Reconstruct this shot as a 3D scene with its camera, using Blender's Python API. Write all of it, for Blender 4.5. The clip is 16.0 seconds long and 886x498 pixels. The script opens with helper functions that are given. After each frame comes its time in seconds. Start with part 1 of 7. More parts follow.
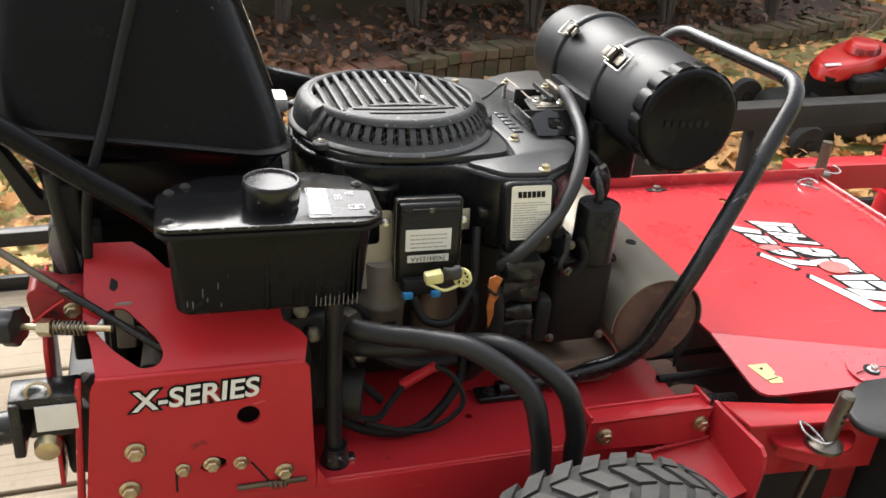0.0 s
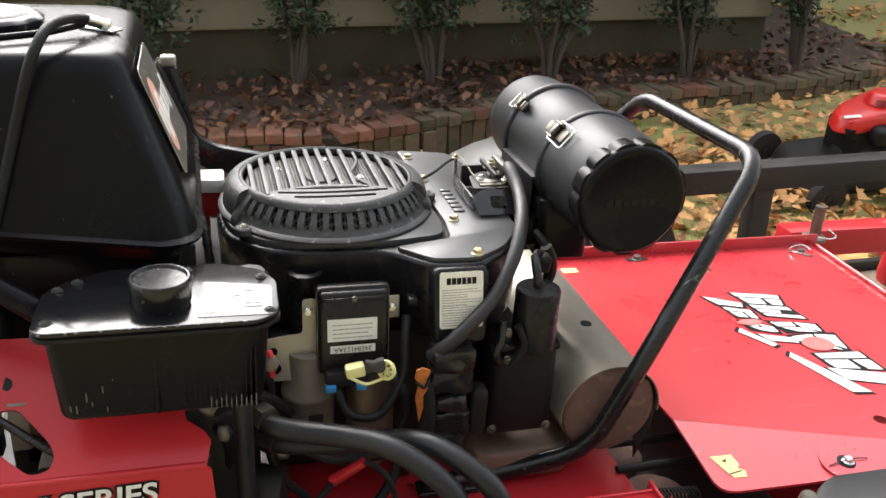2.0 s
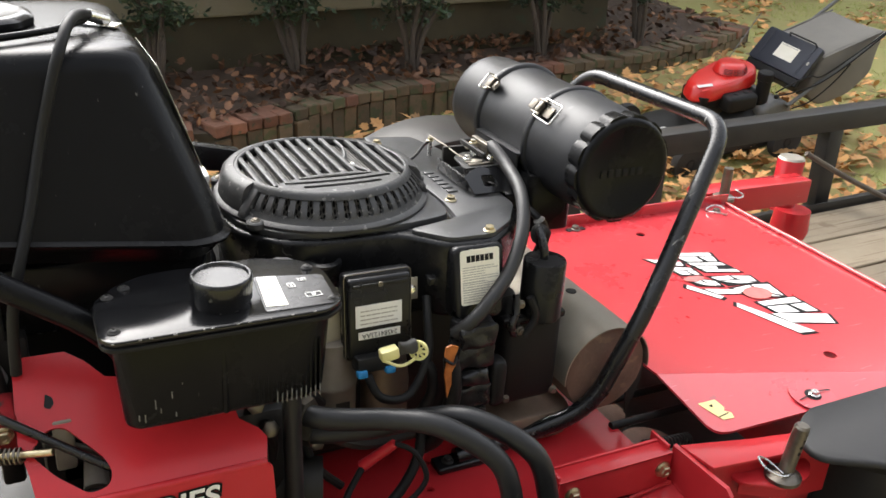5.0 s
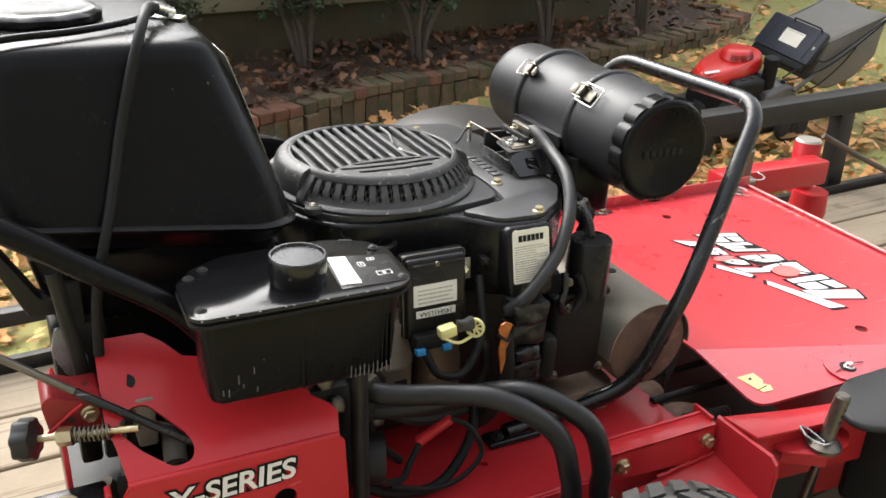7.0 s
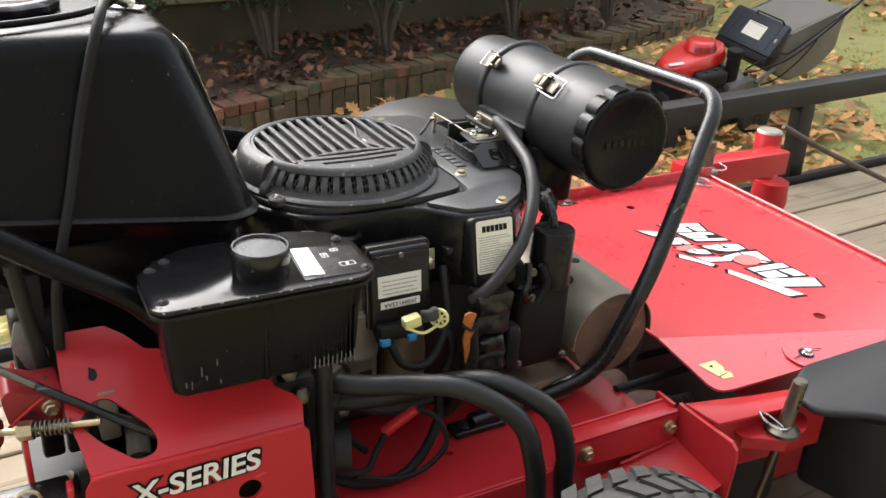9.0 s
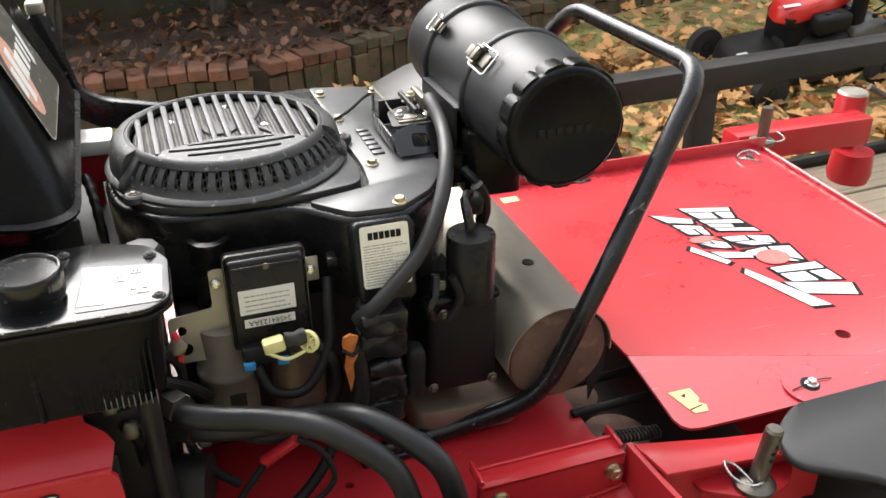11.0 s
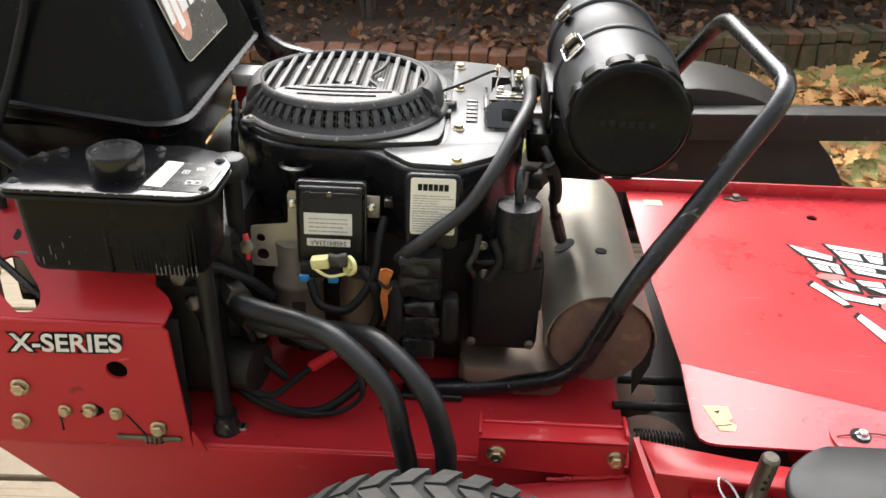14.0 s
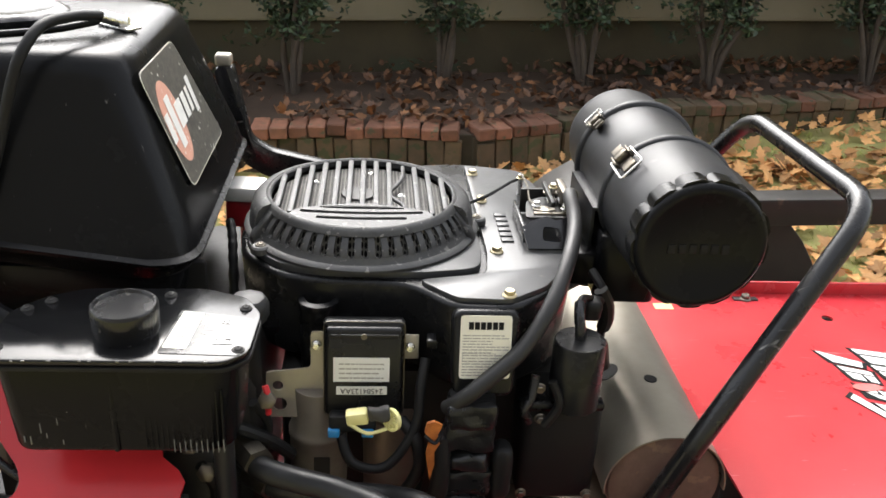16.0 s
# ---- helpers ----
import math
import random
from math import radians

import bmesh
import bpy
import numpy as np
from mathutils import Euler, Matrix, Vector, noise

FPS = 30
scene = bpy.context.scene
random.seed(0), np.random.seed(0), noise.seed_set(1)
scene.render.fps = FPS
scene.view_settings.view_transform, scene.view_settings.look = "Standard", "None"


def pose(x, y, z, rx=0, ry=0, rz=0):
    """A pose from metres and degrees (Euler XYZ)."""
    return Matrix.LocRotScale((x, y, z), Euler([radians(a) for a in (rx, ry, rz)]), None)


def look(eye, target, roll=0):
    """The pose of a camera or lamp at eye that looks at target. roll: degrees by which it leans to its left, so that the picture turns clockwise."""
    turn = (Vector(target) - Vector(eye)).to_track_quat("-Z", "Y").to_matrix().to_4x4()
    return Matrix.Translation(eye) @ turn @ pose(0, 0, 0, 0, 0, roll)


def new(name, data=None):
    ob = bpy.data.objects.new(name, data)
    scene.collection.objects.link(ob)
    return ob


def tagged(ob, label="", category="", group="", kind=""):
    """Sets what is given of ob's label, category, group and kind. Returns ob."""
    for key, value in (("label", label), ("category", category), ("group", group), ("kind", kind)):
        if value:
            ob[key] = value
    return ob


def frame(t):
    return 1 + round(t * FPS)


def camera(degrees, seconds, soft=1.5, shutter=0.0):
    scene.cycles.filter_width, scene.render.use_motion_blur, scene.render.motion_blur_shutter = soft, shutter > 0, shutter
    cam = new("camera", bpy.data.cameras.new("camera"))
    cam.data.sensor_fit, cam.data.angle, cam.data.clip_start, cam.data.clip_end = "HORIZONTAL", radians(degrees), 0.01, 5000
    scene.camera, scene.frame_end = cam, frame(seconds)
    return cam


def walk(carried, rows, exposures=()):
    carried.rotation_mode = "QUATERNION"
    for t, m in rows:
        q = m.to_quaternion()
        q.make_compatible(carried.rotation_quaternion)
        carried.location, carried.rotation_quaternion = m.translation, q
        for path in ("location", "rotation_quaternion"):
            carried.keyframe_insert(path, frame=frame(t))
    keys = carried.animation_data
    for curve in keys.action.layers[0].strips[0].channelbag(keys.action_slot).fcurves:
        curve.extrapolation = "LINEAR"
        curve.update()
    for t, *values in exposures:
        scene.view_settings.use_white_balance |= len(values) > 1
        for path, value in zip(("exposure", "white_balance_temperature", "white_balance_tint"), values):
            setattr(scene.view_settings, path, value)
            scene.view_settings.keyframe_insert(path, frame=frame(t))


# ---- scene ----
cam = camera(52.4, 16.0, 1.6)
METRES, EYE, TILT, LEAN, TURN = 1.7, 1.22, -27.60, -3.015, -16.997
ROWS = [
    (0.0, 0.0, 0.0, 0.0, 0.0, 0.0, -0.0),
    (0.5, 0.0172, 0.0261, 0.0089, 4.1, -1.24, -1.67),
    (1.0, 0.0505, 0.048, 0.0375, 7.57, -1.0, -2.27),
    (1.5, 0.0673, 0.0454, 0.0371, 7.28, 1.06, -1.98),
    (2.0, 0.0909, 0.038, 0.0318, 2.67, 3.09, 0.36),
    (2.5, 0.0897, 0.0422, 0.03, 3.14, 2.51, 0.1),
    (3.0, 0.0856, 0.0429, 0.0304, 4.25, 2.43, 0.19),
    (3.5, 0.0605, 0.0409, 0.0321, 0.18, 2.45, 1.83),
    (6.0, -0.0943, 0.0176, 0.0303, -7.74, 1.55, 5.42),
    (6.5, -0.0959, 0.007, 0.0242, -6.69, 1.35, 6.09),
    (7.0, -0.0962, 0.0098, 0.0261, -7.3, 1.31, 6.26),
    (7.5, -0.0949, 0.0155, 0.0306, -6.9, 1.35, 6.64),
    (8.0, -0.0969, 0.0129, 0.0287, -7.74, 1.26, 5.74),
    (8.5, -0.0968, 0.006, 0.0232, -7.89, 0.74, 5.87),
    (9.0, -0.0928, 0.0062, 0.0242, -9.28, 0.61, 6.67),
    (11.5, 0.1737, 0.133, 0.0624, 3.91, -2.38, 1.98),
    (12.0, 0.2337, 0.1353, 0.0618, 8.49, -1.74, -2.72),
    (12.5, 0.2989, 0.1155, 0.041, 13.34, -1.92, -4.43),
    (13.0, 0.3086, 0.0916, 0.0343, 16.99, -1.08, -4.31),
    (13.5, 0.3077, 0.078, 0.0237, 19.61, -2.51, -6.21),
    (14.0, 0.3105, 0.0781, 0.0239, 19.01, -2.13, -5.9),
    (14.5, 0.304, 0.0869, 0.0224, 17.92, -2.27, -6.8),
    (15.0, 0.2845, 0.0958, 0.0311, 19.33, -1.63, -6.96),
    (15.5, 0.2368, 0.1141, 0.0579, 15.35, 0.74, -5.48),
    (16.0, 0.1777, 0.1327, 0.0708, 12.77, 2.24, -4.22),
]
walk(cam, [(t, pose(0, 0, EYE, TILT, LEAN, TURN) @ pose(METRES * x, METRES * y, METRES * z, 90 + pitch, roll, yaw)) for t, x, y, z, yaw, pitch, roll in ROWS],
     exposures=[(0.0, 1.848), (16.0, 1.848)])

# ---- light: a bright overcast sky ----
world = bpy.data.worlds.new("world")
scene.world = world
world.use_nodes = True
wn, wl = world.node_tree.nodes, world.node_tree.links
sky = wn.new("ShaderNodeTexSky")
sky.sky_type = "NISHITA"
sky.sun_disc = False
sky.sun_elevation, sky.sun_rotation = radians(46), radians(-8)
sky.air_density, sky.dust_density, sky.ozone_density = 1.0, 4.0, 1.0
soften = wn.new("ShaderNodeHueSaturation")
soften.inputs["Saturation"].default_value = 0.25
wl.new(sky.outputs[0], soften.inputs["Color"])
wl.new(soften.outputs[0], wn["Background"].inputs[0])
wn["Background"].inputs[1].default_value = 0.158
sun_data = bpy.data.lights.new("sun", "SUN")
sun_data.energy, sun_data.angle, sun_data.color = 0.667, radians(48), (1.0, 0.972, 0.94)
sun = new("sun", sun_data)
sun.matrix_world = look((0.5 - 0.97, 1.3 + 6.88, 0.4 + 7.19), (0.5, 1.3, 0.4))

# ---- materials ----
def material(name, colour, rough=0.5, metal=0.0, second=None, scale=8.0, amount=0.5, bump=0.0, bump_scale=120.0, coat=0.0, spots=None, spot_cut=0.62, spot_scale=14.0, rough_var=0.12, per_object=0.0, per_island=0.0, spec=0.5, streaks=None, streak_size=(14.0, 14.0, 160.0), streak_cut=0.66):
    """A surface with its colour broken up at two scales, uneven gloss and fine relief."""
    m = bpy.data.materials.new(name)
    m.use_nodes = True
    n, l = m.node_tree.nodes, m.node_tree.links
    b = n["Principled BSDF"]
    b.inputs["Metallic"].default_value = metal
    b.inputs["Specular IOR Level"].default_value = spec
    b.inputs["Coat Weight"].default_value = coat
    b.inputs["Coat Roughness"].default_value = 0.12
    co = n.new("ShaderNodeTexCoord")
    big = n.new("ShaderNodeTexNoise")
    big.inputs["Scale"].default_value, big.inputs["Detail"].default_value, big.inputs["Roughness"].default_value = scale, 8.0, 0.65
    where = co.outputs["Object"]
    if per_object:
        oi = n.new("ShaderNodeObjectInfo")
        shift = n.new("ShaderNodeVectorMath")
        shift.operation = "ADD"
        far_off = n.new("ShaderNodeVectorMath")
        far_off.operation = "SCALE"
        far_off.inputs[0].default_value = (31.0, 17.0, 23.0)
        l.new(oi.outputs["Random"], far_off.inputs["Scale"])
        l.new(where, shift.inputs[0])
        l.new(far_off.outputs[0], shift.inputs[1])
        where = shift.outputs[0]
    l.new(where, big.inputs["Vector"])
    ramp = n.new("ShaderNodeMapRange")
    ramp.inputs[1].default_value, ramp.inputs[2].default_value = 0.35, 0.65
    l.new(big.outputs[0], ramp.inputs[0])
    mix = n.new("ShaderNodeMix")
    mix.data_type = "RGBA"
    mix.inputs["A"].default_value = (*colour, 1)
    mix.inputs["B"].default_value = (*(second or [c * 0.7 for c in colour]), 1)
    gain = n.new("ShaderNodeMath")
    gain.operation = "MULTIPLY"
    gain.inputs[1].default_value = amount
    l.new(ramp.outputs[0], gain.inputs[0])
    l.new(gain.outputs[0], mix.inputs["Factor"])
    out = mix.outputs["Result"]
    if spots:
        sp = n.new("ShaderNodeTexNoise")
        sp.inputs["Scale"].default_value, sp.inputs["Detail"].default_value = spot_scale, 6.0
        l.new(where, sp.inputs["Vector"])
        cut = n.new("ShaderNodeMapRange")
        cut.inputs[1].default_value, cut.inputs[2].default_value = spot_cut, spot_cut + 0.05
        l.new(sp.outputs[0], cut.inputs[0])
        mix2 = n.new("ShaderNodeMix")
        mix2.data_type = "RGBA"
        mix2.inputs["B"].default_value = (*spots, 1)
        l.new(cut.outputs[0], mix2.inputs["Factor"])
        l.new(out, mix2.inputs["A"])
        out = mix2.outputs["Result"]
    if streaks:
        way = n.new("ShaderNodeMapping")
        way.inputs["Scale"].default_value = streak_size
        l.new(where, way.inputs["Vector"])
        st = n.new("ShaderNodeTexNoise")
        st.inputs["Scale"].default_value, st.inputs["Detail"].default_value, st.inputs["Distortion"].default_value = 1.0, 3.0, 0.6
        l.new(way.outputs[0], st.inputs["Vector"])
        thin = n.new("ShaderNodeMapRange")
        thin.inputs[1].default_value, thin.inputs[2].default_value = streak_cut, streak_cut + 0.08
        l.new(st.outputs[0], thin.inputs[0])
        mix3 = n.new("ShaderNodeMix")
        mix3.data_type = "RGBA"
        mix3.inputs["B"].default_value = (*streaks, 1)
        l.new(thin.outputs[0], mix3.inputs["Factor"])
        l.new(out, mix3.inputs["A"])
        out = mix3.outputs["Result"]
    if per_object or per_island:
        src = n.new("ShaderNodeObjectInfo" if per_object else "ShaderNodeNewGeometry")
        span = per_object or per_island
        mr = n.new("ShaderNodeMapRange")
        mr.inputs[3].default_value, mr.inputs[4].default_value = 1 - span, 1 + span
        l.new(src.outputs["Random" if per_object else "Random Per Island"], mr.inputs[0])
        hs = n.new("ShaderNodeHueSaturation")
        l.new(mr.outputs[0], hs.inputs["Value"])
        l.new(out, hs.inputs["Color"])
        out = hs.outputs[0]
    l.new(out, b.inputs["Base Color"])
    rv = n.new("ShaderNodeMapRange")
    rv.inputs[3].default_value, rv.inputs[4].default_value = max(0.03, rough - rough_var), min(1.0, rough + rough_var)
    l.new(big.outputs[0], rv.inputs[0])
    l.new(rv.outputs[0], b.inputs["Roughness"])
    if bump:
        fine = n.new("ShaderNodeTexNoise")
        fine.inputs["Scale"].default_value, fine.inputs["Detail"].default_value = bump_scale, 5.0
        l.new(where, fine.inputs["Vector"])
        bp = n.new("ShaderNodeBump")
        bp.inputs["Strength"].default_value, bp.inputs["Distance"].default_value = bump, 0.002
        l.new(fine.outputs[0], bp.inputs["Height"])
        l.new(bp.outputs[0], b.inputs["Normal"])
    return m


RED = material("red_paint", (0.455, 0.025, 0.031), 0.24, spec=0.29, second=(0.39, 0.016, 0.021), scale=3.0, coat=0.06, rough_var=0.14, bump=0.06, bump_scale=40, spots=(0.22, 0.02, 0.02), spot_cut=0.70, spot_scale=26, streaks=(0.56, 0.12, 0.13), streak_size=(24, 150, 90), streak_cut=0.74)
RED_FADED = material("faded_red_paint", (0.45, 0.021, 0.030), 0.30, second=(0.50, 0.038, 0.048), scale=5.0, coat=0.7, rough_var=0.16, bump=0.05, bump_scale=40, spots=(0.26, 0.04, 0.04), spot_cut=0.69, spot_scale=24, streaks=(0.62, 0.20, 0.21), streak_size=(14, 130, 60), streak_cut=0.69)
TANK_BLACK = material("black_moulded_plastic", (0.0046, 0.0047, 0.0052), 0.26, spec=0.13, second=(0.0075, 0.0075, 0.008), scale=7, bump=0.10, bump_scale=160, spots=(0.06, 0.058, 0.054), spot_cut=0.73, spot_scale=34, streaks=(0.12, 0.115, 0.11), streak_size=(190, 190, 34), streak_cut=0.72)
# up-facing plates: some dust, and sky sheen put into a lighter, cooler base
COVER = material("dusty_sky_sheen_plate", (0.033, 0.034, 0.036), 0.38, spec=0.50, second=(0.052, 0.0525, 0.053), scale=9, rough_var=0.18, bump=0.10, bump_scale=180, spots=(0.10, 0.097, 0.090), spot_cut=0.68, spot_scale=60)
GUARD = material("dusty_guard_plastic", (0.034, 0.0343, 0.035), 0.50, spec=0.38, second=(0.078, 0.077, 0.074), scale=34, rough_var=0.16, bump=0.25, bump_scale=240, spots=(0.17, 0.165, 0.155), spot_cut=0.63, spot_scale=110)
SHROUD = material("satin_black_plastic", (0.0070, 0.0071, 0.0076), 0.27, spec=0.24, second=(0.013, 0.013, 0.0133), scale=16, rough_var=0.16, bump=0.12, bump_scale=220, spots=(0.07, 0.066, 0.060), spot_cut=0.70, spot_scale=45, streaks=(0.10, 0.095, 0.09), streak_size=(30, 120, 60), streak_cut=0.72)
CANISTER = material("dented_black_canister", (0.0125, 0.0128, 0.0140), 0.44, spec=0.34, second=(0.022, 0.0225, 0.024), scale=10, rough_var=0.14, bump=0.35, bump_scale=16, spots=(0.05, 0.049, 0.047), spot_cut=0.70, spot_scale=30)
GLOSS_BLACK = material("glossy_black_paint", (0.008, 0.008, 0.009), 0.26, spec=0.42, second=(0.016, 0.016, 0.016), scale=14, rough_var=0.2, bump=0.14, bump_scale=70, spots=(0.10, 0.095, 0.085), spot_cut=0.71, spot_scale=55, streaks=(0.20, 0.195, 0.185), streak_size=(22, 160, 60), streak_cut=0.68)
LID_BLACK = material("scuffed_lid_enamel", (0.0055, 0.0056, 0.0062), 0.15, spec=0.40, second=(0.010, 0.010, 0.0105), scale=12, rough_var=0.10, bump=0.05, bump_scale=60, spots=(0.11, 0.105, 0.095), spot_cut=0.74, spot_scale=60, streaks=(0.12, 0.115, 0.11), streak_size=(22, 160, 60), streak_cut=0.75)
GRIMY_RED = material("grimy_red_paint", (0.24, 0.014, 0.018), 0.42, spec=0.3, second=(0.10, 0.014, 0.014), scale=22, bump=0.2, bump_scale=80, spots=(0.05, 0.03, 0.025), spot_cut=0.64, spot_scale=50)
# pale grey for scuffs and for rib highlights put in as colour
SCUFF_GLINT = material("grey_scuff_glint", (0.15, 0.147, 0.14), 0.5, second=(0.09, 0.088, 0.084), scale=60)
MATT_BLACK = material("matt_black", (0.0090, 0.0090, 0.0093), 0.52, spec=0.2, second=(0.013, 0.0128, 0.0125), scale=15, bump=0.1, bump_scale=200)
DARK_PART = material("grimy_dark_metal", (0.0135, 0.0132, 0.0126), 0.5, spec=0.28, second=(0.024, 0.0215, 0.019), scale=18, bump=0.2, bump_scale=90)
SCREEN = material("dusty_screen", (0.125, 0.121, 0.112), 0.7, spec=0.2, second=(0.22, 0.21, 0.19), scale=40, amount=0.9, bump=0.3, bump_scale=500)
sn, sl = SCREEN.node_tree.nodes, SCREEN.node_tree.links
holes = sn.new("ShaderNodeTexVoronoi")
holes.voronoi_dimensions = "2D"
holes.inputs["Scale"].default_value, holes.inputs["Randomness"].default_value = 205.0, 0.0
sco = sn.new("ShaderNodeTexCoord")
sl.new(sco.outputs["Object"], holes.inputs["Vector"])
hole_cut = sn.new("ShaderNodeMapRange")
hole_cut.inputs[1].default_value, hole_cut.inputs[2].default_value = 0.36, 0.42
sl.new(holes.outputs["Distance"], hole_cut.inputs[0])
hole_mix = sn.new("ShaderNodeMix")
hole_mix.data_type = "RGBA"
hole_mix.inputs["A"].default_value = (0.003, 0.003, 0.003, 1)
for link in list(sl):
    if link.to_socket.name == "Base Color":
        sl.new(link.from_socket, hole_mix.inputs["B"])
sl.new(hole_cut.outputs[0], hole_mix.inputs["Factor"])
sl.new(hole_mix.outputs["Result"], sn["Principled BSDF"].inputs["Base Color"])
HOSE = material("oily_black_hose", (0.0095, 0.0097, 0.0104), 0.42, spec=0.36, second=(0.022, 0.022, 0.023), scale=20, rough_var=0.18, bump=0.10, bump_scale=110, spots=(0.06, 0.057, 0.052), spot_cut=0.72, spot_scale=50)
RUBBER = material("black_rubber_tube", (0.0135, 0.0135, 0.0138), 0.50, spec=0.36, second=(0.026, 0.0255, 0.0248), scale=22, rough_var=0.2, bump=0.10, bump_scale=90)
TYRE = material("dusty_tyre_rubber", (0.016, 0.0155, 0.015), 0.85, second=(0.05, 0.046, 0.04), scale=12, bump=0.5, bump_scale=160)
TREAD = material("worn_tread_rubber", (0.033, 0.032, 0.030), 0.72, second=(0.075, 0.068, 0.058), scale=25, bump=0.4, bump_scale=160)
MODULE = material("clean_black_casing", (0.0072, 0.0072, 0.0078), 0.28, spec=0.32, second=(0.011, 0.011, 0.0115), scale=20, bump=0.05, bump_scale=200)
GRIME = material("rust_stained_steel", (0.065, 0.032, 0.024), 0.55, 0.2, second=(0.016, 0.014, 0.013), scale=30, amount=1.0, bump=0.4, bump_scale=120, spots=(0.16, 0.15, 0.13), spot_cut=0.68, spot_scale=60)
ZINC = material("yellow_zinc_steel", (0.55, 0.47, 0.30), 0.34, 1.0, second=(0.33, 0.28, 0.19), scale=60, bump=0.1)
STEEL = material("bright_steel", (0.70, 0.69, 0.66), 0.28, 1.0, second=(0.48, 0.46, 0.43), scale=50)
PIN = material("greasy_steel_pin", (0.20, 0.18, 0.15), 0.45, 1.0, second=(0.09, 0.08, 0.065), scale=40, bump=0.2)
ALU = material("aluminised_steel", (0.34, 0.315, 0.265), 0.52, 0.85, second=(0.24, 0.21, 0.165), scale=7, bump=0.08, bump_scale=40, spots=(0.36, 0.30, 0.22), spot_cut=0.70)
RUST = material("rusted_muffler_steel", (0.16, 0.095, 0.07), 0.75, 0.2, spots=(0.19, 0.115, 0.075), spot_cut=0.60, spot_scale=40, second=(0.075, 0.045, 0.033), scale=22, bump=0.4, bump_scale=120)
CAST = material("cast_aluminium", (0.23, 0.17, 0.13), 0.5, 0.5, second=(0.12, 0.085, 0.065), scale=14, bump=0.25, bump_scale=110)
FILTER = material("stained_grey_filter_paint", (0.20, 0.175, 0.14), 0.5, second=(0.12, 0.10, 0.078), scale=18, bump=0.1, spots=(0.06, 0.05, 0.04), spot_cut=0.66)
BRACKET = material("grey_bracket_steel", (0.42, 0.39, 0.33), 0.45, 0.7, second=(0.30, 0.27, 0.22), scale=14)
LABEL = material("white_label", (0.74, 0.73, 0.69), 0.32, second=(0.62, 0.61, 0.56), scale=20, coat=0.3)
LABEL_CREAM = material("cream_label", (0.75, 0.725, 0.62), 0.38, second=(0.66, 0.63, 0.50), scale=24)
INK = material("black_print", (0.008, 0.008, 0.008), 0.6, spec=0.15)
GREY_INK = material("grey_print", (0.38, 0.365, 0.32), 0.5)
LID_PRINT = material("pale_grey_foil", (0.20, 0.20, 0.205), 0.26, second=(0.15, 0.15, 0.15), scale=20, coat=0.3)
YELLOW = material("yellow_label", (0.76, 0.64, 0.28), 0.4, second=(0.70, 0.55, 0.20), scale=30, spots=(0.35, 0.22, 0.10), spot_cut=0.68, spot_scale=70)
TAPE = material("crinkled_black_tape", (0.0085, 0.0085, 0.0092), 0.30, spec=0.40, second=(0.016, 0.016, 0.017), scale=30, rough_var=0.15, bump=1.0, bump_scale=60, streaks=(0.04, 0.04, 0.042), streak_size=(20, 60, 220), streak_cut=0.62)
PALE_YELLOW = material("pale_yellow_plastic", (0.70, 0.66, 0.30), 0.4, second=(0.58, 0.53, 0.22), scale=30)
GREEN = material("green_plastic", (0.02, 0.10, 0.03), 0.4)
BLUE = material("blue_plastic", (0.02, 0.22, 0.50), 0.4)
ORANGE_FLAKE = material("orange_flake", (0.50, 0.155, 0.030), 0.5, second=(0.26, 0.075, 0.018), scale=70, amount=0.9, bump=0.5, bump_scale=140)
RED_PLASTIC = material("red_terminal_boot", (0.55, 0.02, 0.03), 0.42)
DECAL = material("speckled_grey_decal", (0.045, 0.043, 0.038), 0.40, second=(0.15, 0.14, 0.12), scale=150, amount=0.9, spots=(0.62, 0.60, 0.54), spot_cut=0.66, spot_scale=95)
DECAL_PINK = material("faded_orange_print", (0.62, 0.33, 0.25), 0.5, second=(0.5, 0.24, 0.17), scale=60, spots=(0.75, 0.70, 0.62), spot_cut=0.62, spot_scale=90)
WHITE_PRINT = material("white_print", (0.76, 0.75, 0.72), 0.4, second=(0.6, 0.59, 0.56), scale=60, spots=(0.35, 0.1, 0.1), spot_cut=0.73, spot_scale=60)
STRAP = material("dusty_webbing", (0.11, 0.090, 0.068), 0.85, second=(0.06, 0.048, 0.036), scale=30, bump=0.5, bump_scale=300)
NAVY = material("dark_navy_plastic", (0.018, 0.021, 0.032), 0.45, spec=0.4, second=(0.03, 0.034, 0.046), scale=12, bump=0.1, bump_scale=120)
LOGO_RED = material("faded_red_print", (0.52, 0.10, 0.09), 0.45, second=(0.60, 0.22, 0.20), scale=40)
WOOD = material("weathered_plank", (0.25, 0.205, 0.142), 0.8, second=(0.17, 0.13, 0.083), scale=5, bump=0.6, bump_scale=70, per_object=0.16, spots=(0.15, 0.105, 0.065), spot_cut=0.66, spot_scale=9, streaks=(0.15, 0.11, 0.07), streak_size=(2.2, 70, 70), streak_cut=0.56)
TRAILER = material("grey_black_trailer_paint", (0.012, 0.0118, 0.0115), 0.45, spec=0.36, second=(0.040, 0.034, 0.028), scale=5, bump=0.12, bump_scale=60, spots=(0.09, 0.055, 0.04), spot_cut=0.70)
BRICK = material("old_red_brick", (0.205, 0.086, 0.050), 0.9, second=(0.125, 0.062, 0.038), scale=14, amount=0.9, bump=0.9, bump_scale=60, per_object=0.38, spots=(0.085, 0.070, 0.040), spot_cut=0.61, spot_scale=18)
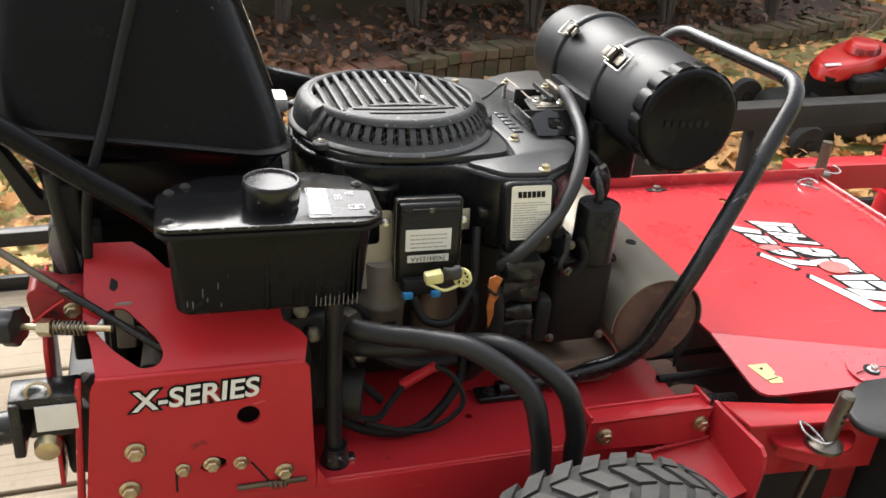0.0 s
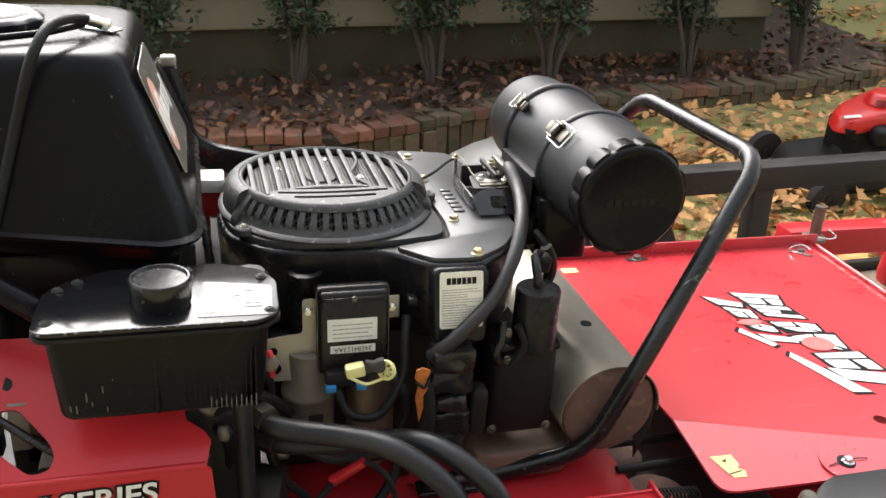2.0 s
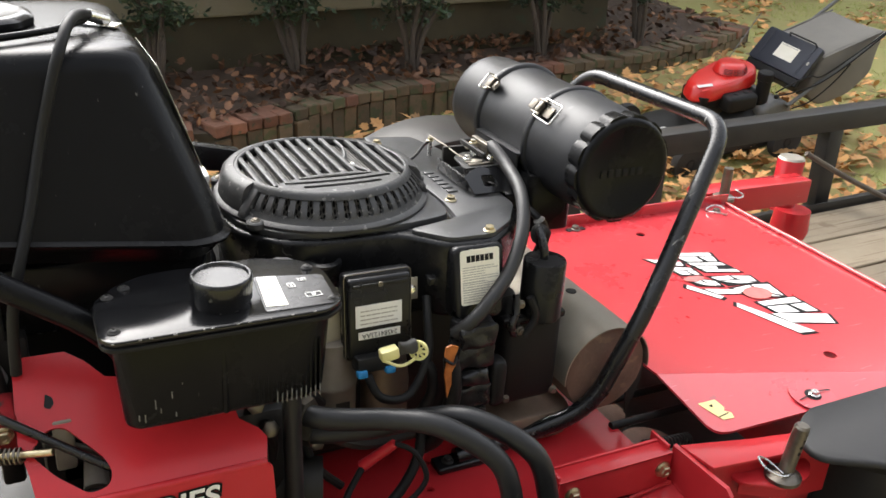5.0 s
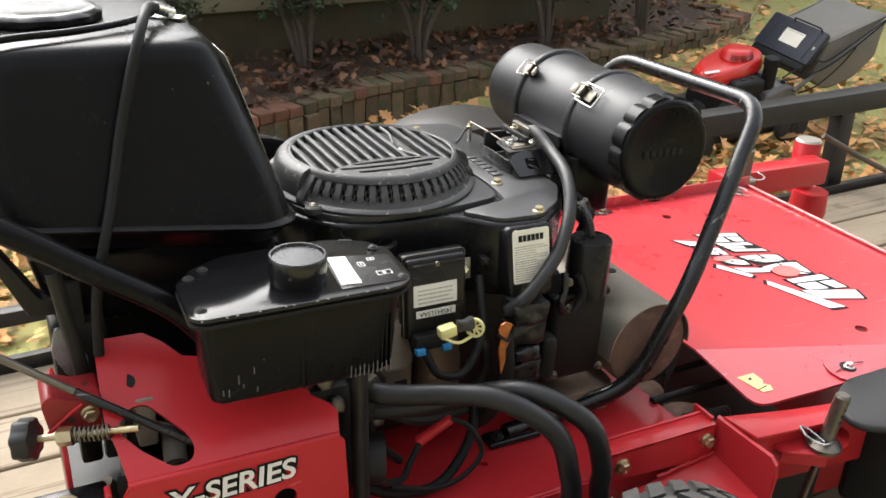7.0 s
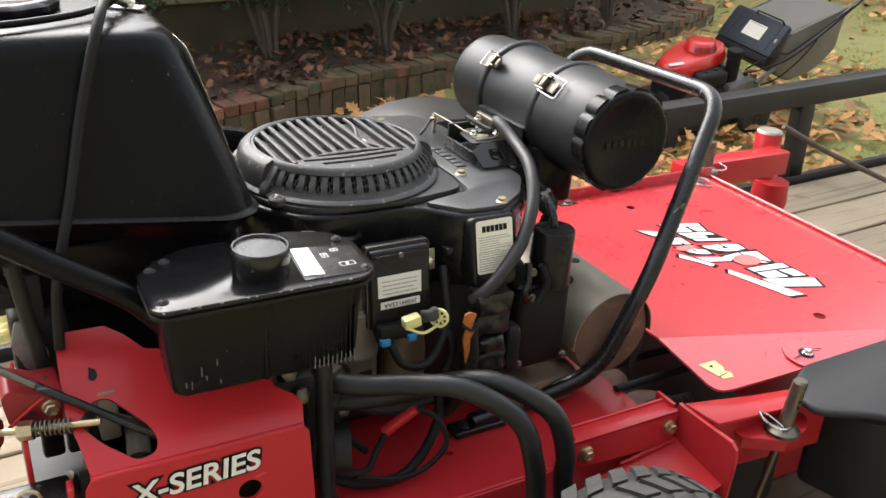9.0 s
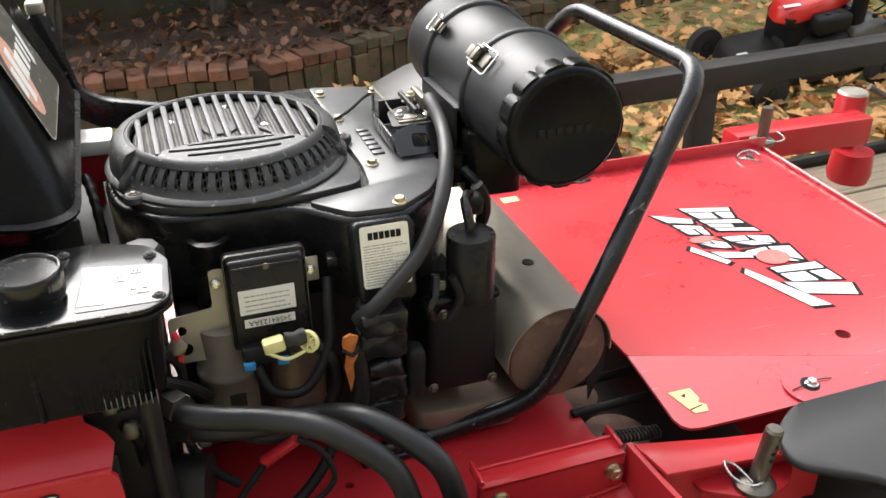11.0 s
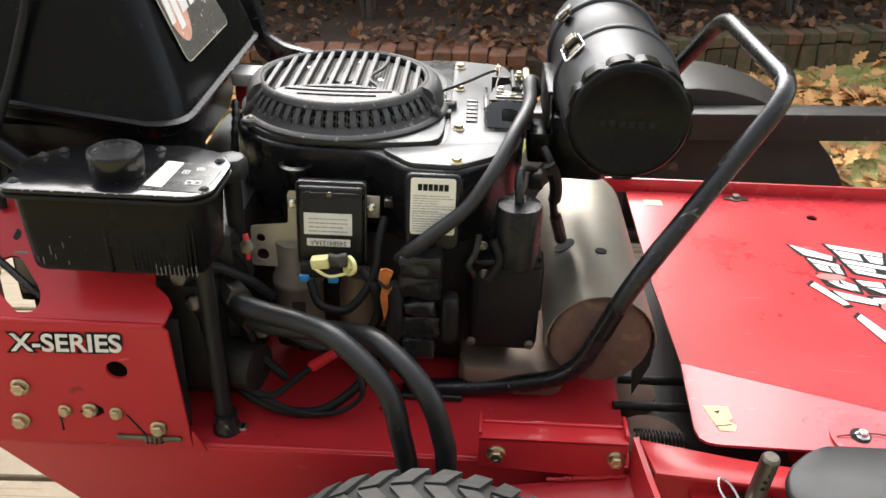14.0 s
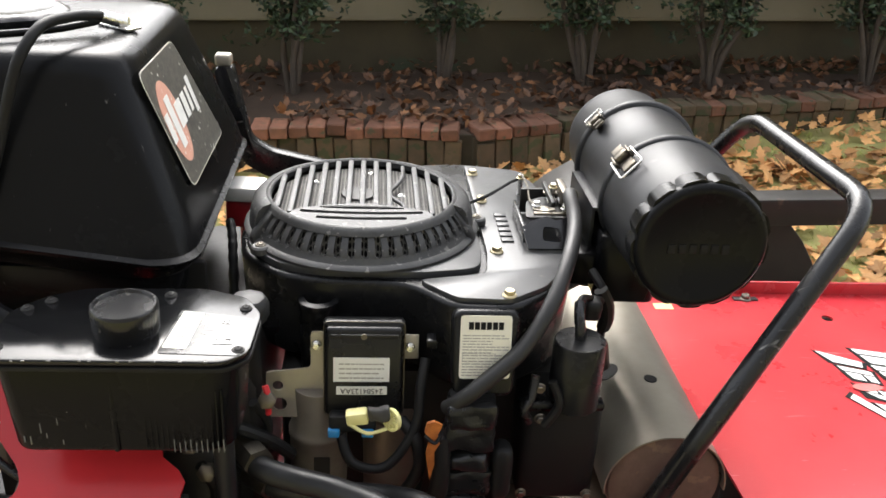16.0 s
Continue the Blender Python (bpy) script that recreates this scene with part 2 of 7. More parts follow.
MOSSY_BRICK = material("mossy_brown_brick", (0.125, 0.082, 0.046), 0.92, second=(0.080, 0.062, 0.034), scale=12, amount=0.9, bump=0.7, bump_scale=60, per_object=0.30, spots=(0.065, 0.068, 0.030), spot_cut=0.54, spot_scale=14)
MORTAR = material("mossy_mortar", (0.060, 0.046, 0.030), 0.95, second=(0.030, 0.030, 0.017), scale=8, bump=0.8, bump_scale=60)
SOIL = material("dark_mulch", (0.045, 0.028, 0.018), 0.95, second=(0.085, 0.055, 0.034), scale=20, bump=1.0, bump_scale=50)
LAWN = material("patchy_lawn", (0.30, 0.30, 0.10), 0.95, second=(0.36, 0.26, 0.12), scale=2.4, bump=1.0, bump_scale=60, spots=(0.15, 0.11, 0.05), spot_cut=0.62, spot_scale=5)
GRASS = material("grass_blade", (0.31, 0.38, 0.085), 0.7, second=(0.46, 0.42, 0.16), scale=2.0, per_island=0.3)
DRY_LEAF = material("fallen_oak_leaf", (0.56, 0.31, 0.11), 0.65, second=(0.36, 0.145, 0.05), scale=2.8, bump=0.3, bump_scale=80, per_island=0.6)
# leaves of the bed: shade under the shrubs put into a darker colour
BED_LEAF = material("shaded_fallen_leaf", (0.060, 0.028, 0.015), 0.6, second=(0.27, 0.115, 0.036), scale=3.4, bump=0.3, bump_scale=80, per_island=0.75)
SHRUB_LEAF = material("evergreen_leaf", (0.026, 0.048, 0.020), 0.42, second=(0.042, 0.068, 0.030), scale=6, per_island=0.5)
BARK = material("grey_bark", (0.075, 0.058, 0.044), 0.9, second=(0.04, 0.032, 0.025), scale=20, bump=0.9, bump_scale=60)
UNSEEN_WALL = material("unseen_wall_brown", (0.17, 0.165, 0.155), 0.9, second=(0.13, 0.125, 0.115), scale=3)
# siding and foundation are coloured darker to stand in for shade on the wall
SIDING = material("beige_siding", (0.22, 0.192, 0.125), 0.7, second=(0.18, 0.158, 0.10), scale=3)
FOUNDATION = material("painted_foundation", (0.062, 0.050, 0.026), 0.9, second=(0.030, 0.026, 0.014), scale=2.6, bump=0.6, bump_scale=50, spots=(0.042, 0.05, 0.028), spot_cut=0.6, spot_scale=4)
SMALL_RED = material("bright_red_cowl", (0.62, 0.022, 0.018), 0.3, second=(0.52, 0.016, 0.014), scale=8, coat=0.3)
GREY_DECK = material("dull_grey_aluminium", (0.15, 0.148, 0.142), 0.5, 0.4, second=(0.07, 0.069, 0.066), scale=10, bump=0.1)
BAG = material("grey_black_bag_fabric", (0.15, 0.140, 0.122), 0.80, second=(0.21, 0.197, 0.172), scale=6, bump=0.5, bump_scale=250)

# ---- building tools ----
ALL_UV = None


def finish(bm, name, mat, smooth=False):
    bmesh.ops.recalc_face_normals(bm, faces=bm.faces)
    me = bpy.data.meshes.new(name)
    bm.to_mesh(me)
    bm.free()
    if mat:
        me.materials.append(mat)
    if smooth:
        for p in me.polygons:
            p.use_smooth = True
        me.set_sharp_from_angle(angle=radians(38))
    return me


def thing(name, m, label, category, group="", kind=""):
    ob = new(name)
    ob.matrix_world = m
    ob.empty_display_size = 0.1
    return tagged(ob, label, category, group, kind)


def part(name, bm, mat, parent=None, label="", smooth=True):
    """One mesh object under a thing or a part."""
    ob = new(name, finish(bm, name, mat, smooth))
    ob.parent = parent
    return tagged(ob, label)


def solid(name, bm, mat, label, category, group="", kind="", smooth=True):
    """A thing, or piece of the setting, that is one mesh."""
    return tagged(new(name, finish(bm, name, mat, smooth)), label, category, group, kind)


def bevelled(bm, width, segments=2, angle=30):
    edges = [e for e in bm.edges if len(e.link_faces) == 2 and e.calc_face_angle(0) > radians(angle)]
    if width and edges:
        bmesh.ops.bevel(bm, geom=edges, offset=width, segments=segments, affect="EDGES", profile=0.5, clamp_overlap=True)
    return bm


def box(x0, x1, y0, y1, z0, z1, r=0.0, m=None, seg=2):
    bm = bmesh.new()
    bmesh.ops.create_cube(bm, size=1)
    bmesh.ops.transform(bm, matrix=Matrix.Translation(((x0 + x1) / 2, (y0 + y1) / 2, (z0 + z1) / 2)) @ Matrix.Diagonal((abs(x1 - x0), abs(y1 - y0), abs(z1 - z0), 1)), verts=bm.verts)
    bevelled(bm, r, seg)
    if m:
        bm.transform(m)
    return bm


def prism(points, depth, m, r=0.0, seg=2, taper=None):
    """A polygon in the plane of m's x and y, pushed along m's z by depth."""
    bm = bmesh.new()
    low = [bm.verts.new((x, y, 0)) for x, y in points]
    cx, cy = sum(p[0] for p in points) / len(points), sum(p[1] for p in points) / len(points)
    k = taper or 1.0
    high = [bm.verts.new((cx + (x - cx) * k, cy + (y - cy) * k, depth)) for x, y in points]
    bm.faces.new(low[::-1])
    bm.faces.new(high)
    for i in range(len(points)):
        j = (i + 1) % len(points)
        bm.faces.new((low[i], low[j], high[j], high[i]))
    bmesh.ops.recalc_face_normals(bm, faces=bm.faces)
    bevelled(bm, r, seg)
    bm.transform(m)
    return bm


def rounded(points, r, n=4):
    """A polygon with its corners rounded."""
    out = []
    for i, p in enumerate(points):
        a, b, c = Vector(points[i - 1]), Vector(p), Vector(points[(i + 1) % len(points)])
        u, v = (a - b), (c - b)
        k = min(r, u.length * 0.45, v.length * 0.45)
        s, e = b + u.normalized() * k, b + v.normalized() * k
        for j in range(n + 1):
            t = j / n
            q = s * (1 - t) ** 2 + b * 2 * t * (1 - t) + e * t * t
            out.append((q.x, q.y))
    return out


def along(a, b):
    """The pose at a whose z runs to b."""
    d = Vector(b) - Vector(a)
    return Matrix.Translation(a) @ d.to_track_quat("Z", "Y").to_matrix().to_4x4()


def lathe(profile, m, n=32, cap=True):
    """Rings of (radius, height) about m's z."""
    bm = bmesh.new()
    rings = []
    for r, h in profile:
        rings.append([bm.verts.new((r * math.cos(2 * math.pi * i / n), r * math.sin(2 * math.pi * i / n), h)) for i in range(n)])
    for a, b in zip(rings, rings[1:]):
        for i in range(n):
            j = (i + 1) % n
            bm.faces.new((a[i], a[j], b[j], b[i]))
    if cap:
        bm.faces.new(rings[0][::-1])
        bm.faces.new(rings[-1])
    bm.transform(m)
    return bm


def rod(a, b, r, n=14, r2=None):
    h = (Vector(b) - Vector(a)).length
    return lathe([(r, 0), (r2 or r, h)], along(a, b), n)


def smooth_path(points, steps=8, closed=False):
    """A Catmull-Rom line through points."""
    p = [Vector(q) for q in points]
    out = []
    for i in range(len(p) - 1):
        a, b, c, d = p[max(i - 1, 0)], p[i], p[i + 1], p[min(i + 2, len(p) - 1)]
        for s in range(steps):
            t = s / steps
            out.append(0.5 * ((2 * b) + (c - a) * t + (2 * a - 5 * b + 4 * c - d) * t * t + (3 * b - a - 3 * c + d) * t ** 3))
    out.append(p[-1])
    return out


def tube(points, r, n=12, steps=8, radii=None, rib=0.0, twist=0.0):
    """A round tube along a smooth line through points."""
    line = smooth_path(points, steps) if steps > 1 else [Vector(q) for q in points]
    bm = bmesh.new()
    up, rings = None, []
    for i, p in enumerate(line):
        d = (line[min(i + 1, len(line) - 1)] - line[max(i - 1, 0)]).normalized()
        if up is None:
            up = d.orthogonal().normalized()
        up = (up - d * up.dot(d)).normalized()
        side = d.cross(up)
        k = radii(i / (len(line) - 1)) if radii else 1.0
        rings.append([bm.verts.new(p + (up * math.cos(2 * math.pi * j / n + twist * i) + side * math.sin(2 * math.pi * j / n + twist * i)) * r * k * (1 - rib * (j % 2))) for j in range(n)])
    for a, b in zip(rings, rings[1:]):
        for i in range(n):
            j = (i + 1) % n
            bm.faces.new((a[i], a[j], b[j], b[i]))
    bm.faces.new(rings[0][::-1])
    bm.faces.new(rings[-1])
    return bm


def bent(points, radius, n=5):
    """Corner points with bends of that radius, as a line for tube(steps=1)."""
    p = [Vector(q) for q in points]
    out = [p[0]]
    for a, b, c in zip(p, p[1:], p[2:]):
        u, v = (a - b), (c - b)
        k = min(radius, u.length * 0.48, v.length * 0.48)
        s, e = b + u.normalized() * k, b + v.normalized() * k
        out += [s * (1 - t) ** 2 + b * 2 * t * (1 - t) + e * t * t for t in [j / n for j in range(n + 1)]]
    return out + [p[-1]]


def join(*bms):
    out = bmesh.new()
    for b in bms:
        me = bpy.data.meshes.new("tmp")
        b.to_mesh(me)
        b.free()
        out.from_mesh(me)
        bpy.data.meshes.remove(me)
    return out


def ring(r0, r1, z0, z1, m, n=40):
    return lathe([(r0, z0), (r1, z0), (r1, z1), (r0, z1), (r0, z0)], m, n, cap=False)


def lettering(body, size, m, mat, name, parent, label, bold=0.0, shear=0.0, depth=0.0004, space=1.0):
    """Raised print with the built-in font, centred on m."""
    cu = bpy.data.curves.new("letters", "FONT")
    cu.body, cu.size, cu.offset, cu.shear, cu.extrude, cu.align_x, cu.align_y, cu.space_character = body, size, bold, shear, depth, "CENTER", "CENTER", space
    tmp = bpy.data.objects.new("letters", cu)
    me = bpy.data.meshes.new_from_object(tmp)
    bpy.data.objects.remove(tmp)
    me.transform(m)
    me.materials.clear()
    me.materials.append(mat)
    ob = new(name, me)
    ob.parent = parent
    return tagged(ob, label)


shared = {}


def fastener(parent, place, normal, size, mat, name="bolt", kind="hex"):
    """A bolt head on a washer flange; alike heads share one mesh."""
    key = (kind, size, mat.name)
    if key not in shared:
        s = size
        flange = lathe([(s * 1.05, 0), (s * 1.05, s * 0.14), (s * 0.85, s * 0.3)], Matrix(), 18)
        if kind == "hex":
            head = lathe([(s * 0.78, s * 0.2), (s * 0.78, s * 0.75), (s * 0.66, s * 0.88), (s * 0.3, s * 0.88), (s * 0.25, s * 0.8)], Matrix(), 6)
        else:
            head = lathe([(s * 0.72, s * 0.2), (s * 0.68, s * 0.45), (s * 0.45, s * 0.62), (s * 0.24, s * 0.64), (s * 0.2, s * 0.45)], Matrix(), 16)
        shared[key] = finish(join(flange, head), name, mat, True)
    ob = new(name, shared[key])
    ob.parent = parent
    d = Vector(normal).normalized()
    ob.matrix_basis = Matrix.Translation(place) @ d.to_track_quat("Z", "Y").to_matrix().to_4x4()
    return ob


def lump(x0, x1, y0, y1, z0, z1, seed, r=0.006, rough=0.004):
    """A soft, crumpled block."""
    bm = box(x0, x1, y0, y1, z0, z1)
    bmesh.ops.subdivide_edges(bm, edges=bm.edges, cuts=6, use_grid_fill=True)
    c, h = Vector(((x0 + x1) / 2, (y0 + y1) / 2, (z0 + z1) / 2)), Vector(((x1 - x0) / 2, (y1 - y0) / 2, (z1 - z0) / 2))
    for v in bm.verts:
        d = v.co - c
        core = Vector([max(-h[k] + r, min(h[k] - r, d[k])) for k in range(3)])
        out = d - core
        v.co = c + core + (out.normalized() * min(out.length, r) if out.length > 0 else out)
        v.co += noise.noise_vector(v.co * 70 + Vector((seed * 3.1, 0, 0))) * rough
    return bm


FRONT = lambda x, y, z: Matrix.Translation((x, y, z)) @ Matrix.Rotation(radians(90), 4, "X")   # a plane that faces -y, x to the right, y up
FLAT = lambda z: Matrix.Translation((0, 0, z))

# ---- the setting: lawn, bed, house wall, trailer ----
from mathutils import geometry


def sheet(outer, holes, depth, m, r=0.0):
    """A plate with holes, lying in m's x and y, thick along m's z."""
    loops = [[Vector((*p, 0)) for p in loop] for loop in (outer, *holes)]
    tris = geometry.tessellate_polygon(loops)
    flat = [p for loop in loops for p in loop]
    bm = bmesh.new()
    low = [bm.verts.new((p.x, p.y, 0)) for p in flat]
    high = [bm.verts.new((p.x, p.y, depth)) for p in flat]
    for a, b, c in tris:
        bm.faces.new((low[c], low[b], low[a]))
        bm.faces.new((high[a], high[b], high[c]))
    at = 0
    for loop in loops:
        k = len(loop)
        for i in range(k):
            j = (i + 1) % k
            bm.faces.new((low[at + i], low[at + j], high[at + j], high[at + i]))
        at += k
    bmesh.ops.recalc_face_normals(bm, faces=bm.faces)
    bm.transform(m)
    return bm


def circle(x, y, r, n=20):
    return [(x + r * math.cos(2 * math.pi * i / n), y + r * math.sin(2 * math.pi * i / n)) for i in range(n)]


GROUND_Z, BED_Z, BRICK_TOP = -0.45, -0.24, -0.215
rng = random.Random(4)


def ground_z(x, y):
    """Height of the lawn: level by the trailer, climbing gently beyond it."""
    u, v = min(1.0, max(0.0, (y - 2.9) / 1.3)), min(1.0, max(0.0, (x - 1.5) / 2.0))
    return GROUND_Z + 0.105 * u * u * (3 - 2 * u) * v * v * (3 - 2 * v)


# lawn, gently uneven near the trailer and flat towards the horizon
bm = bmesh.new()
nx, ny = 60, 64
grid = [[bm.verts.new((-3.0 + 12.0 * i / nx, -2.5 + 12.5 * j / ny, ground_z(-3.0 + 12.0 * i / nx, -2.5 + 12.5 * j / ny) + 0.02 * noise.noise((i * 0.4, j * 0.4, 0)))) for j in range(ny + 1)] for i in range(nx + 1)]
for i in range(nx):
    for j in range(ny):
        bm.faces.new((grid[i][j], grid[i + 1][j], grid[i + 1][j + 1], grid[i][j + 1]))
far = [bm.verts.new((x, y, GROUND_Z)) for x, y in ((-400, -400), (400, -400), (400, 400), (-400, 400))]
edge = [[grid[i][0] for i in range(nx + 1)], [grid[nx][j] for j in range(ny + 1)], [grid[i][ny] for i in range(nx, -1, -1)], [grid[0][j] for j in range(ny, -1, -1)]]
for k, line in enumerate(edge):
    a, b = far[k], far[(k + 1) % 4]
    for u, v in zip(line, line[1:]):
        bm.faces.new((a, v, u))
    bm.faces.new((a, b, line[-1]))
solid("ground", bm, LAWN, "patchy lawn with moss and dry leaves", "lawn", kind="structure")

# the raised bed's front line, from left to right
BED_A = [(-3.0, 4.66), (-0.9, 4.68), (0.1, 4.70), (0.80, 4.64)]
BED_B = [(0.86, 4.60), (1.35, 4.76), (1.65, 4.90), (2.05, 5.01), (2.7, 5.09), (4.1, 5.28), (4.9, 5.48), (5.6, 5.80)]
BED_C = [(5.6, 5.84), (5.58, 6.3), (5.62, 6.9), (5.66, 7.6)]
bm = bmesh.new()
front = [Vector((p.x, p.y + 0.05, 0)) for p in smooth_path([(x, y, 0) for x, y in BED_A + BED_B], 6)]
cols = []
for p in front:
    cols.append([bm.verts.new((p.x, p.y + (7.7 - p.y) * k / 8, BED_Z + 0.035 * noise.noise((p.x * 2.2, k * 0.9, 3.0)) + 0.012 * k)) for k in range(9)])
for a, b in zip(cols, cols[1:]):
    for k in range(8):
        bm.faces.new((a[k], b[k], b[k + 1], a[k + 1]))
solid("flower_bed", bm, SOIL, "dark mulch bed strewn with dry leaves", "flower bed", kind="structure")

# house wall behind the bed
house = thing("house_wall", pose(0, 5.8, -0.3), "house wall with beige lap siding over a dark foundation", "wall", kind="structure")
part("foundation", box(-5, 4.15, 0.03, 0.30, -0.3, 0.45, 0.004), FOUNDATION, house, "dark mottled foundation, deepened for shade")
part("sill_board", box(-5, 4.15, -0.012, 0.05, 0.43, 0.452, 0.004), SIDING, house)
for i in range(30):
    z = 0.452 + 0.18 * i
    # boards from the tenth up are unseen, added on the right to block sky
    x_left = -5 if i < 10 else 1.9
    bm = bmesh.new()
    v = [bm.verts.new(q) for q in ((x_left, -0.012, z), (4.16, -0.012, z), (4.16, 0.012, z + 0.182), (x_left, 0.012, z + 0.182), (x_left, 0.03, z), (4.16, 0.03, z), (4.16, 0.03, z + 0.182), (x_left, 0.03, z + 0.182))]
    for f in ((0, 1, 2, 3), (4, 7, 6, 5), (0, 4, 5, 1), (3, 2, 6, 7), (0, 3, 7, 4), (1, 5, 6, 2)):
        bm.faces.new([v[k] for k in f])
    part("siding_board", bm, SIDING, house, smooth=False)

part("side_wall", box(3.9, 4.14, 0.30, 5.0, -0.3, 5.8, 0.004), SIDING, house, "beige side wall round the corner")

# unseen plain wall added to close the yard behind the camera and block low sky
solid("wall_south", box(-9, 10, -4.2, -4.0, -0.45, 5.4, 0.0), UNSEEN_WALL, "unseen plain wall added behind the camera to block low sky", "wall", kind="structure")
# unseen wall added beyond the lawn, so the belt cover mirrors less bright sky
solid("wall_north", box(4.2, 16, 9.3, 9.5, -0.45, 7.6, 0.0), UNSEEN_WALL, "unseen plain wall added beyond the lawn to darken reflections", "wall", kind="structure")

# trailer: plank floor, angle edge, tube rail with posts, mudguard and wheel
trailer = thing("utility_trailer", pose(1.0, 1.3, -0.06), "black steel utility trailer with a weathered plank floor", "trailer")
TB = Vector((1.0, 1.3, -0.06))


def tpart(name, bm, mat, label="", parent=None, smooth=True):
    ob = part(name, bm, mat, parent or trailer, label, smooth)
    if parent is None:
        ob.matrix_parent_inverse = Matrix.Translation(-TB)
    return ob


RAIL_Y = 2.26
tpart("edge_beam", join(box(-2.2, 4.6, RAIL_Y - 0.035, RAIL_Y + 0.045, -0.09, 0.0, 0.004), box(-2.2, 4.6, RAIL_Y - 0.035, RAIL_Y - 0.029, -0.002, 0.03, 0.001)), TRAILER)
tpart("top_rail", box(-0.02, 4.6, RAIL_Y - 0.005, RAIL_Y + 0.07, 0.292, 0.368, 0.006), TRAILER, "square steel tube rail, grey and scuffed")
tpart("low_rail", box(-2.2, 0.02, RAIL_Y, RAIL_Y + 0.04, 0.10, 0.14, 0.004), TRAILER)
for x in (0.0, 0.90, 1.80, 2.60, 3.56, 4.5):
    tpart("post", box(x - 0.034, x + 0.036, RAIL_Y + 0.002, RAIL_Y + 0.058, -0.06, 0.293, 0.005), TRAILER)
# mudguard over the wheel outside the rail
prof = [(1.12 + 0.49 * math.cos(radians(a)), -0.08 + 0.49 * math.sin(radians(a))) for a in range(0, 181, 9)]
tpart("mudguard", prism(prof, 0.26, Matrix.Translation((0, RAIL_Y + 0.34, 0)) @ Matrix.Rotation(radians(90), 4, "X"), 0.006), TRAILER, "dusty steel mudguard")
wheel = tpart("trailer_tyre", lathe([(0.18, 0.0), (0.30, 0.006), (0.335, 0.03), (0.34, 0.10), (0.335, 0.17), (0.30, 0.195), (0.18, 0.20)], Matrix.Translation((1.12, RAIL_Y + 0.58, -0.11)) @ Matrix.Rotation(radians(90), 4, "X"), 48), TYRE, "black trailer tyre")
part("rim", lathe([(0.185, 0.01), (0.17, 0.03), (0.10, 0.03), (0.06, 0.015), (0.05, 0.19), (0.185, 0.19)], Matrix.Translation((1.12, RAIL_Y + 0.58, -0.11)) @ Matrix.Rotation(radians(90), 4, "X"), 32), GREY_DECK, wheel)

# ---- the walk-behind mower, standing slightly nose-down on the trailer ----
TO_WORLD = pose(-0.04258, 0, 0.00074, 0, 2.0, 0)
BASE = Vector((0.52, 1.28, 0.02))
mower = thing("walk_behind_mower", TO_WORLD @ Matrix.Translation(BASE), "red commercial walk-behind mower with a black engine, standing on the trailer", "lawn mower")


def mpart(name, bm, mat, label="", smooth=True):
    ob = part(name, bm, mat, mower, label, smooth)
    ob.matrix_parent_inverse = Matrix.Translation(-BASE)
    return ob


def mbolt(place, normal, size=0.0098, mat=None, kind="hex", parent=None):
    ob = fastener(parent or mower, place, normal, size, mat or ZINC, "bolt", kind)
    if parent is None:
        ob.matrix_parent_inverse = Matrix.Translation(-BASE)
    return ob


def fluted(profile, m, n, depth):
    """A turned shape whose rings marked 1 are fluted."""
    bm = bmesh.new()
    rings = [[bm.verts.new(((r + depth * f * ((i // 2) % 2)) * math.cos(2 * math.pi * i / n), (r + depth * f * ((i // 2) % 2)) * math.sin(2 * math.pi * i / n), h)) for i in range(n)] for r, h, f in profile]
    for a, b in zip(rings, rings[1:]):
        for i in range(n):
            bm.faces.new((a[i], a[(i + 1) % n], b[(i + 1) % n], b[i]))
    bm.faces.new(rings[0][::-1])
    bm.faces.new(rings[-1])
    bm.transform(m)
    return bm


SIDE = Matrix.Translation((0, 0.918, 0)) @ Matrix.Rotation(radians(90), 4, "X")      # x, z plane facing the near side, thick towards it
# engine deck with folded near edge and side rail
deck_out = [(-0.10, 0.93), (0.785, 0.93), (0.785, 1.62), (-0.10, 1.62)]
plate = mpart("engine_deck", sheet(deck_out, [circle(0.451, 1.083, 0.0055, 10), circle(0.431, 1.025, 0.0065, 10)], 0.006, Matrix.Translation((0, 0, 0.371))), RED, "glossy red steel engine deck")
mpart("side_rail", prism([(-0.115, 0.374), (-0.115, 0.365), (0.06, 0.205), (0.80, 0.205), (0.80, 0.376)], 0.006, Matrix.Translation((0, 0.931, 0)) @ Matrix.Rotation(radians(90), 4, "X"), 0.0015), RED)
mpart("cross_member", box(-0.10, 0.78, 1.0, 1.6, 0.30, 0.366, 0.004), RED)

mpart("folded_edge", rod((-0.10, 0.9315, 0.3745), (0.572, 0.9315, 0.3745), 0.0042, 10), RED)
mpart("inner_wall", box(-0.09, 0.165, 0.955, 0.962, 0.385, 0.565, 0.002), DARK_PART)

# control-side panel: upright plate, bend, then a slanting top plate with a slot
panel_out = [(-0.107, 0.385), (0.178, 0.385), (0.166, 0.575), (0.158, 0.584), (-0.080, 0.584), (-0.088, 0.57)]
panel = mpart("side_panel", sheet(panel_out, [circle(0.091, 0.512, 0.0145), [(0.030, 0.438), (0.036, 0.450), (0.050, 0.454), (0.062, 0.448), (0.063, 0.438), (0.052, 0.431), (0.038, 0.431)]], 0.005, SIDE), RED, "red steel panel with lettering")
slant = Matrix(((1, 0, 0, 0), (0, 0.8, 0.6, 0.9155), (0, 0.6, -0.8, 0.5815), (0, 0, 0, 1)))
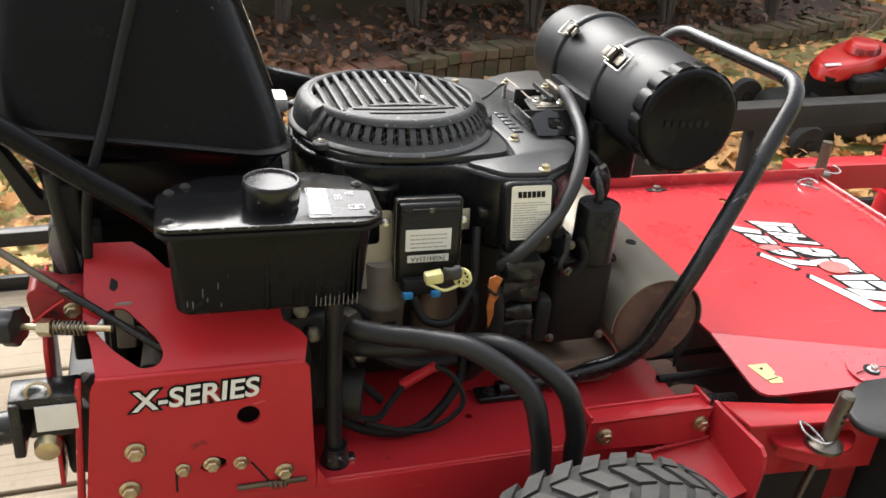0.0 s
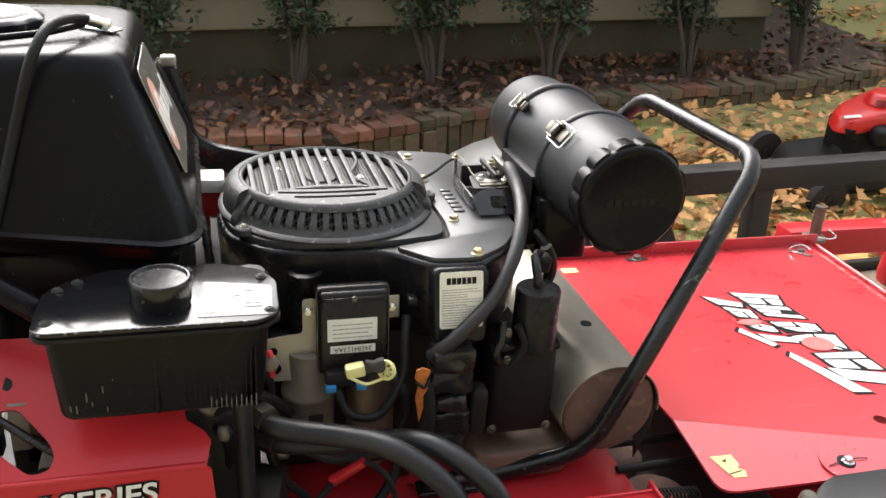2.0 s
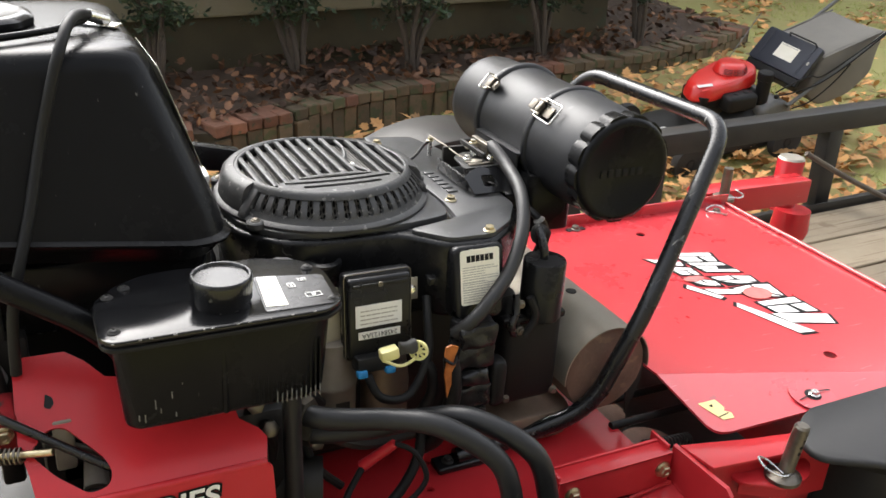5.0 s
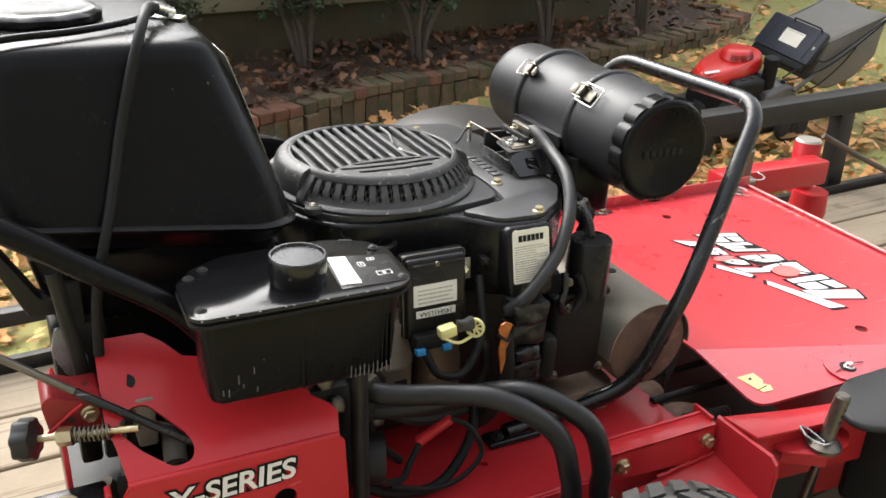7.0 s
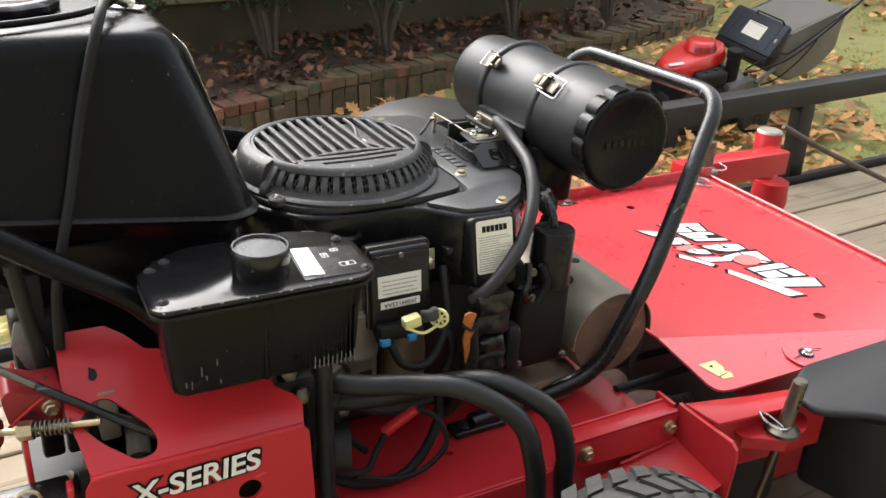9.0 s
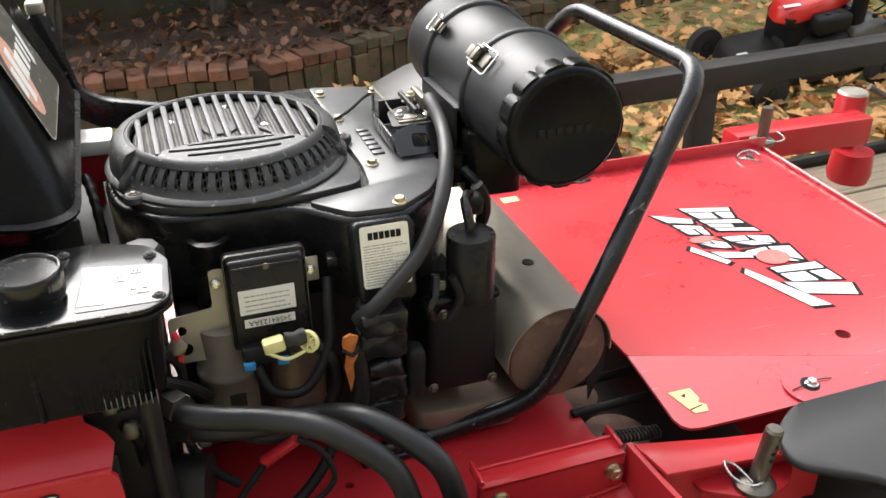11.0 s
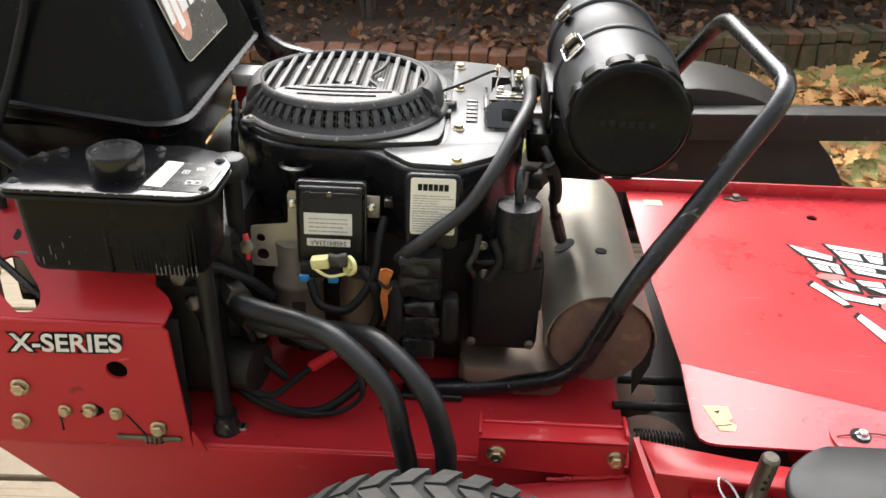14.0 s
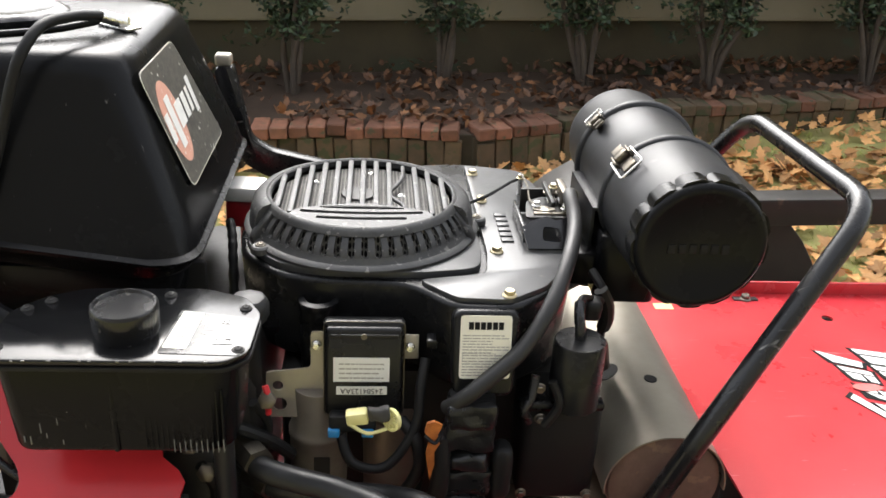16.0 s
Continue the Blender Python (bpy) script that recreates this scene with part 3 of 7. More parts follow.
slot = rounded([(-0.083, 0.067), (-0.064, 0.090), (-0.046, 0.090), (-0.010, 0.046), (-0.004, 0.028), (-0.010, 0.014), (-0.030, 0.010), (-0.061, 0.037)], 0.008, 3)
top_out = [(-0.080, 0.0), (-0.086, 0.046), (-0.093, 0.078), (-0.092, 0.108), (-0.089, 0.179), (-0.034, 0.178), (-0.015, 0.163), (0.004, 0.140), (0.06, 0.125), (0.13, 0.125), (0.140, 0.058), (0.160, 0.042), (0.167, 0.030), (0.160, 0.0)]
mpart("slanted_plate", sheet(top_out, [slot], 0.005, slant), RED, "slanting red plate with a control slot")
mpart("panel_bend", rod((-0.0815, 0.9172, 0.5815), (0.1600, 0.9172, 0.5815), 0.0046, 14), RED)
mpart("paint_chip", prism(rounded([(-0.063, 0.116), (-0.057, 0.112), (-0.052, 0.118), (-0.053, 0.126), (-0.060, 0.131), (-0.061, 0.124)], 0.002, 2), -0.0006, slant @ Matrix.Translation((0, 0, -0.0001)), 0), MATT_BLACK, "bare dark chip in the paint")
mpart("gusset", prism([(0.178, 0.378), (0.198, 0.378), (0.18, 0.412)], 0.005, SIDE, 0.001), RED)
for x, z, s in ((-0.044, 0.478, 0.0125), (-0.054, 0.420, 0.0125), (0.010, 0.4405, 0.009), (0.045, 0.444, 0.0105), (0.0805, 0.4405, 0.009), (0.1355, 0.4175, 0.0115)):
    mbolt((x, 0.912, z), (0, -1, 0), s, parent=panel)
part("cable_clip", box(0.075, 0.165, 0.908, 0.914, 0.396, 0.404, 0.002), PIN, panel)
part("spring", tube([(0.115 + 0.0016 * i, 0.908 + 0.005 * math.cos(i * 1.6), 0.399 + 0.005 * math.sin(i * 1.6)) for i in range(16)], 0.0014, 6, 3), PIN, panel)
part("slit", box(0.000, 0.003, 0.9122, 0.9128, 0.405, 0.442), MATT_BLACK, panel)
part("slit", prism([(0.092, 0.438), (0.095, 0.438), (0.118, 0.403), (0.114, 0.403)], 0.0004, Matrix.Translation((0, 0.9128, 0)) @ Matrix.Rotation(radians(90), 4, "X")), MATT_BLACK, panel)
lab = Matrix.Translation((0.0300, 0.9120, 0.5515)) @ Matrix.Rotation(radians(-2.3), 4, "Y") @ Matrix.Rotation(radians(90), 4, "X")
lettering("X-SERIES", 0.0385, lab, INK, "lettering_backing", panel, "black outline of the lettering", bold=0.0036, shear=0.12, depth=0.0002)
lettering("X-SERIES", 0.0385, Matrix.Translation((0, -0.0005, 0)) @ lab, WHITE_PRINT, "lettering", panel, "white bold lettering reading X-SERIES", bold=0.0008, shear=0.12, depth=0.0002)

# hydraulic oil tank with lid, cap and label
lid_out = rounded([(-0.006, 0.905), (0.005, 0.893), (0.225, 0.891), (0.247, 0.910), (0.250, 0.985), (0.232, 1.020), (0.185, 1.040), (0.060, 1.038), (0.022, 1.018), (-0.004, 0.985)], 0.010, 3)
body_out = rounded([(0.004, 0.912), (0.016, 0.901), (0.214, 0.899), (0.236, 0.914), (0.240, 0.985), (0.224, 1.012), (0.180, 1.028), (0.064, 1.028), (0.028, 1.010), (0.006, 0.98)], 0.012, 3)
hyd = mpart("hydraulic_tank", prism([(x, y) for x, y in body_out], -0.112, Matrix.Translation((0, 0, 0.776)), 0.009, 3, taper=0.93), TANK_BLACK, "black plastic hydraulic oil tank with a metal lid")
part("lid", prism(lid_out, 0.006, Matrix.Translation((0, 0, 0.776)), 0.002), LID_BLACK, hyd, "scuffed glossy black metal lid")
part("seam", prism([(0.121 + (x - 0.121) * 1.004, 0.965 + (y - 0.965) * 1.004) for x, y in lid_out], 0.005, Matrix.Translation((0, 0, 0.769)), 0.001), MATT_BLACK, hyd)
for i in range(15):
    x = 0.142 + 0.0054 * i
    part("rib", box(x, x + 0.0020, 0.9022, 0.910, 0.672, 0.742, 0.0006), TANK_BLACK, hyd)
    # pale ticks paint the light caught on worn ribs
    if i > 4:
        part("worn_glint_tick", box(x + 0.0003, x + 0.0013, 0.9016 - 0.0004 * (i > 12), 0.909, 0.668, 0.680 + 0.002 * (i % 3), 0.0002), SCUFF_GLINT, hyd)
for i, (x, z, h) in enumerate(((0.024, 0.679, 0.007), (0.030, 0.676, 0.010), (0.041, 0.690, 0.012), (0.046, 0.684, 0.006), (0.058, 0.700, 0.009), (0.061, 0.676, 0.006), (0.069, 0.715, 0.012), (0.083, 0.725, 0.008))):
    part("worn_glint_tick", box(x, x + 0.0011, 0.9042 - 0.05 * (z - 0.672) * 0.6, 0.912, z, z + h, 0.0002), SCUFF_GLINT, hyd)
r_scuff = random.Random(3)
for i in range(11):
    x = 0.008 + 0.0195 * i + r_scuff.uniform(-0.008, 0.008)
    part("edge_scuff", box(x, x + r_scuff.uniform(0.001, 0.004), 0.8907, 0.8922, 0.7805 + r_scuff.uniform(0, 0.0008), 0.7823, 0.0003), SCUFF_GLINT, hyd)
part("strap_rib", box(0.110, 0.117, 0.9010, 0.91, 0.668, 0.772, 0.003), TANK_BLACK, hyd)
cap_m = Matrix.Translation((0.123, 0.945, 0.781))
cap = part("filler_cap", fluted([(0.0295, 0, 0), (0.030, 0.004, 0), (0.0315, 0.006, 1), (0.0325, 0.029, 1), (0.0320, 0.0325, 0), (0.0308, 0.0336, 0), (0.0290, 0.0336, 0), (0.0280, 0.0322, 0), (0.0275, 0.0305, 0), (0.010, 0.0305, 0)], cap_m, 200, 0.00025), GLOSS_BLACK, hyd, "round ribbed black filler cap")
for x, y in ((0.236, 0.912), (0.009, 0.914), (0.031, 1.007), (0.012, 0.990), (0.150, 1.022), (0.233, 0.995)):
    mbolt((x, y, 0.782), (0, 0, 1), 0.0062, DARK_PART, "pan", parent=hyd)
lid_label = part("warning_label", prism(rounded([(0.160, 0.905), (0.238, 0.902), (0.243, 0.972), (0.168, 0.990)], 0.004, 2), 0.0006, Matrix.Translation((0, 0, 0.7822)), 0), GLOSS_BLACK, hyd, "clear label with a cream corner and pale symbols")
part("label_cream", prism([(0.163, 0.915), (0.186, 0.912), (0.192, 0.982), (0.171, 0.986)], 0.0004, Matrix.Translation((0, 0, 0.783)), 0), LABEL_CREAM, hyd)
def picto(x, y, w, h, mat):
    """A small outlined square with a bar in it."""
    t = 0.0009
    return part("label_print", join(*[box(x + a, x + b, y + c, y + d, 0.7832, 0.7836) for a, b, c, d in ((0, w, 0, t), (0, w, h - t, h), (0, t, t, h - t), (w - t, w, t, h - t), (w * 0.4, w * 0.6, h * 0.25, h * 0.8))]), mat, hyd)


for x, y, w, h in ((0.198, 0.950, 0.008, 0.011), (0.213, 0.962, 0.009, 0.007), (0.210, 0.922, 0.018, 0.010)):
    picto(x, y, w, h, LABEL)
for k, (x, y, w, h) in enumerate(((0.169, 0.922, 0.012, 0.004), (0.172, 0.934, 0.009, 0.009), (0.174, 0.952, 0.012, 0.003), (0.174, 0.960, 0.012, 0.003), (0.176, 0.970, 0.010, 0.006))):
    part("label_print", box(x, x + w, y, y + h, 0.7835, 0.7839), GREY_INK if k % 2 else YELLOW, hyd)

# black drain tube from the tank to the deck
mpart("drain_tube", tube([(0.205, 0.968, 0.67), (0.206, 0.967, 0.56), (0.209, 0.966, 0.45), (0.212, 0.964, 0.385)], 0.0118, 14, 4), HOSE, "black rubber tube")
mpart("tube_boot", lathe([(0.021, 0), (0.020, 0.006), (0.0165, 0.016), (0.0165, 0.03)], Matrix.Translation((0.213, 0.964, 0.377)), 20), GLOSS_BLACK)
mpart("tube_clip", box(0.222, 0.242, 0.958, 0.972, 0.377, 0.383, 0.002), STEEL)

# engine: blower housing, fan guard, label, fuel tube and fittings
engine = mpart("engine", join(box(0.25, 0.62, 1.13, 1.50, 0.40, 0.62, 0.015), box(0.28, 0.60, 1.16, 1.48, 0.377, 0.41, 0.004)), DARK_PART, "black twin-cylinder engine with a vertical shaft")
rim = [(0.188, 1.27), (0.199, 1.20), (0.245, 1.146), (0.300, 1.130), (0.358, 1.128), (0.412, 1.121), (0.461, 1.066), (0.526, 1.064), (0.582, 1.104), (0.618, 1.160), (0.628, 1.30), (0.625, 1.43), (0.600, 1.53), (0.50, 1.555), (0.30, 1.52), (0.215, 1.42)]
house_top = part("blower_housing", prism(rounded(rim, 0.022, 3), -0.115, Matrix.Translation((0, 0, 0.748)), 0.007, 3, taper=0.975), SHROUD, engine, "satin black blower housing")
step = rounded([(0.196, 1.27), (0.207, 1.205), (0.25, 1.155), (0.302, 1.139), (0.36, 1.137), (0.425, 1.136), (0.498, 1.150), (0.505, 1.20), (0.500, 1.42), (0.46, 1.50), (0.31, 1.50), (0.225, 1.41)], 0.02, 3)
part("guard_base", prism(step, 0.0105, Matrix.Translation((0, 0, 0.7465)), 0.0014), COVER, engine)
side_top = rounded([(0.420, 1.122), (0.464, 1.076), (0.526, 1.073), (0.574, 1.108), (0.612, 1.166), (0.617, 1.43), (0.595, 1.51), (0.51, 1.53), (0.512, 1.20), (0.505, 1.141)], 0.010, 2)
part("top_cover", prism(side_top, 0.0085, Matrix.Translation((0, 0, 0.746)), 0.0012), COVER, engine, "black cover plate with brass screws")
for x, y in ((0.526, 1.083), (0.525, 1.203), (0.522, 1.375), (0.520, 1.487)):
    mbolt((x, y, 0.7545), (0, 0, 1), 0.0085, ZINC, parent=engine)
# fan guard: flat flange, slotted front wall, solid back wall, top with bars and a slotted band
GC = (0.350, 1.283)
gm = Matrix.Translation((GC[0], GC[1], 0))
guard = part("fan_guard", join(
    lathe([(0.132, 0.757), (0.156, 0.757), (0.157, 0.761), (0.154, 0.764), (0.149, 0.765), (0.1465, 0.768), (0.1445, 0.772), (0.139, 0.772), (0.139, 0.757)], gm, 72, cap=False),
    lathe([(0.1205, 0.7955), (0.1205, 0.8025), (0.1225, 0.8040), (0.1260, 0.8030), (0.1290, 0.7990), (0.1310, 0.7945), (0.1270, 0.7930), (0.1205, 0.7955)], gm, 72, cap=False)), GUARD, engine, "black plastic fan guard with slots")
SLAT_STEP = radians(130 / 19)
slat = bmesh.new()
rows = []
for t in (0.0, 0.06, 0.14, 0.26, 0.5, 0.74, 0.86, 0.94, 1.0):
    flare = max(0.0, 1 - min(t, 1 - t) / 0.15)
    half = SLAT_STEP * (0.255 + 0.245 * flare ** 2)
    r, z = 0.1446 - 0.0140 * t - 0.0028 * t * t + 0.0020 * math.sin(math.pi * t), 0.7715 + 0.0235 * t
    rows.append([slat.verts.new((q * math.cos(e), q * math.sin(e), z)) for q, e in ((r, -half), (r, half), (r - 0.0045, half), (r - 0.0045, -half))])
for a, b in zip(rows, rows[1:]):
    for k in range(4):
        slat.faces.new((a[k], a[(k + 1) % 4], b[(k + 1) % 4], b[k]))
slat.faces.new(rows[0][::-1])
slat.faces.new(rows[-1])
slat_shape = finish(slat, "guard_slat", GUARD, True)
for i in range(20):
    ob = new("guard_slat", slat_shape)
    ob.parent = engine
    ob.matrix_basis = gm @ Matrix.Rotation(radians(207) + SLAT_STEP * i, 4, "Z")
wall = bmesh.new()
arc_rows = []
for k in range(61):
    a = radians(340 + 224 * k / 60)
    arc_rows.append([wall.verts.new((GC[0] + rr * math.cos(a), GC[1] + rr * math.sin(a), zz)) for rr, zz in ((0.1500, 0.766), (0.1480, 0.782), (0.1440, 0.7945), (0.1380, 0.8005), (0.1270, 0.8035), (0.124, 0.799), (0.136, 0.785), (0.141, 0.766))])
for a, b in zip(arc_rows, arc_rows[1:]):
    for k in range(8):
        wall.faces.new((a[k], b[k], b[(k + 1) % 8], a[(k + 1) % 8]))
wall.faces.new(arc_rows[0])
wall.faces.new(arc_rows[-1][::-1])
part("guard_side", wall, GUARD, engine)
for a in (207, 340):
    part("guard_web", prism([(0.122, 0.802), (0.131, 0.796), (0.154, 0.772), (0.158, 0.762), (0.130, 0.762)], 0.014, gm @ Matrix.Rotation(radians(a), 4, "Z") @ Matrix.Rotation(radians(90), 4, "X") @ Matrix.Translation((0, 0, -0.007)), 0.002), GUARD, engine)
R1 = 0.1222
band_top = lambda x: -0.046 - 3.1 * x * x
for i in range(13):
    x = -0.108 + 0.018 * i
    if i == 9:
        continue
    top = math.sqrt(max(R1 * R1 - x * x, 0)) - 0.001
    low = max(band_top(x) - 0.002, -top)
    if top > low + 0.01:
        part("guard_bar", box(x - 0.0038, x + 0.0038, low, top, 0.7965, 0.8035, 0.0018, gm), GUARD, engine)
part("guard_bar", tube([(GC[0] + x, GC[1] + y, 0.8003) for x, y in ((0.056, 0.102), (0.055, 0.062), (0.046, 0.030), (0.036, 0.004), (0.040, -0.016), (0.053, -0.040), (0.056, -0.056))], 0.0030, 8, 5), GUARD, engine, "bent guard bar")


def bowed_slot(x, y, h):
    """A slot that follows the round of the guard."""
    lower = [(x * (k / 6 - 1), y + 0.9 * (x * (k / 6 - 1)) ** 2 - h) for k in range(13)]
    return rounded(lower + [(px, py + 2 * h) for px, py in lower[::-1]], 0.0035, 2)


band_edge = [(R1 * math.cos(a), R1 * math.sin(a)) for a in [math.radians(222 + 96 * k / 20) for k in range(21)]]
band_edge += [(0.084 - 0.168 * k / 12, band_top(0.084 - 0.168 * k / 12)) for k in range(13)]
part("guard_band", sheet(band_edge, [bowed_slot(0.054, -0.0605, 0.0041), bowed_slot(0.078, -0.0775, 0.0041), bowed_slot(0.057, -0.0945, 0.0041)], 0.0075, gm @ Matrix.Translation((0, 0, 0.7965))), GUARD, engine, smooth=False)
part("fan_screen", lathe([(0.001, 0.7925), (0.117, 0.7925), (0.119, 0.786), (0.132, 0.762)], gm, 48, cap=False), SCREEN, engine, "dusty perforated screen")
part("fan_hub", lathe([(0.024, 0.7928), (0.022, 0.7952), (0.006, 0.7956)], Matrix.Translation((GC[0] - 0.006, GC[1] + 0.012, 0)), 20), DARK_PART, engine)
for x, y, z in ((-0.066, 0.055, 0.7926), (0.012, 0.092, 0.7926), (0.052, 0.010, 0.7926), (-0.030, -0.034, 0.7926)):
    mbolt((GC[0] + x, GC[1] + y, z), (0, 0, 1), 0.0052, STEEL, "pan", parent=engine)
for a in (217, 3, 148):
    p = (GC[0] + 0.157 * math.cos(radians(a)), GC[1] + 0.157 * math.sin(radians(a)))
    part("guard_lug", lathe([(0.013, 0.756), (0.0125, 0.763), (0.010, 0.765)], Matrix.Translation((p[0], p[1], 0)), 20), GUARD, engine)
    mbolt((p[0], p[1], 0.765), (0, 0, 1), 0.0062, PIN, "pan", parent=engine)
# rating label on the sloped front of the housing
lm = Matrix(((1, 0, 0, 0.497), (0, 0.220, -0.9755, 1.0485), (0, 0.9755, 0.220, 0.7045), (0, 0, 0, 1)))
part("label_panel", prism(rounded([(-0.036, -0.062), (0.036, -0.062), (0.040, 0.044), (-0.040, 0.044)], 0.010, 2), -0.040, lm, 0.006, 3), SHROUD, engine)
label = part("rating_label", prism(rounded([(-0.030, -0.0385), (0.030, -0.0385), (0.030, 0.0385), (-0.030, 0.0385)], 0.004, 2), 0.0008, lm @ Matrix.Translation((0, 0, 0.0004)), 0), LABEL_CREAM, engine, "cream rating label with small print")
part("label_mark", join(*[prism([(x, 0.0215), (x + 0.0058, 0.0215), (x + 0.0058, 0.0305), (x, 0.0305)], 0.0004, lm @ Matrix.Translation((0, 0, 0.0012)), 0) for x in [-0.0205 + 0.0070 * k for k in range(6)]]), INK, engine)


def fine_print(x0, x1, y0, y1, rows, m, seed, mat, parent, height=0.42):
    """Rows of unreadable small print as broken bars."""
    r = random.Random(seed)
    bits = []
    for k in range(rows):
        y = y1 - (y1 - y0) * (k + 1) / rows
        x, end = x0, x1 - (x1 - x0) * r.choice((0, 0, 0.1, 0.35))
        while x < end:
            w = min(r.uniform(0.05, 0.22) * (x1 - x0), end - x)
            bits.append(prism([(x, y), (x + w, y), (x + w, y + (y1 - y0) / rows * height), (x, y + (y1 - y0) / rows * height)], 0.0002, m, 0))
            x += w + 0.02 * (x1 - x0)
    return part("fine_print", join(*bits), mat, parent)


fine_print(-0.027, 0.027, -0.035, 0.017, 15, lm @ Matrix.Translation((0, 0, 0.0012)), 5, GREY_INK, engine)
part("label_box", join(*[prism([(a, b), (c, b), (c, d), (a, d)], 0.0002, lm @ Matrix.Translation((0, 0, 0.0013)), 0) for a, b, c, d in ((-0.027, -0.008, 0.012, -0.0074), (-0.027, -0.018, 0.012, -0.0174), (-0.027, -0.0174, -0.0264, -0.008), (0.0114, -0.0174, 0.012, -0.008))]), GREY_INK, engine)
part("housing_clip", box(0.430, 0.442, 1.066, 1.085, 0.690, 0.702, 0.002), SHROUD, engine)

# electronic control module and its bracket
ecm = mpart("control_module", box(0.311, 0.402, 1.052, 1.078, 0.604, 0.718, 0.005, seg=3), MODULE, "black electronic control module with white labels")
part("module_rim", box(0.308, 0.405, 1.060, 1.080, 0.600, 0.723, 0.006, seg=3), MODULE, ecm)
ecm.matrix_basis = Matrix.Translation((0, 1.056, 0.60)) @ Matrix.Rotation(radians(-7), 4, "X") @ Matrix.Translation((0, -1.056, -0.60))
part("module_groove", box(0.317, 0.396, 1.049, 1.054, 0.706, 0.711, 0.001), MODULE, ecm)
part("rim_edge", tube(bent([(x, 1.0612, z) for x, z in ((0.357, 0.7222), (0.4042, 0.7222), (0.4042, 0.6012), (0.3088, 0.6012), (0.3088, 0.7222), (0.357, 0.7222))], 0.006, 3), 0.0008, 6, 1), PIN, ecm, "worn metal edge")
part("module_label", box(0.3205, 0.3865, 1.0505, 1.0515, 0.650, 0.681), LABEL, ecm, "white label")
part("number_strip", box(0.324, 0.384, 1.0505, 1.0515, 0.633, 0.6435), LABEL, ecm, "white strip with a part number")
fine_print(0.327, 0.380, 0.654, 0.678, 4, FRONT(0, 1.0504, 0), 8, GREY_INK, ecm, 0.3)
part("module_screw", lathe([(0.004, 0), (0.0035, 0.002)], along((0.356, 1.050, 0.7085), (0.356, 1.04, 0.7085)), 12), PIN, ecm)
lettering("24584123AA", 0.0095, Matrix.Translation((0.354, 1.0502, 0.638)) @ Matrix.Rotation(radians(180), 4, "Y") @ Matrix.Rotation(radians(90), 4, "X"), INK, "number_print", ecm, "part number printed upside down", depth=0.0001)
part("bracket", sheet(rounded([(0.238, 0.586), (0.31, 0.584), (0.31, 0.70), (0.292, 0.70), (0.292, 0.652), (0.238, 0.646)], 0.005, 2), [circle(0.252, 0.628, 0.0065, 12), circle(0.254, 0.603, 0.009, 14)], 0.003, Matrix.Translation((0, 1.086, 0)) @ Matrix.Rotation(radians(90), 4, "X")), BRACKET, ecm, "grey steel bracket")
part("bracket_tab", box(0.402, 0.422, 1.076, 1.079, 0.668, 0.700, 0.002), BRACKET, ecm)
mbolt((0.299, 1.081, 0.683), (0, -1, 0), 0.006, STEEL, parent=ecm)
mbolt((0.411, 1.074, 0.684), (0, -1, 0), 0.006, STEEL, parent=ecm)
part("plug", box(0.316, 0.372, 1.035, 1.060, 0.590, 0.612, 0.004), MATT_BLACK, ecm)
for x in (0.322, 0.362):
    part("plug_lock", box(x - 0.007, x + 0.007, 1.030, 1.042, 0.586, 0.596, 0.002), BLUE, ecm)

# wiring connector in pale yellow, its cap hanging beside it
con = mpart("wire_connector", box(0.339, 0.364, 1.004, 1.020, 0.626, 0.642, 0.003, Matrix.Translation((0.36, 1.015, 0.62)) @ Matrix.Rotation(radians(-8), 4, "Y") @ Matrix.Translation((-0.36, -1.015, -0.62))), PALE_YELLOW, "pale yellow wiring connector")
disc = Matrix.Translation((0.391, 1.008, 0.632)) @ Matrix.Rotation(radians(-46), 4, "Z") @ Matrix.Rotation(radians(82), 4, "X")
part("connector_cap", sheet(circle(0, 0, 0.0135, 32), [[(r * math.cos(math.pi * (i + e) / 4), r * math.sin(math.pi * (i + e) / 4)) for r, e in ((0.0042, 0.25), (0.0105, 0.10), (0.0108, 0.5), (0.0105, 0.90), (0.0042, 0.75))] for i in range(8)], 0.005, disc), PALE_YELLOW, con, "round yellow connector cap")
part("cap_strap", tube([(0.342, 1.006, 0.626), (0.362, 1.000, 0.618), (0.384, 1.006, 0.620)], 0.0022, 6, 5), PALE_YELLOW, con)
part("torn_cover", lump(0.362, 0.388, 1.003, 1.012, 0.630, 0.648, 4, 0.003, 0.0035), TREAD, con, "torn grey plastic sleeve")

# oil filter, starter parts and wrapped wiring below the housing
filt = mpart("oil_filter", lathe([(0.030, 0), (0.036, 0.006), (0.036, 0.080), (0.0375, 0.082), (0.0375, 0.088), (0.036, 0.090), (0.034, 0.098), (0.030, 0.112), (0.030, 0.15)], Matrix.Translation((0.300, 1.098, 0.47)), 32), FILTER, "grey-brown oil filter")
part("filter_print", prism([(-0.010, 0), (0.010, 0), (0.010, 0.030), (-0.010, 0.030), ], 0.0008, FRONT(0.306, 1.0622, 0.505), 0), DARK_PART, filt)
mpart("cast_post", lathe([(0.034, 0), (0.036, 0.10), (0.030, 0.14)], Matrix.Translation((0.392, 1.12, 0.42)), 20), CAST)
mpart("engine_foot", prism(rounded([(0.54, 1.06), (0.70, 1.06), (0.70, 1.25), (0.54, 1.25)], 0.03, 3), 0.05, Matrix.Translation((0, 0, 0.385)), 0.008), CAST, "brown-stained cast engine foot")
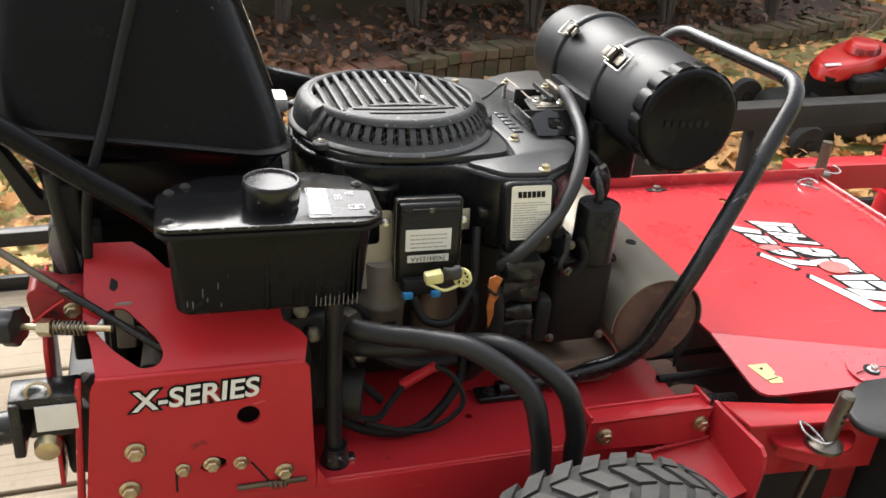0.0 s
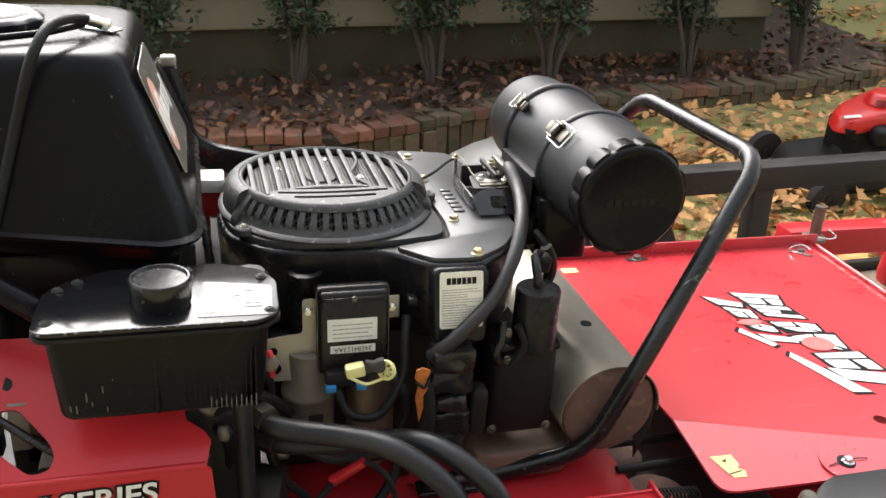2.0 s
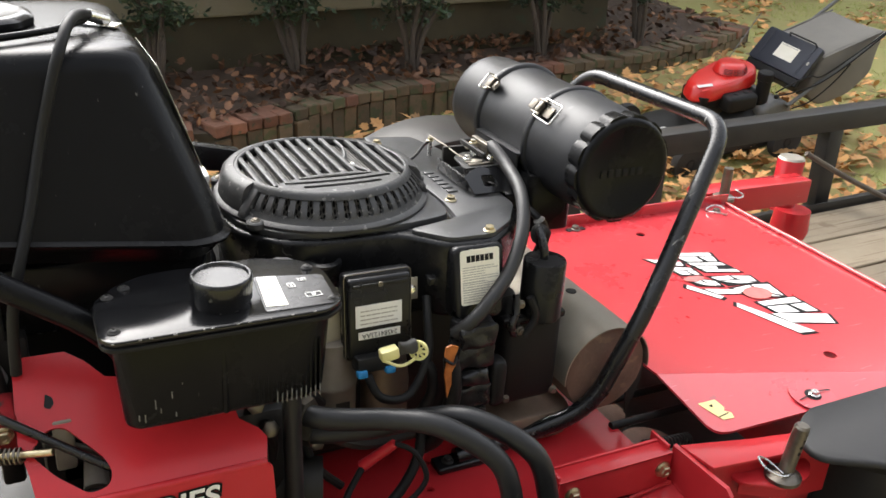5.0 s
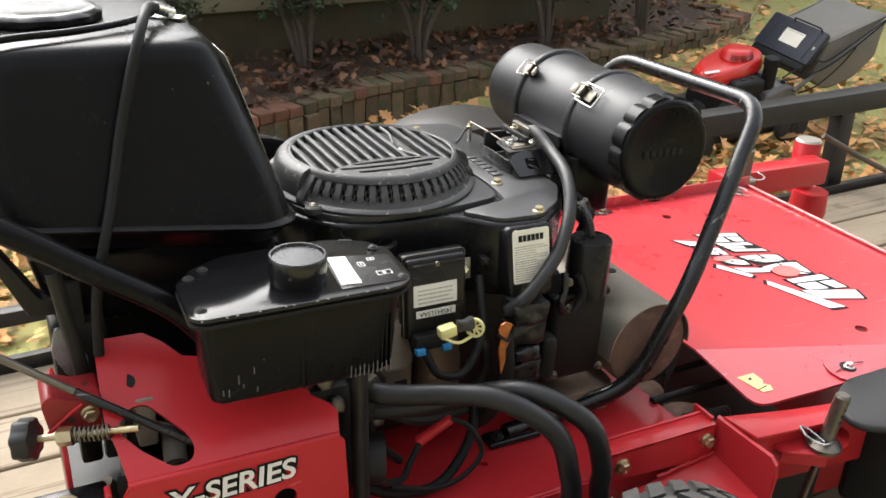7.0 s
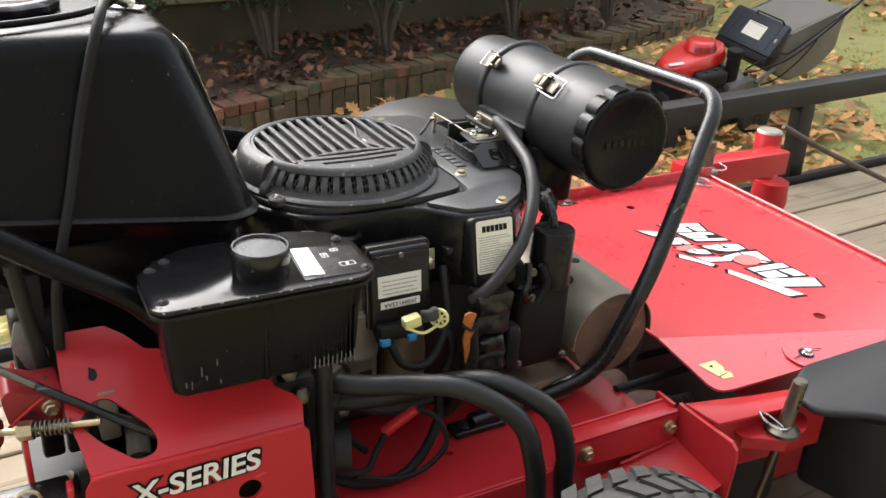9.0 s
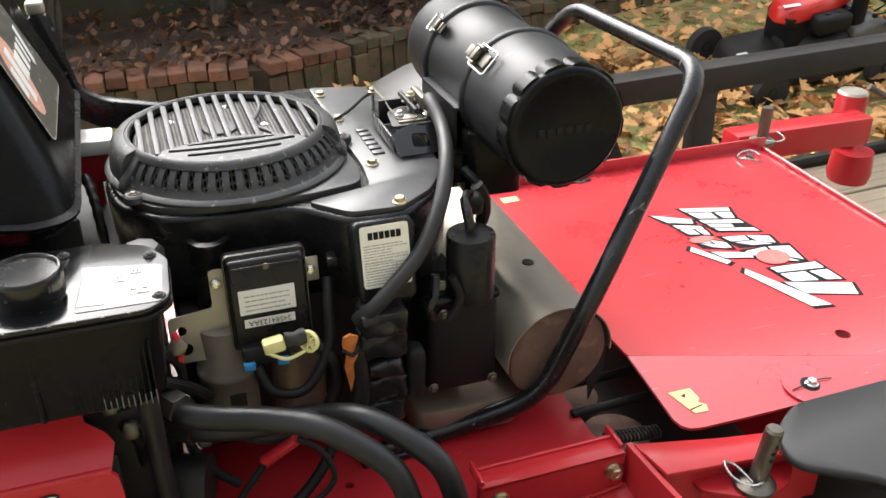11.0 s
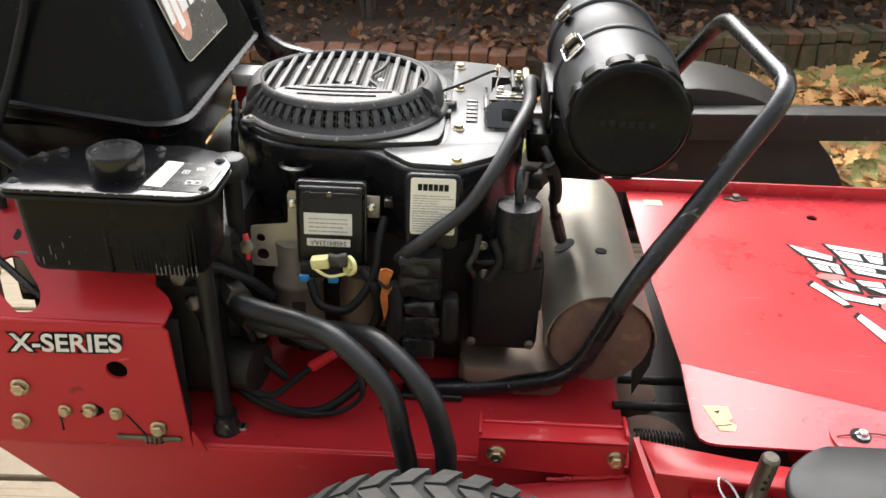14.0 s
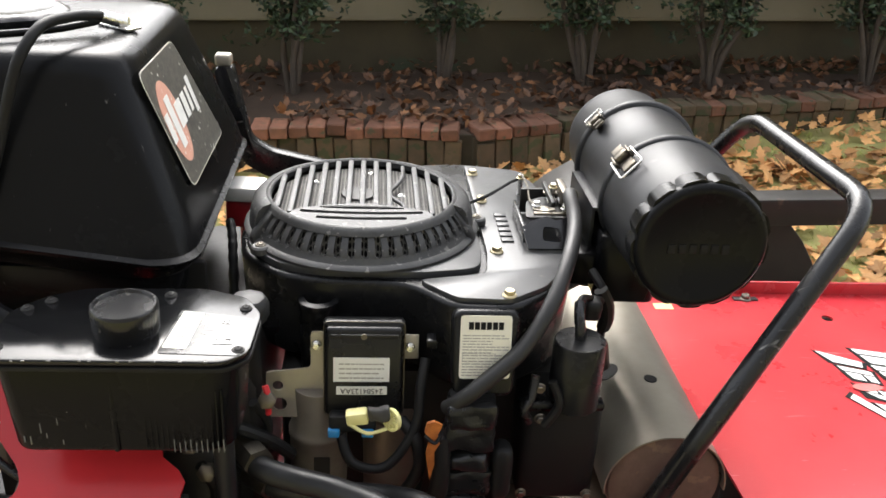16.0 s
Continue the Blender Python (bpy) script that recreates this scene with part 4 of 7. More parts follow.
mpart("filler_neck", lathe([(0.023, 0), (0.023, 0.10), (0.025, 0.104), (0.025, 0.112), (0.018, 0.114), (0.017, 0.10)], Matrix.Translation((0.300, 1.13, 0.61)), 24), SHROUD, "black oil filler neck")
mpart("fuel_filter_cap", lathe([(0.020, 0), (0.024, 0.008), (0.024, 0.024), (0.019, 0.030), (0.006, 0.033)], Matrix.Translation((0.224, 1.068, 0.726)), 8), RUBBER, "grey-black rubber cap")
mpart("cap_stem", rod((0.224, 1.068, 0.60), (0.224, 1.068, 0.73), 0.012), MATT_BLACK)
sol = mpart("solenoid", lathe([(0.0295, 0), (0.0315, 0.002), (0.0315, 0.088), (0.0300, 0.0905), (0.008, 0.0905)], Matrix.Translation((0.613, 1.066, 0.615)), 28), SHROUD, "black cylindrical solenoid")
part("elbow", tube([(0.613, 1.068, 0.70), (0.612, 1.070, 0.718), (0.611, 1.078, 0.733), (0.613, 1.09, 0.742)], 0.0066, 12, 5), GLOSS_BLACK, sol)
part("lead_loop", tube([(0.613, 1.090, 0.742), (0.620, 1.103, 0.742), (0.632, 1.120, 0.732), (0.645, 1.138, 0.722), (0.660, 1.155, 0.710)], 0.0046, 9, 6), MATT_BLACK, sol)
part("lead_clip", lump(0.626, 0.648, 1.106, 1.135, 0.704, 0.732, 21, 0.008, 0.003), MATT_BLACK, sol)
reg = mpart("starter_motor", box(0.552, 0.652, 1.055, 1.14, 0.47, 0.618, 0.014, seg=3), MATT_BLACK, "matt black starter housing")
part("flange", box(0.545, 0.650, 1.050, 1.07, 0.612, 0.624, 0.004), SHROUD, reg)
part("elbow_fitting", tube([(0.560, 1.05, 0.665), (0.556, 1.04, 0.640), (0.548, 1.036, 0.624), (0.556, 1.040, 0.606)], 0.0055, 10, 5), GLOSS_BLACK, reg)
for x, z in ((0.566, 0.650), (0.570, 0.606), (0.556, 0.492), (0.640, 0.490)):
    mbolt((x, 1.046, z), (0, -1, 0), 0.0068, PIN, parent=reg)
for i in range(6):
    part("vent_rib", box(0.6525, 0.6550, 1.075 + 0.008 * i, 1.079 + 0.008 * i, 0.53, 0.605, 0.0008), SHROUD, reg)
wrap = mpart("wire_bundle", box(0.462, 0.502, 1.025, 1.05, 0.47, 0.632, 0.009, seg=3), MATT_BLACK, "taped black wire bundle")
for k, (z0, z1, x0, x1) in enumerate(((0.613, 0.648, 0.455, 0.512), (0.579, 0.616, 0.453, 0.511), (0.553, 0.577, 0.460, 0.505), (0.515, 0.551, 0.454, 0.511), (0.480, 0.516, 0.458, 0.506))):
    part("tape_wrap", lump(x0, x1, 1.008 + 0.004 * (k % 2), 1.05, z0, z1, k), TAPE, wrap, "crumpled black tape")
part("cable_end", lump(0.512, 0.537, 1.012, 1.045, 0.505, 0.582, 9, 0.011, 0.0015), MATT_BLACK, wrap)
# ragged orange flake, not part of the wiring, with a thin black wire across
part("wiring_scrap", sheet([(0.430, 0.628), (0.438, 0.631), (0.448, 0.626), (0.443, 0.612), (0.446, 0.600), (0.440, 0.588), (0.441, 0.570), (0.436, 0.548), (0.433, 0.566), (0.430, 0.585), (0.433, 0.604), (0.428, 0.616)], [], 0.004, FRONT(0, 1.008, 0)), ORANGE_FLAKE, wrap, "ragged orange flake caught on the wiring", smooth=False)
part("wiring_scrap", tube([(0.428, 1.003, 0.612), (0.440, 1.0, 0.604), (0.447, 1.006, 0.612)], 0.0022, 6, 4), MATT_BLACK, wrap)
for pts, r in (([(0.402, 1.05, 0.60), (0.420, 1.03, 0.585), (0.425, 1.03, 0.545), (0.41, 1.04, 0.50)], 0.008), ([(0.33, 1.035, 0.59), (0.345, 1.02, 0.56), (0.385, 1.02, 0.555), (0.418, 1.035, 0.60), (0.424, 1.055, 0.645), (0.430, 1.075, 0.672)], 0.0062), ([(0.447, 1.02, 0.60), (0.45, 1.015, 0.54), (0.44, 1.03, 0.47), (0.43, 1.06, 0.43)], 0.012)):
    part("cable", tube(pts, r, 10, 6), MATT_BLACK, wrap)
# breather tube in front of the housing
breather = mpart("breather_tube", tube([(0.640, 1.318, 0.775), (0.632, 1.285, 0.802), (0.627, 1.262, 0.808), (0.625, 1.211, 0.793), (0.604, 1.134, 0.781), (0.578, 1.080, 0.749), (0.542, 1.046, 0.706), (0.497, 1.022, 0.675), (0.470, 1.018, 0.652), (0.455, 1.030, 0.632)], 0.0098, 14, 8), RUBBER, "grey-black rubber breather tube")
part("tube_clamp", ring(0.0099, 0.0114, -0.004, 0.004, along((0.632, 1.283, 0.802), (0.627, 1.262, 0.808)), 20), PIN, breather)
# throttle plate, levers and springs behind the cover
thr = mpart("throttle_bracket", sheet([(0.566, 0.752), (0.628, 0.752), (0.630, 0.7850), (0.622, 0.8000), (0.606, 0.7960), (0.594, 0.8020), (0.574, 0.7950), (0.560, 0.7850)], [rounded([(0.586, 0.764), (0.612, 0.762), (0.610, 0.7840), (0.588, 0.7860)], 0.005, 2)], 0.003, Matrix.Translation((0, 1.205, 0.757)) @ Matrix.Rotation(radians(-55), 4, "X") @ Matrix.Translation((0, 0, -0.752)) @ FRONT(0, 0, 0)), GLOSS_BLACK, "black stamped throttle bracket with bright screws")
part("shelf", prism(rounded([(0.566, 1.243), (0.640, 1.243), (0.636, 1.31), (0.600, 1.318), (0.575, 1.30)], 0.006, 2), 0.003, FLAT(0.7840), 0.0008), DARK_PART, thr)
part("crossbar", box(0.578, 0.622, 1.250, 1.257, 0.784, 0.790, 0.002), PIN, thr)
part("crossbar", box(0.600, 0.606, 1.250, 1.330, 0.798, 0.806, 0.002), DARK_PART, thr)
part("pivot_arm", box(0.618, 0.628, 1.270, 1.325, 0.792, 0.812, 0.002), PIN, thr)
part("side_flange", box(0.562, 0.566, 1.225, 1.33, 0.757, 0.7760, 0.001), GLOSS_BLACK, thr)
part("back_plate", box(0.572, 0.634, 1.33, 1.336, 0.757, 0.7930, 0.001), DARK_PART, thr)
part("lever", prism(rounded([(0.578, 1.264), (0.600, 1.258), (0.612, 1.266), (0.600, 1.276), (0.582, 1.280)], 0.005, 2), 0.003, FLAT(0.7870), 0.001), BRACKET, thr, "bright zinc lever")
part("lever", prism(rounded([(0.598, 1.300), (0.626, 1.296), (0.622, 1.312), (0.600, 1.314)], 0.004, 2), 0.003, FLAT(0.7960), 0.001), PIN, thr)
part("link_rod", tube([(0.582, 1.404, 0.7900), (0.584, 1.35, 0.7900), (0.578, 1.285, 0.7930), (0.590, 1.268, 0.7930)], 0.0014, 6, 4), PIN, thr)
part("link_rod", tube([(0.495, 1.335, 0.7650), (0.53, 1.35, 0.7750), (0.565, 1.39, 0.7790), (0.582, 1.404, 0.7800)], 0.0024, 6, 4), MATT_BLACK, thr)
part("return_spring", tube([(0.600 + 0.0014 * i, 1.288 + 0.004 * math.cos(i * 1.7), 0.7930 + 0.004 * math.sin(i * 1.7)) for i in range(22)], 0.0011, 5, 2), STEEL, thr)
for x, y, z in ((0.583, 1.404, 0.7810), (0.585, 1.272, 0.7920), (0.622, 1.262, 0.7920), (0.612, 1.306, 0.8050), (0.634, 1.352, 0.7830)):
    part("stud", rod((x, y, z - 0.03), (x, y, z + 0.006), 0.0036, 10), STEEL, thr)
    mbolt((x, y, z), (0, 0, 1), 0.0062, ZINC if y > 1.3 else STEEL, parent=thr)
# sheen on the raised faces comes from the lightened cover colour
part("raised_mark", join(*[box(0.535, 0.552, 1.232 + 0.017 * i, 1.244 + 0.017 * i, 0.754, 0.757, 0.0012) for i in range(6)]), COVER, thr, "embossed mark on the cover")

# air cleaner canister across the engine
AX, AZ = 0.749, 0.818
am = lambda y: Matrix.Translation((AX, y, AZ)) @ Matrix.Rotation(radians(-90), 4, "X")
air = mpart("air_cleaner", lathe([(0.056, 0.425), (0.070, 0.421), (0.0775, 0.412), (0.0800, 0.398), (0.0815, 0.320), (0.0845, 0.312), (0.0845, 0.290), (0.0825, 0.284), (0.0835, 0.160), (0.0865, 0.154), (0.0865, 0.132), (0.0855, 0.124), (0.0850, 0.080), (0.0825, 0.045), (0.0785, 0.018), (0.0740, 0.004)], am(1.09), 64), CANISTER, "black heavy-duty air cleaner canister with two clips")
for y0 in (1.228, 1.385):
    part("band", lathe([(0.083, -0.002), (0.0885, 0.000), (0.0905, 0.003), (0.0905, 0.011), (0.0885, 0.014), (0.083, 0.016), (0.083, -0.002)], am(y0), 64, cap=False), CANISTER, air)
def toothed(r_in, r_out, h0, h1, teeth, m):
    """A ring whose edge steps in and out."""
    bm = bmesh.new()
    n = teeth * 8
    rr = [r_out if (i % 8) < 5 else (r_in + r_out) / 2 if (i % 8) in (5, 7) else r_in for i in range(n)]
    lines = [[bm.verts.new(m @ Vector((q * math.cos(2 * math.pi * i / n), q * math.sin(2 * math.pi * i / n), h))) for i, q in enumerate(row)] for row, h in (([r_in - 0.004] * n, h0), (rr, h0), (rr, h1), ([r_in - 0.004] * n, h1))]
    for a, b in zip(lines, lines[1:] + lines[:1]):
        for i in range(n):
            bm.faces.new((a[i], a[(i + 1) % n], b[(i + 1) % n], b[i]))
    return bm


part("lock_ring", toothed(0.0790, 0.0835, 0.004, 0.030, 13, am(1.09)), TANK_BLACK, air, "notched black lock ring")
endcap = bmesh.new()
outer = [[endcap.verts.new(am(1.09) @ Vector((r * math.cos(2 * math.pi * i / 72), r * math.sin(2 * math.pi * i / 72), h))) for i in range(72)] for r, h in ((0.062, 0.001), (0.068, -0.003), (0.0745, -0.0030), (0.0785, 0.000), (0.0800, 0.004), (0.0800, 0.010), (0.070, 0.012))]
for a, b in zip(outer, outer[1:]):
    for i in range(72):
        endcap.faces.new((a[i], a[(i + 1) % 72], b[(i + 1) % 72], b[i]))
endcap.faces.new(outer[0])
endcap.faces.new(outer[-1])
part("end_cap", endcap, TANK_BLACK, air, "matt black notched end cap")
for i in range(6):
    part("cap_mark", box(AX - 0.04 + 0.013 * i, AX - 0.031 + 0.013 * i, 1.0895, 1.0915, AZ - 0.009, AZ + 0.003, 0.0006), MATT_BLACK, air)
part("intake_elbow", join(prism(rounded([(0.660, 1.200), (0.742, 1.196), (0.748, 1.29), (0.664, 1.30)], 0.014, 3), 0.095, Matrix.Translation((0, 0, 0.684)), 0.006), box(0.628, 0.664, 1.215, 1.285, 0.70, 0.748, 0.006)), TANK_BLACK, air, "black intake elbow below the canister")
for y0, grow, way in ((1.215, 1.0, 0), (1.380, 0.85, 180)):
    cm = Matrix.Translation((AX, y0, AZ)) @ Matrix.Rotation(radians(-48), 4, "Y") @ Matrix.Translation((0, 0, 0.0875)) @ Matrix.Rotation(radians(way), 4, "Z") @ Matrix.Diagonal((grow, grow, grow, 1))
    part("clip", join(box(-0.010, 0.010, -0.022, 0.020, 0.001, 0.005, 0.002, cm), box(-0.010, 0.010, 0.000, 0.010, 0.005, 0.015, 0.003, cm), box(-0.013, -0.010, -0.006, 0.016, 0.003, 0.014, 0.001, cm), box(0.010, 0.013, -0.006, 0.016, 0.003, 0.014, 0.001, cm), box(-0.008, 0.008, 0.018, 0.030, 0.004, 0.007, 0.001, cm @ Matrix.Rotation(radians(14), 4, 'X'))), PIN, air, "chrome clip")
    part("clip_wire", tube(bent([cm @ Vector(q) for q in ((-0.012, 0.004, 0.012), (-0.016, 0.003, 0.012), (-0.017, -0.034, 0.005), (0.017, -0.034, 0.005), (0.016, 0.003, 0.012), (0.012, 0.004, 0.012))], 0.004, 3), 0.0015, 7, 1), STEEL, air)
part("mount_bracket", box(0.67, 0.80, 1.28, 1.40, 0.735, 0.765, 0.004), MATT_BLACK, air)
part("bracket_leg", box(0.668, 0.735, 1.32, 1.42, 0.64, 0.745, 0.01), MATT_BLACK, air)
part("bracket_strap", join(box(0.652, 0.672, 1.235, 1.375, 0.800, 0.806, 0.002), box(0.652, 0.657, 1.235, 1.375, 0.745, 0.806, 0.002)), CANISTER, air)

# muffler and its heat shield
muf = mpart("muffler", lathe([(0.060, 0), (0.072, 0.004), (0.075, 0.012), (0.075, 0.40)], Matrix.Translation((0.742, 1.048, 0.500)) @ Matrix.Rotation(radians(-90), 4, "X"), 40), RUST, "rusty muffler under a bare metal heat shield")
arc = [(0.742 + 0.0795 * math.cos(radians(a)), 0.505 + 0.078 * math.sin(radians(a))) for a in range(-4, 189, 8)]
arc_in = [(0.742 + 0.0775 * math.cos(radians(a)), 0.505 + 0.076 * math.sin(radians(a))) for a in range(-4, 189, 8)]
part("heat_shield", prism(arc + arc_in[::-1], -0.42, Matrix.Translation((0, 1.046, -0.006)) @ Matrix.Rotation(radians(90), 4, "X")), ALU, muf, "bare aluminised heat shield")
part("shield_slot", lathe([(0.009, 0), (0.009, 0.0015)], along((0.748, 1.177, 0.5765), (0.7487, 1.177, 0.5912)), 16), MATT_BLACK, muf)
part("shield_opening", lathe([(0.017, 0), (0.017, 0.0015)], along((0.6975, 1.215, 0.5625), (0.688, 1.215, 0.5795)), 18), MATT_BLACK, muf)
part("exhaust_strap", prism([(0.800, 0.40), (0.820, 0.455), (0.822, 0.51), (0.808, 0.515), (0.795, 0.44)], 0.003, Matrix.Translation((0, 1.06, 0)) @ Matrix.Rotation(radians(90), 4, "X")), DARK_PART, muf)

# tubular guard in front of the engine
guard_line = bent([(0.49, 1.064, 0.391), (0.590, 1.068, 0.394), (0.7073, 1.033, 0.446), (0.7693, 1.0129, 0.623), (0.9602, 1.1183, 0.8648), (0.9566, 1.4935, 0.8597), (0.7828, 1.6421, 0.5279)], 0.052, 7)
mpart("tubular_guard", tube(guard_line, 0.0138, 16, 1), GLOSS_BLACK, "bent black steel tube guard")
foot = mpart("guard_foot", box(0.455, 0.548, 1.046, 1.080, 0.377, 0.389, 0.004, seg=3), GLOSS_BLACK)
mbolt((0.476, 1.062, 0.389), (0, 0, 1), 0.009, DARK_PART, parent=foot)

# hydraulic hoses in woven sleeves
mpart("hydraulic_hose", tube([(0.195, 1.05, 0.572), (0.239, 0.999, 0.571), (0.279, 0.984, 0.5655), (0.332, 0.9615, 0.567), (0.386, 0.922, 0.569), (0.450, 0.881, 0.527), (0.471, 0.866, 0.461), (0.479, 0.866, 0.414), (0.486, 0.862, 0.34)], 0.0145, 60, 9, rib=0.018, twist=0.06), HOSE, "black hydraulic hose in a woven sleeve")
mpart("hydraulic_hose", tube([(0.20, 1.06, 0.528), (0.25, 1.02, 0.528), (0.320, 0.997, 0.533), (0.385, 0.978, 0.544), (0.438, 0.932, 0.561), (0.500, 0.879, 0.529), (0.525, 0.868, 0.460), (0.530, 0.871, 0.414), (0.535, 0.862, 0.34)], 0.0145, 60, 9, rib=0.018, twist=0.06), HOSE, "black hydraulic hose in a woven sleeve")
mpart("hose_fitting", rod((0.19, 1.07, 0.578), (0.238, 1.00, 0.576), 0.019, 6), PIN)
mpart("hose_fitting", rod((0.20, 1.06, 0.532), (0.25, 1.018, 0.529), 0.019, 6), PIN)
mpart("pump", join(box(0.10, 0.23, 1.03, 1.50, 0.38, 0.66, 0.02), box(0.12, 0.21, 0.99, 1.13, 0.42, 0.60, 0.02), lathe([(0.035, 0), (0.035, 0.06)], along((0.20, 1.02, 0.46), (0.26, 1.0, 0.46)), 16)), DARK_PART, "grimy hydraulic pump")
# battery lead with a red boot, looping over the deck
lead = mpart("battery_lead", tube([(0.18, 1.02, 0.47), (0.24, 1.0, 0.41), (0.31, 0.99, 0.392), (0.36, 1.0, 0.40), (0.41, 1.03, 0.44), (0.425, 1.06, 0.50)], 0.0075, 10, 8), MATT_BLACK, "black corrugated battery lead")
part("terminal_boot", rod((0.326, 1.036, 0.441), (0.366, 1.016, 0.483), 0.0085, 12, 0.0070), RED_PLASTIC, lead, "red terminal boot")
part("lead_wire", tube([(0.20, 1.0, 0.44), (0.27, 0.985, 0.425), (0.300, 1.01, 0.430), (0.328, 1.035, 0.443)], 0.005, 8, 6), MATT_BLACK, lead)
part("lead_wire", tube([(0.366, 1.016, 0.483), (0.392, 1.005, 0.468), (0.405, 0.99, 0.43), (0.37, 0.985, 0.40), (0.32, 0.98, 0.40), (0.26, 0.985, 0.42)], 0.004, 8, 6), MATT_BLACK, lead)

# belt cover over the cutting deck, with a bent near edge
cover_out = rounded([(0.868, 1.072), (0.862, 1.30), (0.865, 1.664), (1.56, 1.675), (1.535, 0.905), (1.36, 0.902)], 0.006, 2)
cover = mpart("belt_cover", sheet(cover_out, [circle(1.216, 1.574, 0.011, 14), circle(1.209, 1.013, 0.012, 14)], 0.004, FLAT(0.448)), RED_FADED, "faded red belt cover with a slanted white logo")
low = bmesh.new()
edge_z = lambda x, y: 0.2962 + 0.0396 * x + 0.1133 * y
rim_line = [(1.36, 0.895), (1.005, 0.908), (0.892, 0.9145), (0.878, 0.918), (0.869, 0.926), (0.865, 0.940)]
pts = [(0.868, 1.0715, 0.452), (1.36, 0.9015, 0.452)] + [(x, y, edge_z(x, y)) for x, y in rim_line]
top_v = [low.verts.new(p) for p in pts]
bot_v = [low.verts.new((x, y, z - 0.004)) for x, y, z in pts]
low.faces.new(top_v[::-1])
low.faces.new(bot_v)
for i in range(len(pts)):
    j = (i + 1) % len(pts)
    low.faces.new((top_v[i], bot_v[i], bot_v[j], top_v[j]))
part("bent_edge", low, RED_FADED, cover, smooth=False)
EDGE = Matrix(((1, 0, 0, 0), (0, 1, 0, 0), (0.0396, 0.1133, 1, 0.2966), (0, 0, 0, 1)))
part("edge_rod", rod((1.549, 1.662, 0.4565), (1.529, 0.93, 0.4565), 0.0048, 10), RED_FADED, cover, "rolled front edge")
part("far_flange", box(0.82, 1.56, 1.668, 1.674, 0.445, 0.478, 0.002), RED_FADED, cover)
part("hazard_label", prism([(0.884, 0.985), (0.918, 0.983), (0.920, 0.962), (0.914, 0.956), (0.923, 0.948), (0.919, 0.937), (0.899, 0.939), (0.893, 0.955)], 0.0006, EDGE, 0), YELLOW, cover, "worn yellow hazard label")
part("hazard_print", prism([(0.897, 0.974), (0.906, 0.976), (0.902, 0.969)], 0.0003, EDGE @ Matrix.Translation((0, 0, 0.0006)), 0), INK, cover)
part("hazard_print", prism([(0.896, 0.9475), (0.917, 0.9505), (0.917, 0.9485), (0.896, 0.9455)], 0.0003, EDGE @ Matrix.Translation((0, 0, 0.0006)), 0), INK, cover)
part("small_label", box(0.895, 0.930, 1.60, 1.622, 0.4525, 0.4531), YELLOW, cover)
washer = part("washer", lathe([(0.040, 0), (0.040, 0.0018), (0.02, 0.0022)], Matrix.Translation((1.083, 0.932, 0.4450)) @ Matrix.Rotation(radians(6), 4, "X"), 32), RED_FADED, cover)
part("bolt_recess", lathe([(0.014, 0), (0.014, 0.0012)], Matrix.Translation((1.083, 0.932, 0.4468)) @ Matrix.Rotation(radians(6), 4, "X"), 18), MATT_BLACK, cover)
mbolt((1.085, 0.931, 0.4478), (0, 0, 1), 0.009, STEEL, "hex", parent=cover)
part("tie_wire", tube([(1.05, 0.928, 0.448), (1.07, 0.930, 0.450), (1.10, 0.934, 0.450), (1.12, 0.932, 0.449)], 0.0009, 6, 4), DARK_PART, cover)
mbolt((1.084, 1.645, 0.4525), (0, 0, 1), 0.011, PIN, "hex", parent=cover)
part("bolt_tab", box(1.060, 1.108, 1.638, 1.652, 0.452, 0.4545, 0.001), DARK_PART, cover)
mbolt((1.490, 1.630, 0.4525), (0, 0, 1), 0.011, PIN, "hex", parent=cover)
part("ring_clip", tube([(1.490 + 0.026 * math.cos(a), 1.630 + 0.026 * math.sin(a), 0.457 + 0.004 * math.sin(a * 2)) for a in [k * 0.42 for k in range(14)]], 0.0022, 6, 3), STEEL, cover)
# slanted white logo shapes with black outlines
BARS = ([[(0, 0), (1, 0), (1, 0.34), (0, 0.34)], [(0, 0.46), (0.52, 0.46), (0.52, 1), (0, 1)], [(0.62, 0.46), (1, 0.46), (1, 1), (0.70, 1)]],
        [[(0, 0), (1, 0.04), (1, 0.30), (0, 0.30)], [(0, 0.40), (0.62, 0.40), (0.55, 0.66), (0, 0.66)], [(0, 0.76), (1, 0.76), (1, 1), (0, 1)]],
        [[(0, 0.1), (0.5, 0), (0.46, 0.44), (0, 0.5)], [(0.56, 0), (1, 0.12), (1, 0.9), (0.60, 0.62)], [(0.04, 0.6), (0.5, 0.56), (0.86, 1), (0.3, 0.94)]],
        [[(0, 0), (1, 0), (1, 1), (0, 1)]])


def inside(quad, u, v):
    """A place in a four-cornered cell."""
    a, b, c, d = [Vector(q) for q in quad]
    return a.lerp(b, u).lerp(d.lerp(c, u), v)


def logo_cell(quad, bars, grow=0.006):
    c = sum((Vector(q) for q in quad), Vector((0, 0))) / 4
    out = [Vector(q) + (Vector(q) - c).normalized() * grow * 1.35 for q in quad]
    part("logo_outline", sheet([tuple(q) for q in out], [], 0.0005, FLAT(0.4524)), INK, cover, smooth=False)
    for shape in bars:
        part("logo_shape", sheet([tuple(inside(quad, u, v)) for u, v in shape], [], 0.0005, FLAT(0.4532)), WHITE_PRINT, cover, smooth=False)


